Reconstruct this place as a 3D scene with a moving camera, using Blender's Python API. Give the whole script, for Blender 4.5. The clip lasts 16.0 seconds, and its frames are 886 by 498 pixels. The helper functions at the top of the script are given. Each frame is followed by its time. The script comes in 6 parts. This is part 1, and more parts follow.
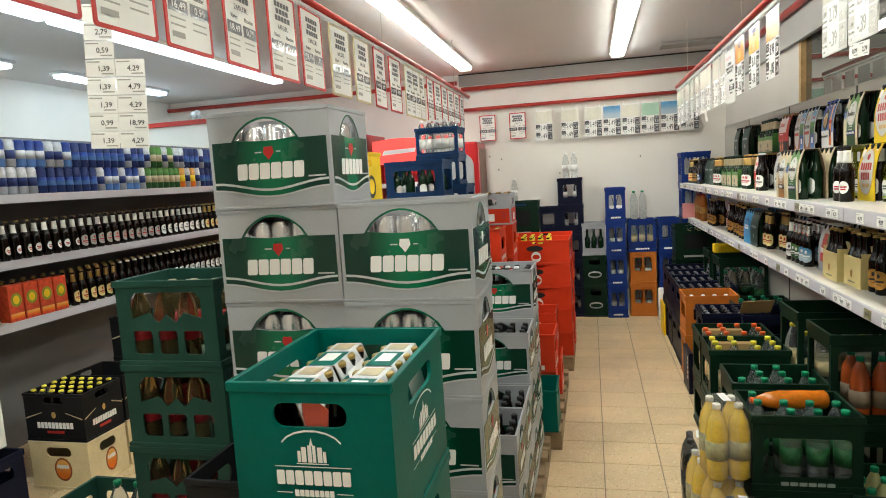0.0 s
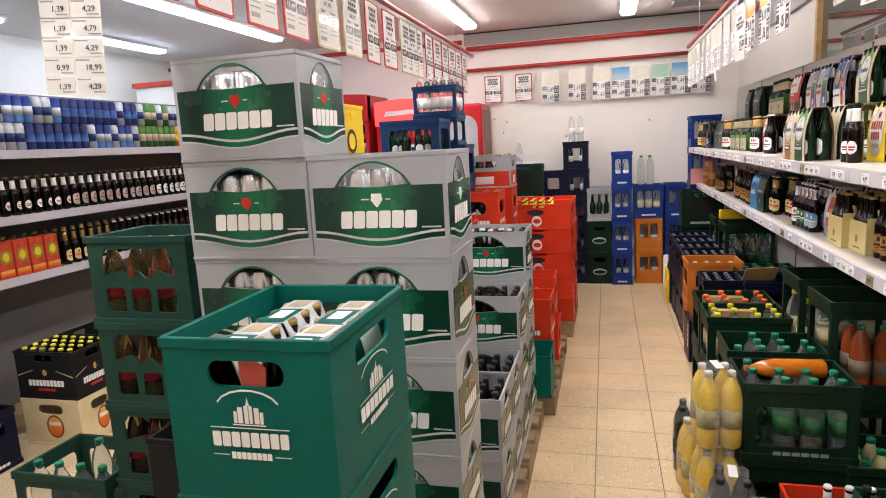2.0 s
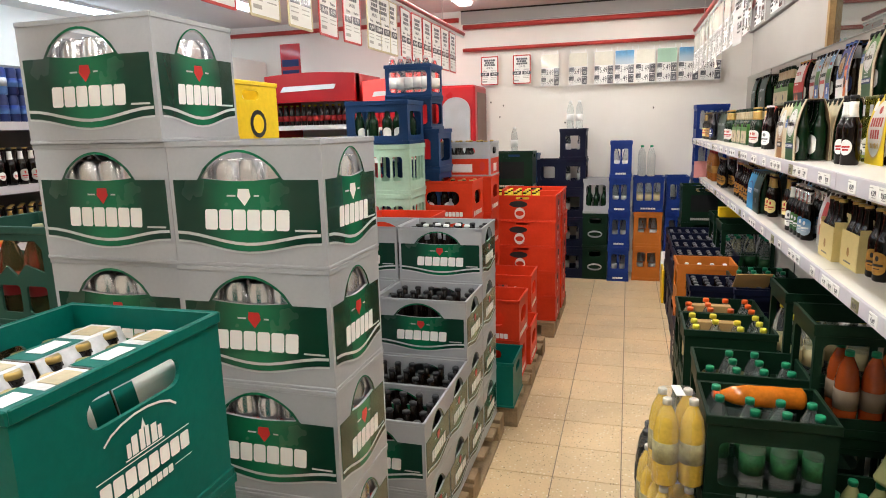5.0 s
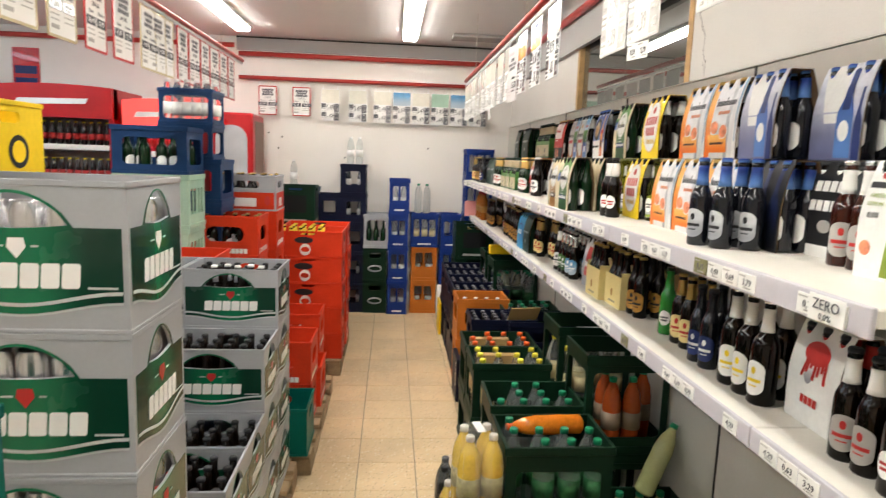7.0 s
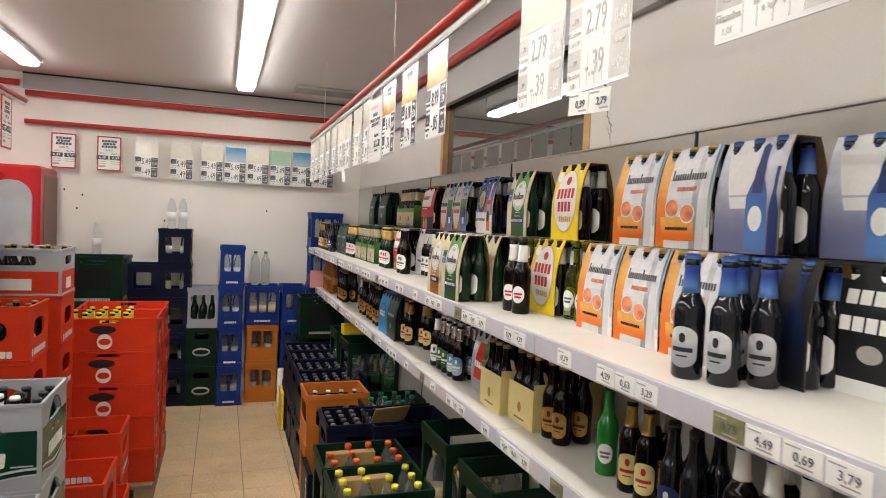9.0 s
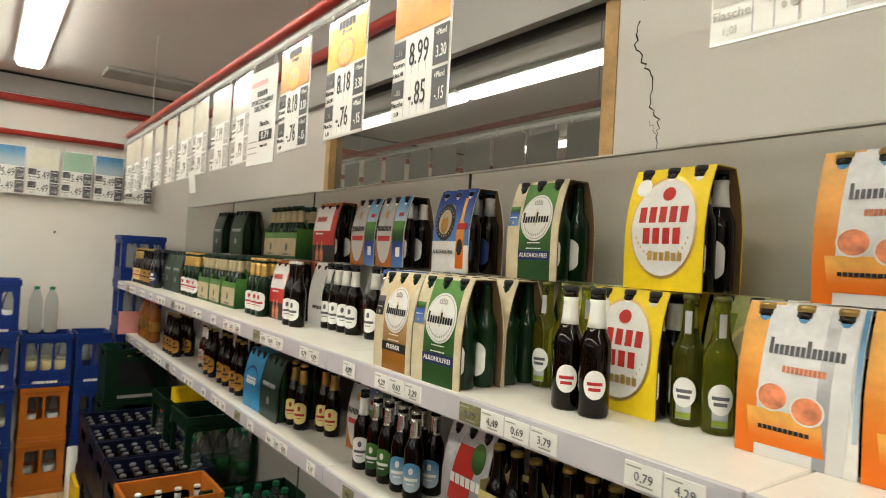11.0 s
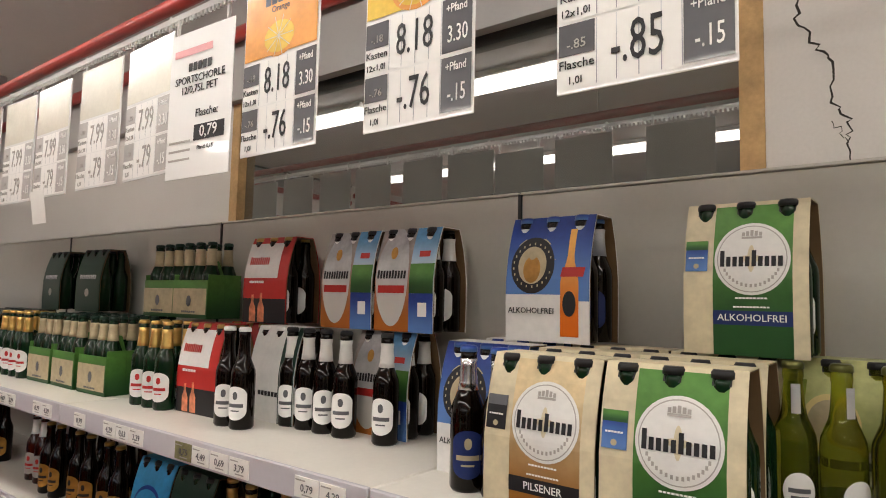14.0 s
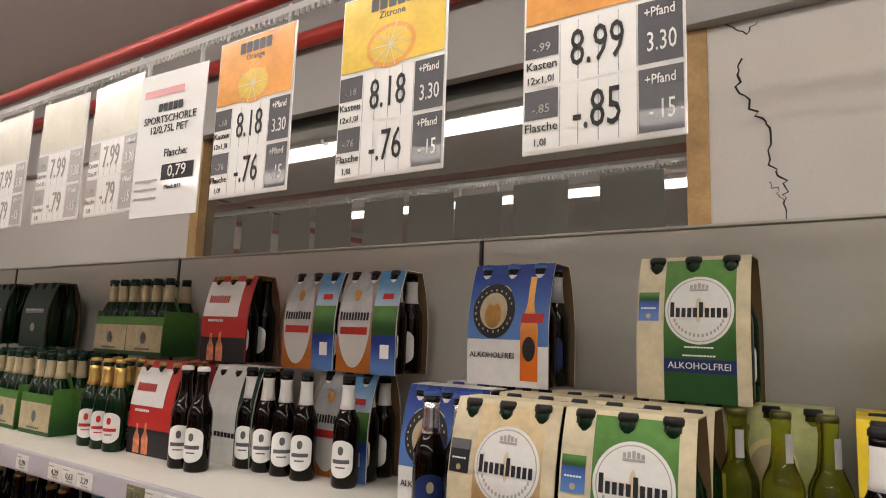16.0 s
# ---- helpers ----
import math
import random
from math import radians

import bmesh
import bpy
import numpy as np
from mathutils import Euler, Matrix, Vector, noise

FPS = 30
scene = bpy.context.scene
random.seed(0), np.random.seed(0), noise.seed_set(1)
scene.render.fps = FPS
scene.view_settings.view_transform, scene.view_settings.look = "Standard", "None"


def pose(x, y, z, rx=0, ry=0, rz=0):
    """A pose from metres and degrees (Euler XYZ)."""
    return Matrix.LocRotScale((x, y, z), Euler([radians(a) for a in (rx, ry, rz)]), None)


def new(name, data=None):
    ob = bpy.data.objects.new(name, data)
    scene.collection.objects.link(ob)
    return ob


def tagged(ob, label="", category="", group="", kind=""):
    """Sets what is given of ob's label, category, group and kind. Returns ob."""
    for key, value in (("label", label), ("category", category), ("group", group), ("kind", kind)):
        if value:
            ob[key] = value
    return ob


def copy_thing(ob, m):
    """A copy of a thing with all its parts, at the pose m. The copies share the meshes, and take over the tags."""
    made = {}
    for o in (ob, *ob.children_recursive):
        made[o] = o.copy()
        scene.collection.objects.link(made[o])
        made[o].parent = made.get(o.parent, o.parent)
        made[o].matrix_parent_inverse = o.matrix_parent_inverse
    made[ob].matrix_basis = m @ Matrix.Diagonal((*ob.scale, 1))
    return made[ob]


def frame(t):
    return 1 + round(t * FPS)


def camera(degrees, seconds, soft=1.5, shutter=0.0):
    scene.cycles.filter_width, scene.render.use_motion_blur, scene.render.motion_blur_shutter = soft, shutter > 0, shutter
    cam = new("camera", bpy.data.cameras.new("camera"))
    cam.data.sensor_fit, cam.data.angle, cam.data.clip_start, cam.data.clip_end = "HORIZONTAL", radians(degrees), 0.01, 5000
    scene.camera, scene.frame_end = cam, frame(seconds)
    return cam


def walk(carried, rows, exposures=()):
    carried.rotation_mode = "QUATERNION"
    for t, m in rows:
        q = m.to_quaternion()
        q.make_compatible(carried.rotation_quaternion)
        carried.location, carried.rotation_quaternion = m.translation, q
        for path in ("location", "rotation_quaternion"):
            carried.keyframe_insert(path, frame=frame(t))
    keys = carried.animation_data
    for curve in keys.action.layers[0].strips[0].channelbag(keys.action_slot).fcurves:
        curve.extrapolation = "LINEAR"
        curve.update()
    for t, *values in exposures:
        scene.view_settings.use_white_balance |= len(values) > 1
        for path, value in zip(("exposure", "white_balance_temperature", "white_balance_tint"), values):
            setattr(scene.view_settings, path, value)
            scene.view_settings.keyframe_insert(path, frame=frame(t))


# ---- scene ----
# camera and its walk
cam = camera(70.2, 16.0, soft=1.0, shutter=0.25)
METRES, EYE, TURN = 3.6, 1.64, 13.5
ROWS = [
    (0.0, 0.0, 0.0, 0.0, -0.39, -6.4, 3.52),
    (0.5, 0.0024, 0.0007, -0.0005, -1.32, -6.49, 3.47),
    (1.0, 0.0124, 0.0009, -0.0036, -1.16, -7.12, 4.3),
    (1.5, 0.0242, 0.0084, -0.0117, -0.14, -8.59, 3.7),
    (2.0, 0.0286, 0.0237, -0.0125, 0.74, -9.36, 3.03),
    (2.5, 0.0384, 0.0681, -0.012, 1.65, -10.3, 3.29),
    (3.0, 0.0568, 0.1009, -0.0077, 0.36, -9.69, 4.7),
    (3.5, 0.0818, 0.1195, -0.0109, 0.78, -11.04, 3.9),
    (6.0, 0.1191, 0.1096, -0.0112, 2.13, -10.52, -0.13),
    (6.5, 0.1008, 0.1178, -0.0076, -5.04, -10.29, 0.03),
    (7.0, 0.0773, 0.1305, 0.0014, -18.07, -8.14, -2.0),
    (7.5, 0.0699, 0.1364, 0.014, -23.64, -4.85, -0.82),
    (8.0, 0.0719, 0.1656, 0.014, -28.59, -4.25, -3.01),
    (8.5, 0.1013, 0.2355, 0.0191, -30.96, -3.02, -2.5),
    (11.0, 0.174, 0.5831, 0.0191, -49.85, 0.96, -3.2),
    (11.5, 0.188, 0.6505, 0.0289, -55.98, 0.97, -1.21),
    (12.0, 0.2011, 0.6933, 0.0269, -56.34, 0.92, -1.87),
    (12.5, 0.2297, 0.7328, 0.0275, -56.49, 2.9, 0.59),
    (13.0, 0.2464, 0.7648, 0.0261, -58.41, 4.49, -0.61),
    (13.5, 0.2443, 0.7922, 0.0248, -61.69, 5.03, -1.48),
    (14.0, 0.2349, 0.8102, 0.0298, -66.13, 4.59, -1.26),
    (14.5, 0.2257, 0.8154, 0.025, -68.25, 4.95, -2.45),
    (15.0, 0.2258, 0.8147, 0.027, -69.43, 5.91, -2.31),
    (15.5, 0.2257, 0.8143, 0.0282, -70.06, 6.68, -2.58),
    (16.0, 0.2229, 0.8113, 0.034, -70.37, 7.89, -2.0),
]
EXPO = [(0.0, 0.18, 6300, 2), (1.0, 0.24, 6300, 4), (1.5, 0.3, 6200, 13), (2.0, 0.40, 6300, 18), (2.5, 0.42, 6400, 17), (3.5, 0.55, 6500, 17), (6.0, 0.44, 6250, 8), (6.5, 0.44, 6350, 9), (7.5, 0.45, 6500, 10), (8.5, 0.08, 6400, 11), (11.0, -0.09, 6900, 3), (11.5, -0.11, 7350, -6), (12.0, -0.15, 7500, -7), (12.6, -0.2, 7700, -3), (13.4, -0.39, 7000, 12), (14.5, -0.43, 6600, 14), (16.0, -0.50, 6700, 15)]
walk(cam, [(t, pose(0, 0, EYE, 0, 0, TURN) @ pose(METRES * x, METRES * y, METRES * z, 90 + pitch, roll, yaw)) for t, x, y, z, yaw, pitch, roll in ROWS],
     exposures=EXPO)

# world: the shop is closed in, so only a weak grey gets in from outside
world = bpy.data.worlds.new("world")
scene.world = world
world.use_nodes = True
world.node_tree.nodes["Background"].inputs[0].default_value = (0.8, 0.9, 1.0, 1)
world.node_tree.nodes["Background"].inputs[1].default_value = 0.05
TUBE_POWER = 19.0


# ---------------------------------------------------------------- materials
MATS = {}


def M(name, rgb, rough=0.5, metal=0.0, var=0.12, scale=6.0, bump=0.05, bscale=90.0, trans=0.0, emit=0.0, coat=0.0, ior=1.38, rand=0.0, alpha=1.0):
    """A procedural material with variation at two scales and fine relief."""
    if name in MATS:
        return MATS[name]
    m = bpy.data.materials.new(name)
    m.use_nodes = True
    nt = m.node_tree
    b = nt.nodes["Principled BSDF"]
    b.inputs["Roughness"].default_value = rough
    b.inputs["Metallic"].default_value = metal
    b.inputs["IOR"].default_value = ior
    b.inputs["Transmission Weight"].default_value = trans
    b.inputs["Coat Weight"].default_value = coat
    b.inputs["Alpha"].default_value = alpha
    tc = nt.nodes.new("ShaderNodeTexCoord")
    n1 = nt.nodes.new("ShaderNodeTexNoise")
    n1.inputs["Scale"].default_value = scale
    n1.inputs["Detail"].default_value = 3
    n2 = nt.nodes.new("ShaderNodeTexNoise")
    n2.inputs["Scale"].default_value = bscale
    n2.inputs["Detail"].default_value = 2
    nt.links.new(tc.outputs["Object"], n1.inputs["Vector"])
    nt.links.new(tc.outputs["Object"], n2.inputs["Vector"])
    mixn = nt.nodes.new("ShaderNodeMath")
    mixn.operation = "MULTIPLY_ADD"
    nt.links.new(n2.outputs["Fac"], mixn.inputs[0])
    mixn.inputs[1].default_value = 0.4
    nt.links.new(n1.outputs["Fac"], mixn.inputs[2])
    ramp = nt.nodes.new("ShaderNodeMapRange")
    ramp.inputs["From Min"].default_value = 0.4
    ramp.inputs["From Max"].default_value = 1.0
    ramp.inputs["To Min"].default_value = 1 - var
    ramp.inputs["To Max"].default_value = 1 + var
    nt.links.new(mixn.outputs[0], ramp.inputs["Value"])
    last = ramp.outputs["Result"]
    if rand:
        oi = nt.nodes.new("ShaderNodeObjectInfo")
        r2 = nt.nodes.new("ShaderNodeMapRange")
        r2.inputs["To Min"].default_value = 1 - rand
        r2.inputs["To Max"].default_value = 1 + rand
        nt.links.new(oi.outputs["Random"], r2.inputs["Value"])
        mu = nt.nodes.new("ShaderNodeMath")
        mu.operation = "MULTIPLY"
        nt.links.new(last, mu.inputs[0])
        nt.links.new(r2.outputs["Result"], mu.inputs[1])
        last = mu.outputs[0]
    vm = nt.nodes.new("ShaderNodeVectorMath")
    vm.operation = "SCALE"
    vm.inputs[0].default_value = rgb
    nt.links.new(last, vm.inputs["Scale"])
    nt.links.new(vm.outputs[0], b.inputs["Base Color"])
    rr = nt.nodes.new("ShaderNodeMapRange")
    rr.inputs["To Min"].default_value = max(0.01, rough * 0.8)
    rr.inputs["To Max"].default_value = min(1.0, rough * 1.25)
    nt.links.new(n1.outputs["Fac"], rr.inputs["Value"])
    nt.links.new(rr.outputs["Result"], b.inputs["Roughness"])
    if bump:
        bp = nt.nodes.new("ShaderNodeBump")
        bp.inputs["Strength"].default_value = bump
        bp.inputs["Distance"].default_value = 0.004
        nt.links.new(n2.outputs["Fac"], bp.inputs["Height"])
        nt.links.new(bp.outputs["Normal"], b.inputs["Normal"])
    if emit:
        b.inputs["Emission Color"].default_value = (*rgb, 1)
        b.inputs["Emission Strength"].default_value = emit
    MATS[name] = m
    return m


def terrazzo():
    """Cream cement tile with dark and pale chips."""
    m = M("terrazzo", (0.68, 0.51, 0.30), 0.30, var=0.20, scale=2.2, bump=0.04, rand=0.05)
    nt = m.node_tree
    b = nt.nodes["Principled BSDF"]
    src = b.inputs["Base Color"].links[0].from_socket
    geo = nt.nodes.new("ShaderNodeNewGeometry")
    for n in [n for n in nt.nodes if n.bl_idname == "ShaderNodeTexNoise"]:
        nt.links.new(geo.outputs["Position"], n.inputs["Vector"])
    for s, lo, hi, col in ((75.0, 0.20, 0.30, (0.24, 0.15, 0.08, 1)), (55.0, 0.20, 0.30, (0.88, 0.80, 0.66, 1))):
        v = nt.nodes.new("ShaderNodeTexVoronoi")
        v.inputs["Scale"].default_value = s
        nt.links.new(geo.outputs["Position"], v.inputs["Vector"])
        wn = nt.nodes.new("ShaderNodeMapRange")
        wn.inputs["From Min"].default_value = lo
        wn.inputs["From Max"].default_value = hi
        wn.inputs["To Min"].default_value = 0.75
        wn.inputs["To Max"].default_value = 0.0
        nt.links.new(v.outputs["Distance"], wn.inputs["Value"])
        keep = nt.nodes.new("ShaderNodeMath")
        keep.operation = "GREATER_THAN"
        keep.inputs[1].default_value = 0.62
        sep = nt.nodes.new("ShaderNodeSeparateColor")
        nt.links.new(v.outputs["Color"], sep.inputs[0])
        nt.links.new(sep.outputs[0], keep.inputs[0])
        mul = nt.nodes.new("ShaderNodeMath")
        mul.operation = "MULTIPLY"
        nt.links.new(wn.outputs["Result"], mul.inputs[0])
        nt.links.new(keep.outputs[0], mul.inputs[1])
        mx = nt.nodes.new("ShaderNodeMix")
        mx.data_type = "RGBA"
        nt.links.new(mul.outputs[0], mx.inputs["Factor"])
        nt.links.new(src, mx.inputs["A"])
        mx.inputs["B"].default_value = col
        src = mx.outputs["Result"]
    nt.links.new(src, b.inputs["Base Color"])
    return m


WALL = M("wall_paint", (0.86, 0.82, 0.76), 0.8, var=0.05, scale=1.5, bump=0.06, bscale=140)
CEIL = M("ceiling_paint", (0.74, 0.72, 0.71), 0.85, var=0.04, scale=1.2, bump=0.05, bscale=60)
METAL_GREY = M("grey_enamel", (0.54, 0.52, 0.465), 0.34, metal=0.2, var=0.05, scale=2, bump=0.02)
SHELF = M("cream_enamel", (0.80, 0.77, 0.70), 0.35, var=0.06, scale=4, bump=0.02)
RAILRED = M("red_enamel", (0.45, 0.045, 0.035), 0.35, var=0.1)
COOL = M("cool_tube_light", (0.72, 0.87, 1.0), 0.5, var=0.0, bump=0, emit=TUBE_POWER * 0.62)
TUBE = M("tube_light", (1.0, 0.97, 0.90), 0.5, var=0.0, bump=0, emit=TUBE_POWER)
WHITE = M("white_plastic", (0.82, 0.82, 0.80), 0.35, var=0.05)
PAPER = M("paper", (0.86, 0.85, 0.81), 0.6, var=0.04, scale=9)
PRICE = M("price_card", (0.55, 0.53, 0.57), 0.45, var=0.05, scale=9)
INK = M("black_ink", (0.02, 0.02, 0.022), 0.5, var=0.05)
GREYINK = M("grey_ink", (0.12, 0.12, 0.13), 0.5, var=0.05)
PALEINK = M("pale_ink", (0.42, 0.40, 0.37), 0.5, var=0.1)
BRASS = M("brass", (0.5, 0.35, 0.12), 0.3, metal=0.9)
GOLD = M("gold_foil", (0.75, 0.5, 0.16), 0.3, metal=0.7)
SILVER = M("aluminium", (0.75, 0.75, 0.76), 0.25, metal=1.0, var=0.06)
RED = M("red_print", (0.50, 0.03, 0.025), 0.4)
WPRINT = M("white_print", (0.88, 0.87, 0.84), 0.4, var=0.05)
WOOD = M("raw_wood", (0.46, 0.29, 0.13), 0.7, var=0.3, scale=14, bump=0.25, bscale=120)
PALLETWOOD = M("pallet_wood", (0.30, 0.21, 0.12), 0.8, var=0.35, scale=12, bump=0.3)
BROWN = M("brown_glass", (0.0045, 0.002, 0.001), 0.05, var=0.2, scale=12, bump=0.0, ior=1.36)
GREENG = M("green_glass", (0.004, 0.020, 0.007), 0.05, var=0.2, scale=12, bump=0.0, ior=1.36)
PALEG = M("pale_green_glass", (0.44, 0.46, 0.06), 0.02, var=0.1, bump=0.0, ior=1.33, trans=0.93)
CLEAR = M("clear_plastic", (0.86, 0.90, 0.90), 0.06, var=0.03, bump=0.0, ior=1.2, trans=0.92)
FILM = M("shrink_film", (0.95, 0.96, 0.96), 0.08, var=0.03, bump=0.9, bscale=26, ior=1.6, alpha=0.10, coat=1.0)


def grad(name, low, high, rough=0.38, axis=2, **k):
    """A print that runs from one colour at its foot to another at its head."""
    m = M(name, high, rough, **k)
    nt = m.node_tree
    b = nt.nodes["Principled BSDF"]
    src = b.inputs["Base Color"].links[0].from_socket
    tc = nt.nodes.new("ShaderNodeTexCoord")
    sep = nt.nodes.new("ShaderNodeSeparateXYZ")
    nt.links.new(tc.outputs["Generated"], sep.inputs[0])
    r = nt.nodes.new("ShaderNodeMapRange")
    r.interpolation_type = "SMOOTHSTEP"
    r.inputs["From Min"].default_value = 0.1
    r.inputs["From Max"].default_value = 0.9
    nt.links.new(sep.outputs[axis], r.inputs["Value"])
    mx = nt.nodes.new("ShaderNodeMix")
    mx.data_type = "RGBA"
    mx.inputs["A"].default_value = (*low, 1)
    nt.links.new(r.outputs["Result"], mx.inputs["Factor"])
    nt.links.new(src, mx.inputs["B"])
    nt.links.new(mx.outputs["Result"], b.inputs["Base Color"])
    return m


def col(name, rgb, rough=0.42, **k):
    return M(name, rgb, rough, **k)


# ---------------------------------------------------------------- mesh tools
def box(bm, x0, x1, y0, y1, z0, z1, bevel=0.0):
    vs = [bm.verts.new(p) for p in ((x0, y0, z0), (x1, y0, z0), (x1, y1, z0), (x0, y1, z0), (x0, y0, z1), (x1, y0, z1), (x1, y1, z1), (x0, y1, z1))]
    fs = [bm.faces.new([vs[i] for i in f]) for f in ((3, 2, 1, 0), (4, 5, 6, 7), (0, 1, 5, 4), (1, 2, 6, 5), (2, 3, 7, 6), (3, 0, 4, 7))]
    if bevel:
        es = list({e for f in fs for e in f.edges})
        bmesh.ops.bevel(bm, geom=es, offset=bevel, segments=1, affect="EDGES")
    return bm


def cube(x0, x1, y0, y1, z0, z1, bevel=0.0):
    return box(bmesh.new(), x0, x1, y0, y1, z0, z1, bevel)


def lathe(profile, seg=14, bm=None, at=(0, 0, 0)):
    bm = bm or bmesh.new()
    rings = []
    for r, z in profile:
        rings.append([bm.verts.new((at[0] + r * math.cos(2 * math.pi * k / seg), at[1] + r * math.sin(2 * math.pi * k / seg), at[2] + z)) for k in range(seg)])
    for a, b in zip(rings, rings[1:]):
        for k in range(seg):
            f = bm.faces.new((a[k], a[(k + 1) % seg], b[(k + 1) % seg], b[k]))
            f.smooth = True
    bm.faces.new(rings[0][::-1])
    bm.faces.new(rings[-1])
    return bm


def rrect(cx, cz, w, h, r=0.02, n=4):
    pts = []
    for sx, sz, a0 in ((1, 1, 0), (-1, 1, 90), (-1, -1, 180), (1, -1, 270)):
        for k in range(n + 1):
            a = radians(a0 + 90 * k / n)
            pts.append((cx + sx * (w / 2 - r) + r * math.cos(a), cz + sz * (h / 2 - r) + r * math.sin(a)))
    return pts


def ell(cx, cz, w, h, n=20, a0=0, a1=360):
    full = a1 - a0 >= 360
    return [(cx + w / 2 * math.cos(radians(a0 + (a1 - a0) * k / (n if full else n - 1))), cz + h / 2 * math.sin(radians(a0 + (a1 - a0) * k / (n if full else n - 1)))) for k in range(n)]


def lens(cx, z0, w, h, sag=0.3, n=10):
    """A handle opening: arched above, shallow bow below."""
    up = [(cx + w / 2 - w * k / n, z0 + h * math.sin(math.pi * k / n) ** 0.7) for k in range(n + 1)]
    lo = [(cx - w / 2 + w * k / n, z0 - sag * h * math.sin(math.pi * k / n)) for k in range(1, n)]
    return up + lo


def rect(x0, x1, z0, z1):
    return [(x0, z0), (x1, z0), (x1, z1), (x0, z1)]


def plate(outline, holes=(), th=0.006, bm=None, m=None):
    """A plate in the xz plane, its front at y = 0, th thick to +y, with openings through it."""
    out = bm or bmesh.new()
    b = bmesh.new()
    for loop in (outline, *holes):
        vs = [b.verts.new((x, 0, z)) for x, z in loop]
        for k in range(len(vs)):
            b.edges.new((vs[k], vs[(k + 1) % len(vs)]))
    bmesh.ops.triangle_fill(b, use_beauty=True, edges=b.edges[:])
    bmesh.ops.recalc_face_normals(b, faces=b.faces[:])
    for f in b.faces:
        if f.normal.y > 0:
            f.normal_flip()
    ex = bmesh.ops.extrude_face_region(b, geom=b.faces[:])
    bmesh.ops.translate(b, verts=[v for v in ex["geom"] if isinstance(v, bmesh.types.BMVert)], vec=(0, th, 0))
    bmesh.ops.recalc_face_normals(b, faces=b.faces[:])
    if m:
        bmesh.ops.transform(b, matrix=m, verts=b.verts[:])
    me = bpy.data.meshes.new("tmp")
    b.to_mesh(me)
    b.free()
    out.from_mesh(me)
    bpy.data.meshes.remove(me)
    return out


def shape(loops, m=None, th=0.0012):
    """Flat printed shapes, a hair thick, in the xz plane facing -y."""
    bm = bmesh.new()
    for lp in loops:
        f = bm.faces.new([bm.verts.new((x, -th, z)) for x, z in lp])
        f.normal_update()
        if f.normal.y > 0:
            f.normal_flip()
    if m:
        bmesh.ops.transform(bm, matrix=m, verts=bm.verts[:])
    return bm


def mesh_of(name, bm, mat):
    me = bpy.data.meshes.new(name)
    bm.to_mesh(me)
    bm.free()
    me.materials.append(mat)
    return me


def part(name, bm, mat, parent=None, label="", m=None):
    me = bm if isinstance(bm, bpy.types.Mesh) else mesh_of(name, bm, mat)
    ob = new(name, me)
    if parent:
        ob.parent = parent
    if m:
        ob.matrix_basis = m
    if label:
        ob["label"] = label
    return ob


def structure(name, bm, mat, label="", category=""):
    return tagged(part(name, bm, mat), label, category, kind="structure")


TEXTS = {}


def text(s, size, mat, parent, x, z, y=0.0, name="lettering", align="CENTER", rot=0, m=None, squeeze=1.0):
    """Letters lying on a face that looks along -y, at (x, z)."""
    key = (s, size, mat.name, align)
    if key not in TEXTS:
        cu = bpy.data.curves.new("t", "FONT")
        cu.body, cu.size, cu.align_x, cu.align_y, cu.extrude, cu.resolution_u = s, size, align, "CENTER", 0.0004, 2
        tmp = bpy.data.objects.new("t", cu)
        me = bpy.data.meshes.new_from_object(tmp)
        me.materials.clear()
        me.materials.append(mat)
        me.name = "lettering"
        bpy.data.objects.remove(tmp)
        TEXTS[key] = me
    return part(name, TEXTS[key], mat, parent, m=(m or Matrix()) @ pose(x, y - 0.0014, z, 90, 0, 0) @ pose(0, 0, 0, 0, 0, rot) @ Matrix.Diagonal((squeeze, 1, 1, 1)))


PROTO = {}


def placed(key, build, m, **tags):
    """Builds a thing once at the origin, and copies it from then on."""
    if key not in PROTO:
        ob = PROTO[key] = build()
        ob.matrix_basis = m
    else:
        ob = copy_thing(PROTO[key], m)
    return tagged(ob, **tags)


def letter_blocks(n, w, h, cx, cz, gap=0.13, slant=0.0):
    """A brand's lettering as a row of plain chamfered blocks."""
    p = w / n
    c = 0.09
    return [[(cx - w / 2 + p * (k + a) + slant * b * h, cz + (b - 0.5) * h) for a, b in ((gap / 2 + c, 0), (1 - gap / 2 - c, 0), (1 - gap / 2, c), (1 - gap / 2, 1 - c), (1 - gap / 2 - c, 1), (gap / 2 + c, 1), (gap / 2, 1 - c), (gap / 2, c))] for k in range(n)]


# ---------------------------------------------------------------- the shop's shell
XL, XR, Y0, Y1, CZ = -5.4, 1.45, -2.2, 7.5, 2.84
structure("subfloor", cube(XL - 0.2, XR + 0.2, Y0 - 0.2, Y1 + 0.2, -0.12, -0.008), M("grout", (0.20, 0.15, 0.10), 0.9), "dark grout bed under the floor tiles", "floor")
structure("ceiling", cube(XL - 0.2, XR + 0.2, Y0 - 0.2, Y1 + 0.2, CZ, CZ + 0.1), CEIL, "flat off-white painted ceiling", "ceiling")
structure("wall_north", cube(XL - 0.2, XR + 0.2, Y1, Y1 + 0.15, 0, CZ), WALL, "cream painted back wall with scuffs", "wall")
structure("wall_south", cube(XL - 0.2, XR + 0.2, Y0 - 0.15, Y0, 0, CZ), WALL, "cream painted plain wall", "wall")
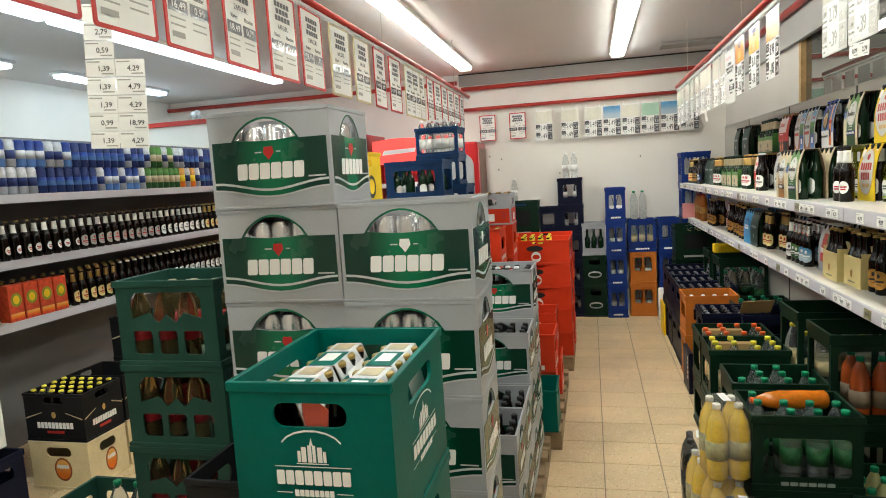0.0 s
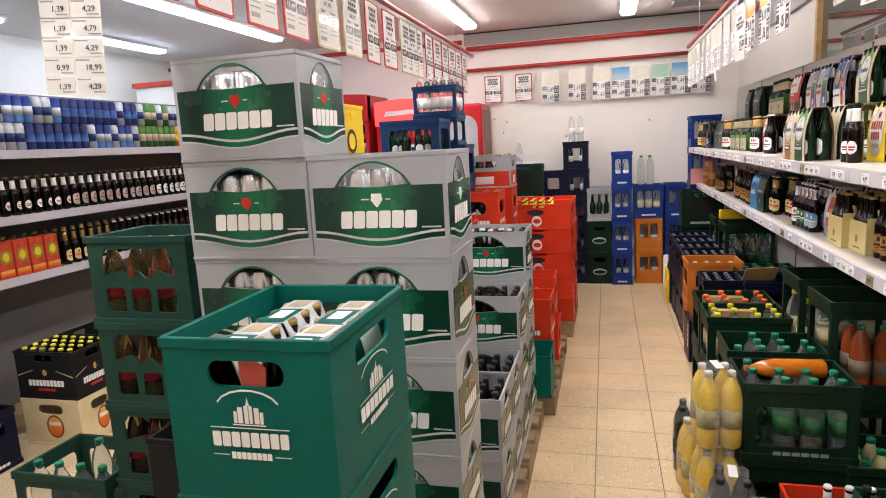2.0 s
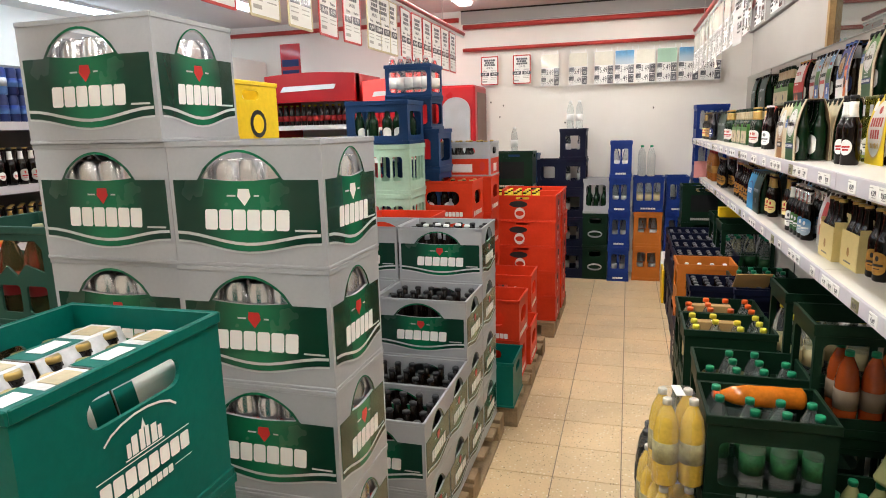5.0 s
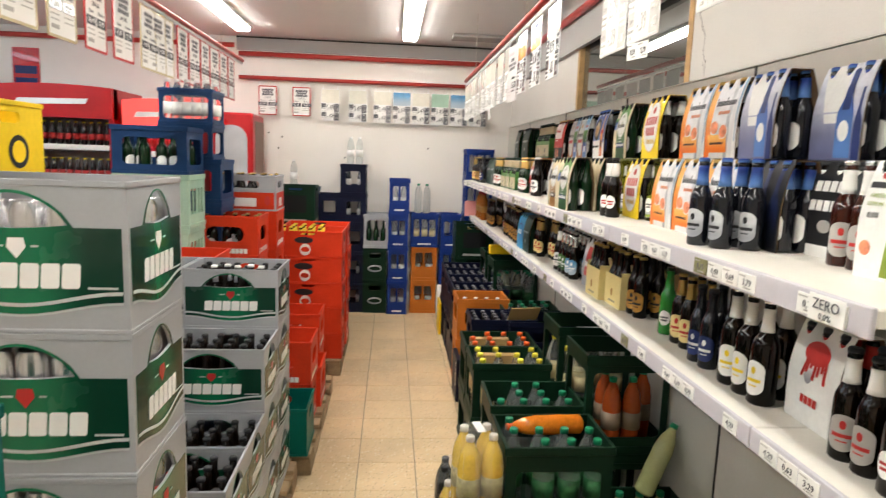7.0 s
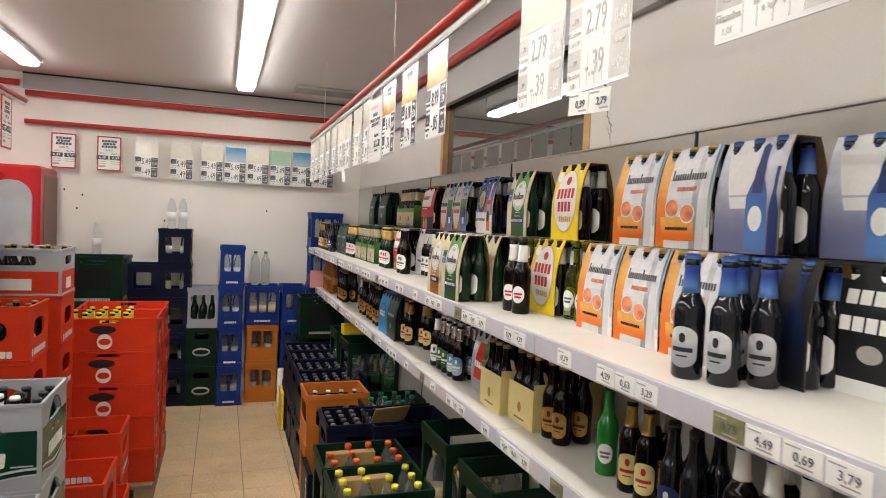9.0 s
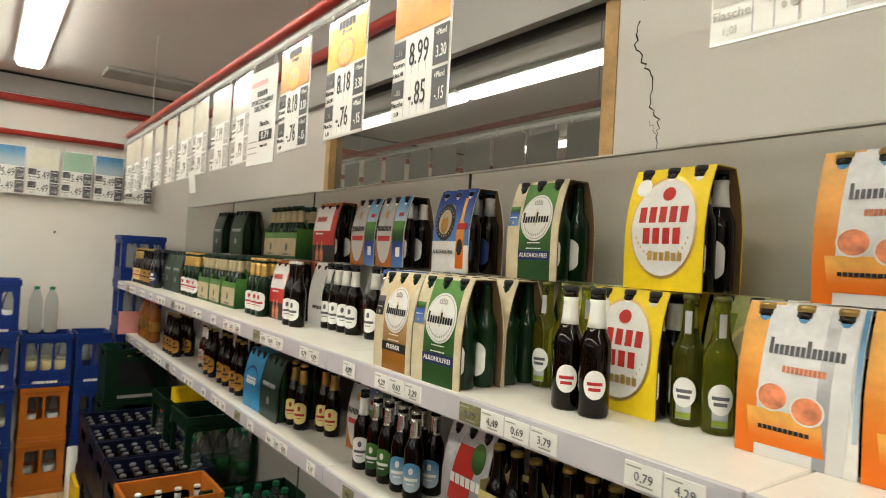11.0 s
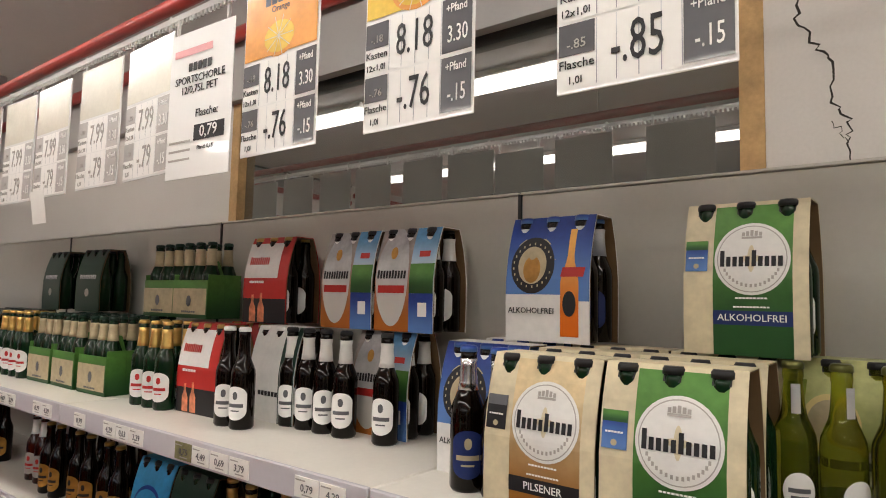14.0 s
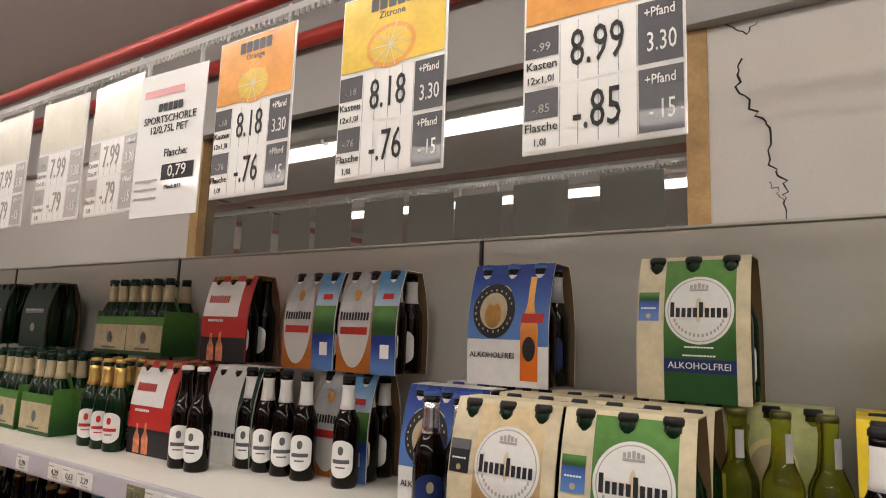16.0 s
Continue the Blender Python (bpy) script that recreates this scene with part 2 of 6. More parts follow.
structure("wall_west", cube(XL - 0.15, XL, Y0, Y1, 0, CZ), WALL, "white painted side wall", "wall")
WY0, WY1, WZ0, WZ1 = 3.267, 5.0, 1.86, 2.50
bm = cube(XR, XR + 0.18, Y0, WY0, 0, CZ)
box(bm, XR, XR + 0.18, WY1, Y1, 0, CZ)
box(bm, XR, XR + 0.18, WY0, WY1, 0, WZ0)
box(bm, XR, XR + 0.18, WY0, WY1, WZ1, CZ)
# cream wall paint toned down: this wall's dimmer light is put into the colour
EASTSHADE = M("shaded_wall_paint", (0.60, 0.565, 0.525), 0.75, var=0.07, scale=1.3, bump=0.06, bscale=140)
structure("wall_east", bm, EASTSHADE, "cream painted wall with a cracked patch and an inner window", "wall")
# inner window: raw wooden frame and dark glass
win = structure("window_1", cube(XR - 0.004, XR + 0.06, WY0, WY0 + 0.045, WZ0, WZ1), WOOD, "inner window with a raw wooden frame and dark glass", "window")
part("window_frame", cube(XR - 0.004, XR + 0.06, WY1 - 0.045, WY1, WZ0, WZ1), WOOD, win)
GLASS = M("dark_window_glass", (0.075, 0.078, 0.068), 0.012, var=0.1, bump=0.0, ior=3.1)
part("pane", cube(XR + 0.03, XR + 0.04, WY0 + 0.045, WY1 - 0.045, WZ0, WZ1), GLASS, win, "dark reflecting glass pane")
structure("wall_backing", cube(XR + 0.2, XR + 0.24, WY0 - 0.2, WY1 + 0.2, WZ0 - 0.2, WZ1 + 0.2), METAL_GREY, "plain panel behind the inner window", "wall")


def hbar(name, p, q, r, mat, label, category, seg=10):
    """A round bar from p to q."""
    p, q = Vector(p), Vector(q)
    bm = bmesh.new()
    bmesh.ops.create_cone(bm, cap_ends=True, segments=seg, radius1=r, radius2=r, depth=(q - p).length)
    for f in bm.faces:
        f.smooth = len(f.verts) == 4
    ob = part(name, bm, mat, m=Matrix.Translation((p + q) / 2) @ (q - p).to_track_quat("Z", "Y").to_matrix().to_4x4())
    return tagged(ob, label, category)


# red rails along the walls
hbar("wall_rail", (-1.45, Y1 - 0.05, 2.66), (XR, Y1 - 0.05, 2.66), 0.025, RAILRED, "red enamelled tube rail along the upper back wall", "rail")
hbar("wall_rail", (-1.45, Y1 - 0.06, 2.42), (0.95, Y1 - 0.06, 2.42), 0.02, RAILRED, "red tube rail that carries the price pockets", "rail")
hbar("wall_rail", (XL, Y1 - 0.05, 2.74), (-1.5, Y1 - 0.05, 2.74), 0.025, RAILRED, "red enamelled tube rail along the upper back wall", "rail")


def lamp_fixture(length=1.5, tube=TUBE):
    ob = part("ceiling_light", cube(-0.085, 0.085, 0, length, -0.03, 0, 0.006), WHITE)
    part("diffuser", cube(-0.065, 0.065, 0.015, length - 0.015, -0.062, -0.028, 0.012), tube, ob, "glowing white diffuser")
    return ob


for x, ys in ((0.31, (5.5, 3.98, 2.46, 0.94, -0.58)), (-1.28, (5.4, 3.88, 2.36, 0.84, -0.68)), (-3.3, (5.0, 3.48, 1.96, 0.44)), (-4.75, (5.0, 3.0, 1.0))):
    for y in ys:
        placed("ceiling_light" if x > -2 else "cool_light", lamp_fixture if x > -2 else lambda: lamp_fixture(tube=COOL), pose(x, y, CZ - 0.001), label="long white fluorescent ceiling light, switched on", category="ceiling light", group="ceiling lights")

# ---------------------------------------------------------------- shelving
PROMO = M("olive_offer_card", (0.22, 0.21, 0.10), 0.45, var=0.3, scale=60)


def price_strip(parent, x, y0, y1, z, seed):
    """Small printed price cards clipped to the shelf's front rail."""
    rnd = random.Random(seed)
    y = y0 + 0.05
    card = mesh_of("price_card", cube(-0.002, 0, 0, 0.062, 0, 0.036), PAPER)
    promo = mesh_of("price_card", cube(-0.002, 0, 0, 0.062, 0, 0.036), PROMO)
    ink = mesh_of("text_bar", shape([rect(0.004, 0.03, 0.029, 0.0315), rect(0.022, 0.05, 0.005, 0.0075)], pose(-0.0022, 0.062, 0, 0, 0, -90)), PALEINK)
    k = 0
    while y < y1 - 0.08:
        c = part("price_card", promo if k % 7 == 5 else card, PAPER, parent, "olive offer card" if k % 7 == 5 else "", m=pose(x, y, z))
        part("text_bar", ink, PALEINK, c)
        text(("4,29", "0,79", "3,79", "0,69", "4,49", "0,75", "3,29", "0,63")[k % 8], 0.019, GREYINK, c, 0, 0, m=pose(-0.0022, 0.028, 0.017, 0, 0, -90))
        k += 1
        y += 0.066 if rnd.random() < 0.6 else 0.12 + 0.1 * rnd.random()


def shelf_board(name, x0, x1, joints, z, label, seed):
    for a, b in zip(joints, joints[1:]):
        ob = part(name, cube(x0 + 0.004, x1, a + 0.002, b - 0.002, z - 0.032, z, 0.003), SHELF)
        tagged(ob, label, "shelf", "shelf boards")
        part("price_rail", cube(x0 - 0.006, x0 + 0.004, a + 0.002, b - 0.002, z - 0.05, z + 0.002, 0.002), PRICE, ob, "pale plastic price rail")
        price_strip(ob, x0 - 0.006, a, b, z - 0.044, seed)


PX = 1.36
for a, b in ((0.27, 1.43), (1.43, 2.591), (2.591, 3.752), (3.752, 4.905), (4.905, 6.06), (6.06, 7.1)):
    pn = tagged(part("shelf_back_panel", cube(PX, PX + 0.02, a + 0.004, b - 0.004, 0, 1.985, 0.003), METAL_GREY), "grey enamelled steel back panel of the shelving", "shelf panel", "shelf back panels")
    part("upright", cube(PX - 0.003, PX + 0.03, a - 0.0035, a + 0.0035, 0, 1.986), M("dark_steel", (0.06, 0.06, 0.06), 0.4, metal=0.6), pn, "dark slotted steel upright")
    part("top_edge", cube(PX - 0.004, PX + 0.024, a + 0.004, b - 0.004, 1.985, 1.991, 0.001), METAL_GREY, pn)
shelf_board("shelf_board", 0.905, PX, (1.405, 2.59, 3.755, 4.915, 6.07, 7.0), 1.44, "cream enamelled steel shelf with a price rail", 1)
shelf_board("shelf_board", 0.985, PX, (0.65, 1.81, 2.965, 3.9, 5.06, 6.22, 7.05), 1.07, "cream enamelled steel lower shelf with a price rail", 2)
LX = -3.36
for z in (1.70, 1.31, 0.945):
    ob = tagged(part("shelf_board", cube(-3.862, LX, 1.6, 6.2, z - 0.035, z, 0.003), SHELF), "white enamelled long shelf against the side wall", "shelf", "side shelf boards")
    part("price_rail", cube(LX, LX + 0.008, 1.6, 6.2, z - 0.05, z + 0.002), PRICE, ob)
# enamel darker than the other panels': shade behind the stock painted in
tagged(part("shelf_back_panel", cube(-3.87, -3.85, 1.6, 6.2, 0, 2.1), M("shaded_grey_enamel", (0.16, 0.155, 0.15), 0.4, var=0.08)), "grey steel back panel of the side shelving", "shelf panel")


# ---------------------------------------------------------------- bottles, cans
def patch(r, cz, w, h, square=0.0, n=12, bm=None):
    """A label bent round a bottle's front; square 1 is a rectangle, 0 an ellipse."""
    bm = bm or bmesh.new()
    prev = None
    for i in range(n + 1):
        u = -math.cos(math.pi * i / n)
        hh = h / 2 * (square + (1 - square) * math.sqrt(max(0.0, 1 - u * u)))
        a = radians(-90) + u * w / 2 / r
        row = [bm.verts.new((r * math.cos(a), r * math.sin(a), cz + s * max(hh, 0.0005))) for s in (-1, 1)]
        if prev:
            bm.faces.new((prev[0], row[0], row[1], prev[1])).smooth = True
        prev = row
    return bm


def bottle_bed(x, y, z, w, d, nx, ny, glass, cap, h=0.23, inset=0.04, rot=0.0, label="rows of brown bottles filling a crate"):
    """The many bottles of a full crate, of which only necks and caps show."""
    ob = tagged(new("crate_filling"), label, "bottles", kind="stuff")
    ob.matrix_basis = pose(x, y, z + 0.0115, 0, 0, rot)
    g, c = bmesh.new(), bmesh.new()
    for i in range(nx):
        for j in range(ny):
            at = (-w / 2 + inset + (w - 2 * inset) * i / (nx - 1), inset + (d - 2 * inset) * j / (ny - 1), 0)
            lathe([(0.026, 0), (0.026, h * 0.55), (0.013, h * 0.78), (0.0125, h * 0.97)], 10, g, at)
            lathe([(0.0148, h * 0.955), (0.0145, h * 0.985), (0.011, h)], 10, c, at)
    part("bottles", g, glass, ob)
    part("caps", c, cap, ob)
    return ob


def beer_bottle(glass=BROWN, cap=BRASS, label=WPRINT, neck=None, badge=None, h=0.232, r=0.0285, root="beer_bottle", bars=GREYINK):
    k = h / 0.232
    ob = part(root, lathe([(r * 0.9, 0), (r, 0.005), (r, 0.122 * k), (r * 0.95, 0.134 * k), (r * 0.78, 0.146 * k), (0.0172, 0.158 * k), (0.0148, 0.172 * k), (0.0125, 0.205 * k), (0.0138, 0.212 * k), (0.0132, 0.226 * k)]), glass)
    part("cap", lathe([(0.0148, 0.222 * k), (0.0145, 0.229 * k), (0.012, 0.2325 * k)], 12), cap, ob)
    if label:
        part("label", patch(r + 0.0007, 0.060 * k, 0.056, 0.076 * k, 0.45), label, ob)
    if neck:
        part("neck_foil", lathe([(0.0172, 0.160 * k), (0.0154, 0.172 * k), (0.0134, 0.2 * k), (0.0146, 0.211 * k)]), neck, ob)
    if badge:
        if label:
            part("name_bar", patch(r + 0.0013, 0.055 * k, 0.040, 0.008, 1.0, bm=patch(r + 0.0013, 0.077 * k, 0.012, 0.018, 0.2, bm=patch(r + 0.0013, 0.043 * k, 0.022, 0.003, 1.0))), badge, ob)
        else:
            part("label", patch(r + 0.0010, 0.060 * k, 0.042, 0.052 * k, 0.0), badge, ob)
            part("name_bar", patch(r + 0.0016, 0.062 * k, 0.028, 0.006, 1.0, bm=patch(r + 0.0016, 0.052 * k, 0.022, 0.006, 1.0)), bars, ob)
    return ob


def pet_bottle(liquid=CLEAR, cap=None, label=None, h=0.31, r=0.041, root="soda_bottle"):
    ob = part(root, lathe([(r * 0.75, 0), (r, 0.012), (r * 0.96, 0.06), (r, 0.1), (r * 0.97, h * 0.5), (r, h * 0.62), (r * 0.8, h * 0.78), (0.016, h * 0.91), (0.0135, h * 0.93), (0.0135, h * 0.97)], 14), liquid)
    part("cap", lathe([(0.0165, h * 0.935), (0.0165, h * 0.99), (0.014, h)], 12), cap or WHITE, ob)
    if label:
        part("label", lathe([(r + 0.001, h * 0.28), (r + 0.001, h * 0.52)]), label, ob)
    return ob


def can(mat=SILVER, badge=RED, h=0.165, r=0.033):
    ob = part("beer_can", lathe([(r * 0.8, 0), (r, 0.012), (r, h - 0.016), (r * 0.82, h - 0.003), (r * 0.82, h), (r * 0.76, h - 0.003)], 14), mat)
    part("print_band", lathe([(r + 0.0005, h * 0.3), (r + 0.0005, h * 0.62)], 14), badge, ob)
    return ob


# ---------------------------------------------------------------- crates
def crate_body(w, d, h, front=(), side=(), th=0.007, rim=0.022, lip=0.005, ribs=0, inner=0.0):
    bm = bmesh.new()
    out_f, out_s = rect(-w / 2, w / 2, 0.004, h), rect(-d / 2 + th, d / 2 - th, 0.004, h)
    plate(out_f, front, th, bm, pose(0, 0, 0))
    plate(out_f, front, th, bm, pose(0, d, 0, 0, 0, 180))
    plate(out_s, side, th, bm, pose(w / 2, d / 2, 0, 0, 0, 90))
    plate(out_s, side, th, bm, pose(-w / 2, d / 2, 0, 0, 0, -90))
    box(bm, -w / 2 + th, w / 2 - th, th, d - th, inner, inner + 0.01)
    for z0, z1 in ((h - rim, h + 0.0015), (0.0, rim * 0.8)):
        box(bm, -w / 2 - lip, w / 2 + lip, -lip, 0.001, z0, z1, 0.002)
        box(bm, -w / 2 - lip, w / 2 + lip, d - 0.001, d + lip, z0, z1, 0.002)
        box(bm, -w / 2 - lip, -w / 2 + 0.001, 0.001, d - 0.001, z0, z1, 0.002)
        box(bm, w / 2 - 0.001, w / 2 + lip, 0.001, d - 0.001, z0, z1, 0.002)
    for k in range(ribs):
        x = -w / 2 + w * (k + 0.5) / ribs
        box(bm, x - 0.004, x + 0.004, -lip * 0.8, 0.001, rim, h - rim)
    return bm


def four_sides(w, d):
    return ((pose(0, 0, 0), w), (pose(w / 2, d / 2, 0, 0, 0, 90), d), (pose(0, d, 0, 0, 0, 180), w), (pose(-w / 2, d / 2, 0, 0, 0, -90), d))


CRATE_GREY = M("grey_crate_plastic", (0.38, 0.39, 0.41), 0.38, var=0.08, bump=0.06)
PRINT_GREEN = M("green_film_print", (0.007, 0.16, 0.068), 0.26, var=0.10, scale=7, bump=0.02, coat=0.25)


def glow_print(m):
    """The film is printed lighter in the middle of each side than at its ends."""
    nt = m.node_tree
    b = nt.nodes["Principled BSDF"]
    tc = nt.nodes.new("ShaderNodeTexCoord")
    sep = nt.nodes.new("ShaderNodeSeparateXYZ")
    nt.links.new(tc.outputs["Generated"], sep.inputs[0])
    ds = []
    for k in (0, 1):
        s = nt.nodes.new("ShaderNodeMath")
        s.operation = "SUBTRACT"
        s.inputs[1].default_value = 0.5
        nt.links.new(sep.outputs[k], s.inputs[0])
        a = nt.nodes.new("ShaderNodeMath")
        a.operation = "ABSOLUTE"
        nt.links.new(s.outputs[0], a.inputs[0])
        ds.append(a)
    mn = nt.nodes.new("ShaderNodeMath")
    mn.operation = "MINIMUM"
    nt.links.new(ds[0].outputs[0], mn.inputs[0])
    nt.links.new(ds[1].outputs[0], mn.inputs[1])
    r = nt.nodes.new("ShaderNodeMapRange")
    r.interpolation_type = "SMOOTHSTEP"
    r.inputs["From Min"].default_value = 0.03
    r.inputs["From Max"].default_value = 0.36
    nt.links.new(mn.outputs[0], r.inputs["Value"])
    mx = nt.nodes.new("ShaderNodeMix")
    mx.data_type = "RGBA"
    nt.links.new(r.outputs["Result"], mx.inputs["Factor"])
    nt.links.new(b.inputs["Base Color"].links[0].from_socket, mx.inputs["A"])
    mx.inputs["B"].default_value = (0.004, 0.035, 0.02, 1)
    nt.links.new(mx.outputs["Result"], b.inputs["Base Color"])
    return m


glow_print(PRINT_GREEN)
DARKGREEN = M("dark_green_print", (0.008, 0.035, 0.022), 0.35)
LINE = M("pale_line_print", (0.55, 0.58, 0.57), 0.35)


def becks_crate(h=0.2915, emblem=RED):
    w, d = 0.40, 0.30
    fo = lens(-0.01, h * 0.715, 0.205, h * 0.20, 0.12)
    so = lens(0, h * 0.715, 0.14, h * 0.21, 0.12)
    ob = part("beer_crate", crate_body(w, d, h, [fo], [so], rim=0.012, lip=0.002), CRATE_GREY)
    for k, (m, ww) in enumerate(four_sides(w, d)[:2]):
        op = fo if ww == w else so
        span = ww - 0.022
        rw = 0.225 if ww == w else 0.158
        top, n = h * 0.70, 12
        cx = -0.01 if ww == w else 0
        # printed film: straight shoulders, a collar round the opening, bowed lower edge
        collar = [(cx + rw / 2 - rw * i / n, top + (h * 0.235) * math.sin(math.pi * i / n) ** 0.7) for i in range(n + 1)]
        outl = [(-span / 2 + span * i / n, h * 0.215 - h * 0.085 * math.sin(math.pi * i / n) ** 2) for i in range(n + 1)] + [(span / 2, top)] + collar + [(-span / 2, top)]
        bm = plate(outl, [op], 0.001, None, m @ pose(0, -0.0012, 0))
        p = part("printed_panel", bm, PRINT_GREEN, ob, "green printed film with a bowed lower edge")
        lines = []
        for z, t in ((h * 0.275, 0.0035), (h * 0.205, 0.002)):
            for i in range(n):
                a, b = i / n, (i + 1) / n
                za, zb = (z - h * 0.085 * math.sin(math.pi * q) ** 2 for q in (a, b))
                lines.append([(-span / 2 + span * a, za - t), (-span / 2 + span * b, zb - t), (-span / 2 + span * b, zb + t), (-span / 2 + span * a, za + t)])
        part("line_print", shape(lines, m @ pose(0, -0.0012, 0)), LINE, p)
        part("lettering", shape(letter_blocks(6, 0.225 * ww / 0.40, h * 0.165, 0, h * 0.385, 0.10, 0.08), m @ pose(0, -0.0013, 0)), WPRINT, p, "white block lettering")
        s = 0.028
        part("emblem", shape([[(-s / 2, h * 0.63), (-s * 0.62, h * 0.57), (0, h * 0.495), (s * 0.62, h * 0.57), (s / 2, h * 0.63)]], m @ pose(0, -0.0013, 0)), emblem, p, "small shield emblem")
        part("small_print", shape([rect(-0.045, -0.022, h * 0.57, h * 0.583), rect(0.026, 0.04, h * 0.57, h * 0.583), rect(ww / 2 - 0.075, ww / 2 - 0.02, h * 0.30, h * 0.315)], m @ pose(0, -0.0013, 0)), LINE, p)
    return ob


def filled(x, y, z, w, d, build, key, nx, ny, inset=0.03, rot=0, skip=0.0, seed=1, depth=0.011, **tags):
    """Bottles or cans standing in rows in a crate whose front middle is at (x, y, z)."""
    rnd = random.Random(seed)
    m = pose(x, y, z, 0, 0, rot)
    for i in range(nx):
        for j in range(ny):
            if rnd.random() < skip:
                continue
            px = -w / 2 + inset + (w - 2 * inset) * (i / max(1, nx - 1) if nx > 1 else 0.5)
            py = inset + (d - 2 * inset) * (j / max(1, ny - 1) if ny > 1 else 0.5)
            placed(key, build, m @ pose(px, py, depth, 0, 0, rnd.uniform(0, 360)), **tags)


CAN_TAGS = dict(label="silver beer can with a red print in a crate", category="can", group="cans in crates")
BROWN_TAGS = dict(label="brown glass beer bottle standing in a crate", category="bottle", group="bottles in crates")


def becks(x, y, z, rot=0, fill="cans", emblem=RED, seed=0):
    placed("becks%s" % emblem.name, lambda: becks_crate(emblem=emblem), pose(x, y, z, 0, 0, rot), label="grey plastic beer crate with green printed film panels", category="beer crate", group="grey and green beer crates")
    if fill == "cans":
        m = pose(x, y, z, 0, 0, rot)
        rnd = random.Random(seed)
        for i in range(5):
            placed("can", can, m @ pose(-0.14 + 0.068 * i, 0.045, 0.085, 0, 0, rnd.uniform(0, 360)), **CAN_TAGS)
        for j in range(1, 4):
            placed("can", can, m @ pose(0.157, 0.045 + 0.068 * j, 0.085, 0, 0, rnd.uniform(0, 360)), **CAN_TAGS)
    elif fill == "bottles":
        filled(x, y, z, 0.40, 0.30, lambda: beer_bottle(BROWN, INK, None, GREYINK), "crate_bottle", 6, 4, 0.04, rot, 0.1, seed, 0.035, label="brown bottle with a black cap in a crate", category="bottle", group="bottles in crates")


# ---------------------------------------------------------------- pallets and the stacks on them
def pallet(x0, x1, y0, y1):
    ob = tagged(new("pallet"), "worn wooden transport pallet under stacked crates", "pallet")
    ob.location = (x0, y0, 0)
    w, d = x1 - x0, y1 - y0
    for x in (0.0, w / 2 - 0.05, w - 0.1):
        part("skid", cube(x, x + 0.1, 0, d, 0, 0.02, 0.003), PALLETWOOD, ob)
        for y in (0.0, d / 2 - 0.07, d - 0.14):
            part("block", cube(x, x + 0.1, y, y + 0.14, 0.02, 0.095, 0.003), PALLETWOOD, ob)
    n = 7
    for k in range(n):
        y = (d - 0.1) * k / (n - 1)
        part("board", cube(0, w, y, y + 0.1, 0.095, 0.117, 0.003), PALLETWOOD, ob)
    return ob


H = 0.2925
BX, BY, BZ = -0.53, 1.74, 0.12


# ---------------------------------------------------------------- six-packs
PW, PD, PH = 0.172, 0.118, 0.232
PROFILE = [(-0.059, 0.0), (-0.0605, 0.06), (-0.060, 0.115), (-0.055, 0.15), (-0.047, 0.185), (-0.037, 0.215), (-0.030, 0.2315)]


def on_panel(v):
    """y and z on the front panel at height v."""
    for (y0, z0), (y1, z1) in zip(PROFILE, PROFILE[1:]):
        if v <= z1 + 1e-9:
            f = (v - z0) / (z1 - z0)
            return y0 + f * (y1 - y0), v
    return PROFILE[-1]


def decal(left, right, v0, v1, n=10, off=0.0012, bm=None):
    """A printed patch that follows the bent front panel; left and right give its edges at each height."""
    bm = bm or bmesh.new()
    prev = None
    for k in range(n + 1):
        v = v0 + (v1 - v0) * k / n
        y, z = on_panel(v)
        row = (bm.verts.new((left(v), y - off, z)), bm.verts.new((right(v), y - off, z)))
        if prev:
            bm.faces.new((prev[0], prev[1], row[1], row[0]))
        prev = row
    return bm


def band(x0, x1, v0, v1, off=0.0012):
    return decal(lambda v: x0, lambda v: x1, v0, v1, 8, off)


def oval(cx, cv, w, h, off=0.002):
    def half(v):
        return w / 2 * math.sqrt(max(0.0, 1 - ((v - cv) / (h / 2)) ** 2))
    bm = bmesh.new()
    prev = None
    for k in range(19):
        v = cv - h / 2 * math.cos(math.pi * k / 18)
        y, z = on_panel(v)
        row = (bm.verts.new((cx - half(v), y - off, z)), bm.verts.new((cx + half(v), y - off, z)))
        if prev:
            bm.faces.new((prev[0], prev[1], row[1], row[0]))
        prev = row
    return bm


def slanted(x0, x1, v0, v1, lean, off=0.0016):
    return decal(lambda v: x0 + lean * (v - v0), lambda v: x1 + lean * (v - v0), v0, v1, 8, off)


def carton(mat):
    """An open-ended sleeve of bent card, with scallops at the foot."""
    bm = bmesh.new()
    pts = PROFILE + [(-y, z) for y, z in reversed(PROFILE)]
    inner = [(y * 0.97, z - (0.0016 if z > 0.2 else 0)) for y, z in pts]
    rows = [[[bm.verts.new((x, y, z)) for y, z in ps] for ps in (pts, inner)] for x in (-PW / 2, PW / 2)]
    n = len(pts)
    for k in range(n - 1):
        for s in (0, 1):
            f = bm.faces.new((rows[0][s][k], rows[1][s][k], rows[1][s][k + 1], rows[0][s][k + 1]))
        for e in (0, 1):
            bm.faces.new((rows[e][0][k], rows[e][0][k + 1], rows[e][1][k + 1], rows[e][1][k]))
    bmesh.ops.recalc_face_normals(bm, faces=bm.faces[:])
    return bm


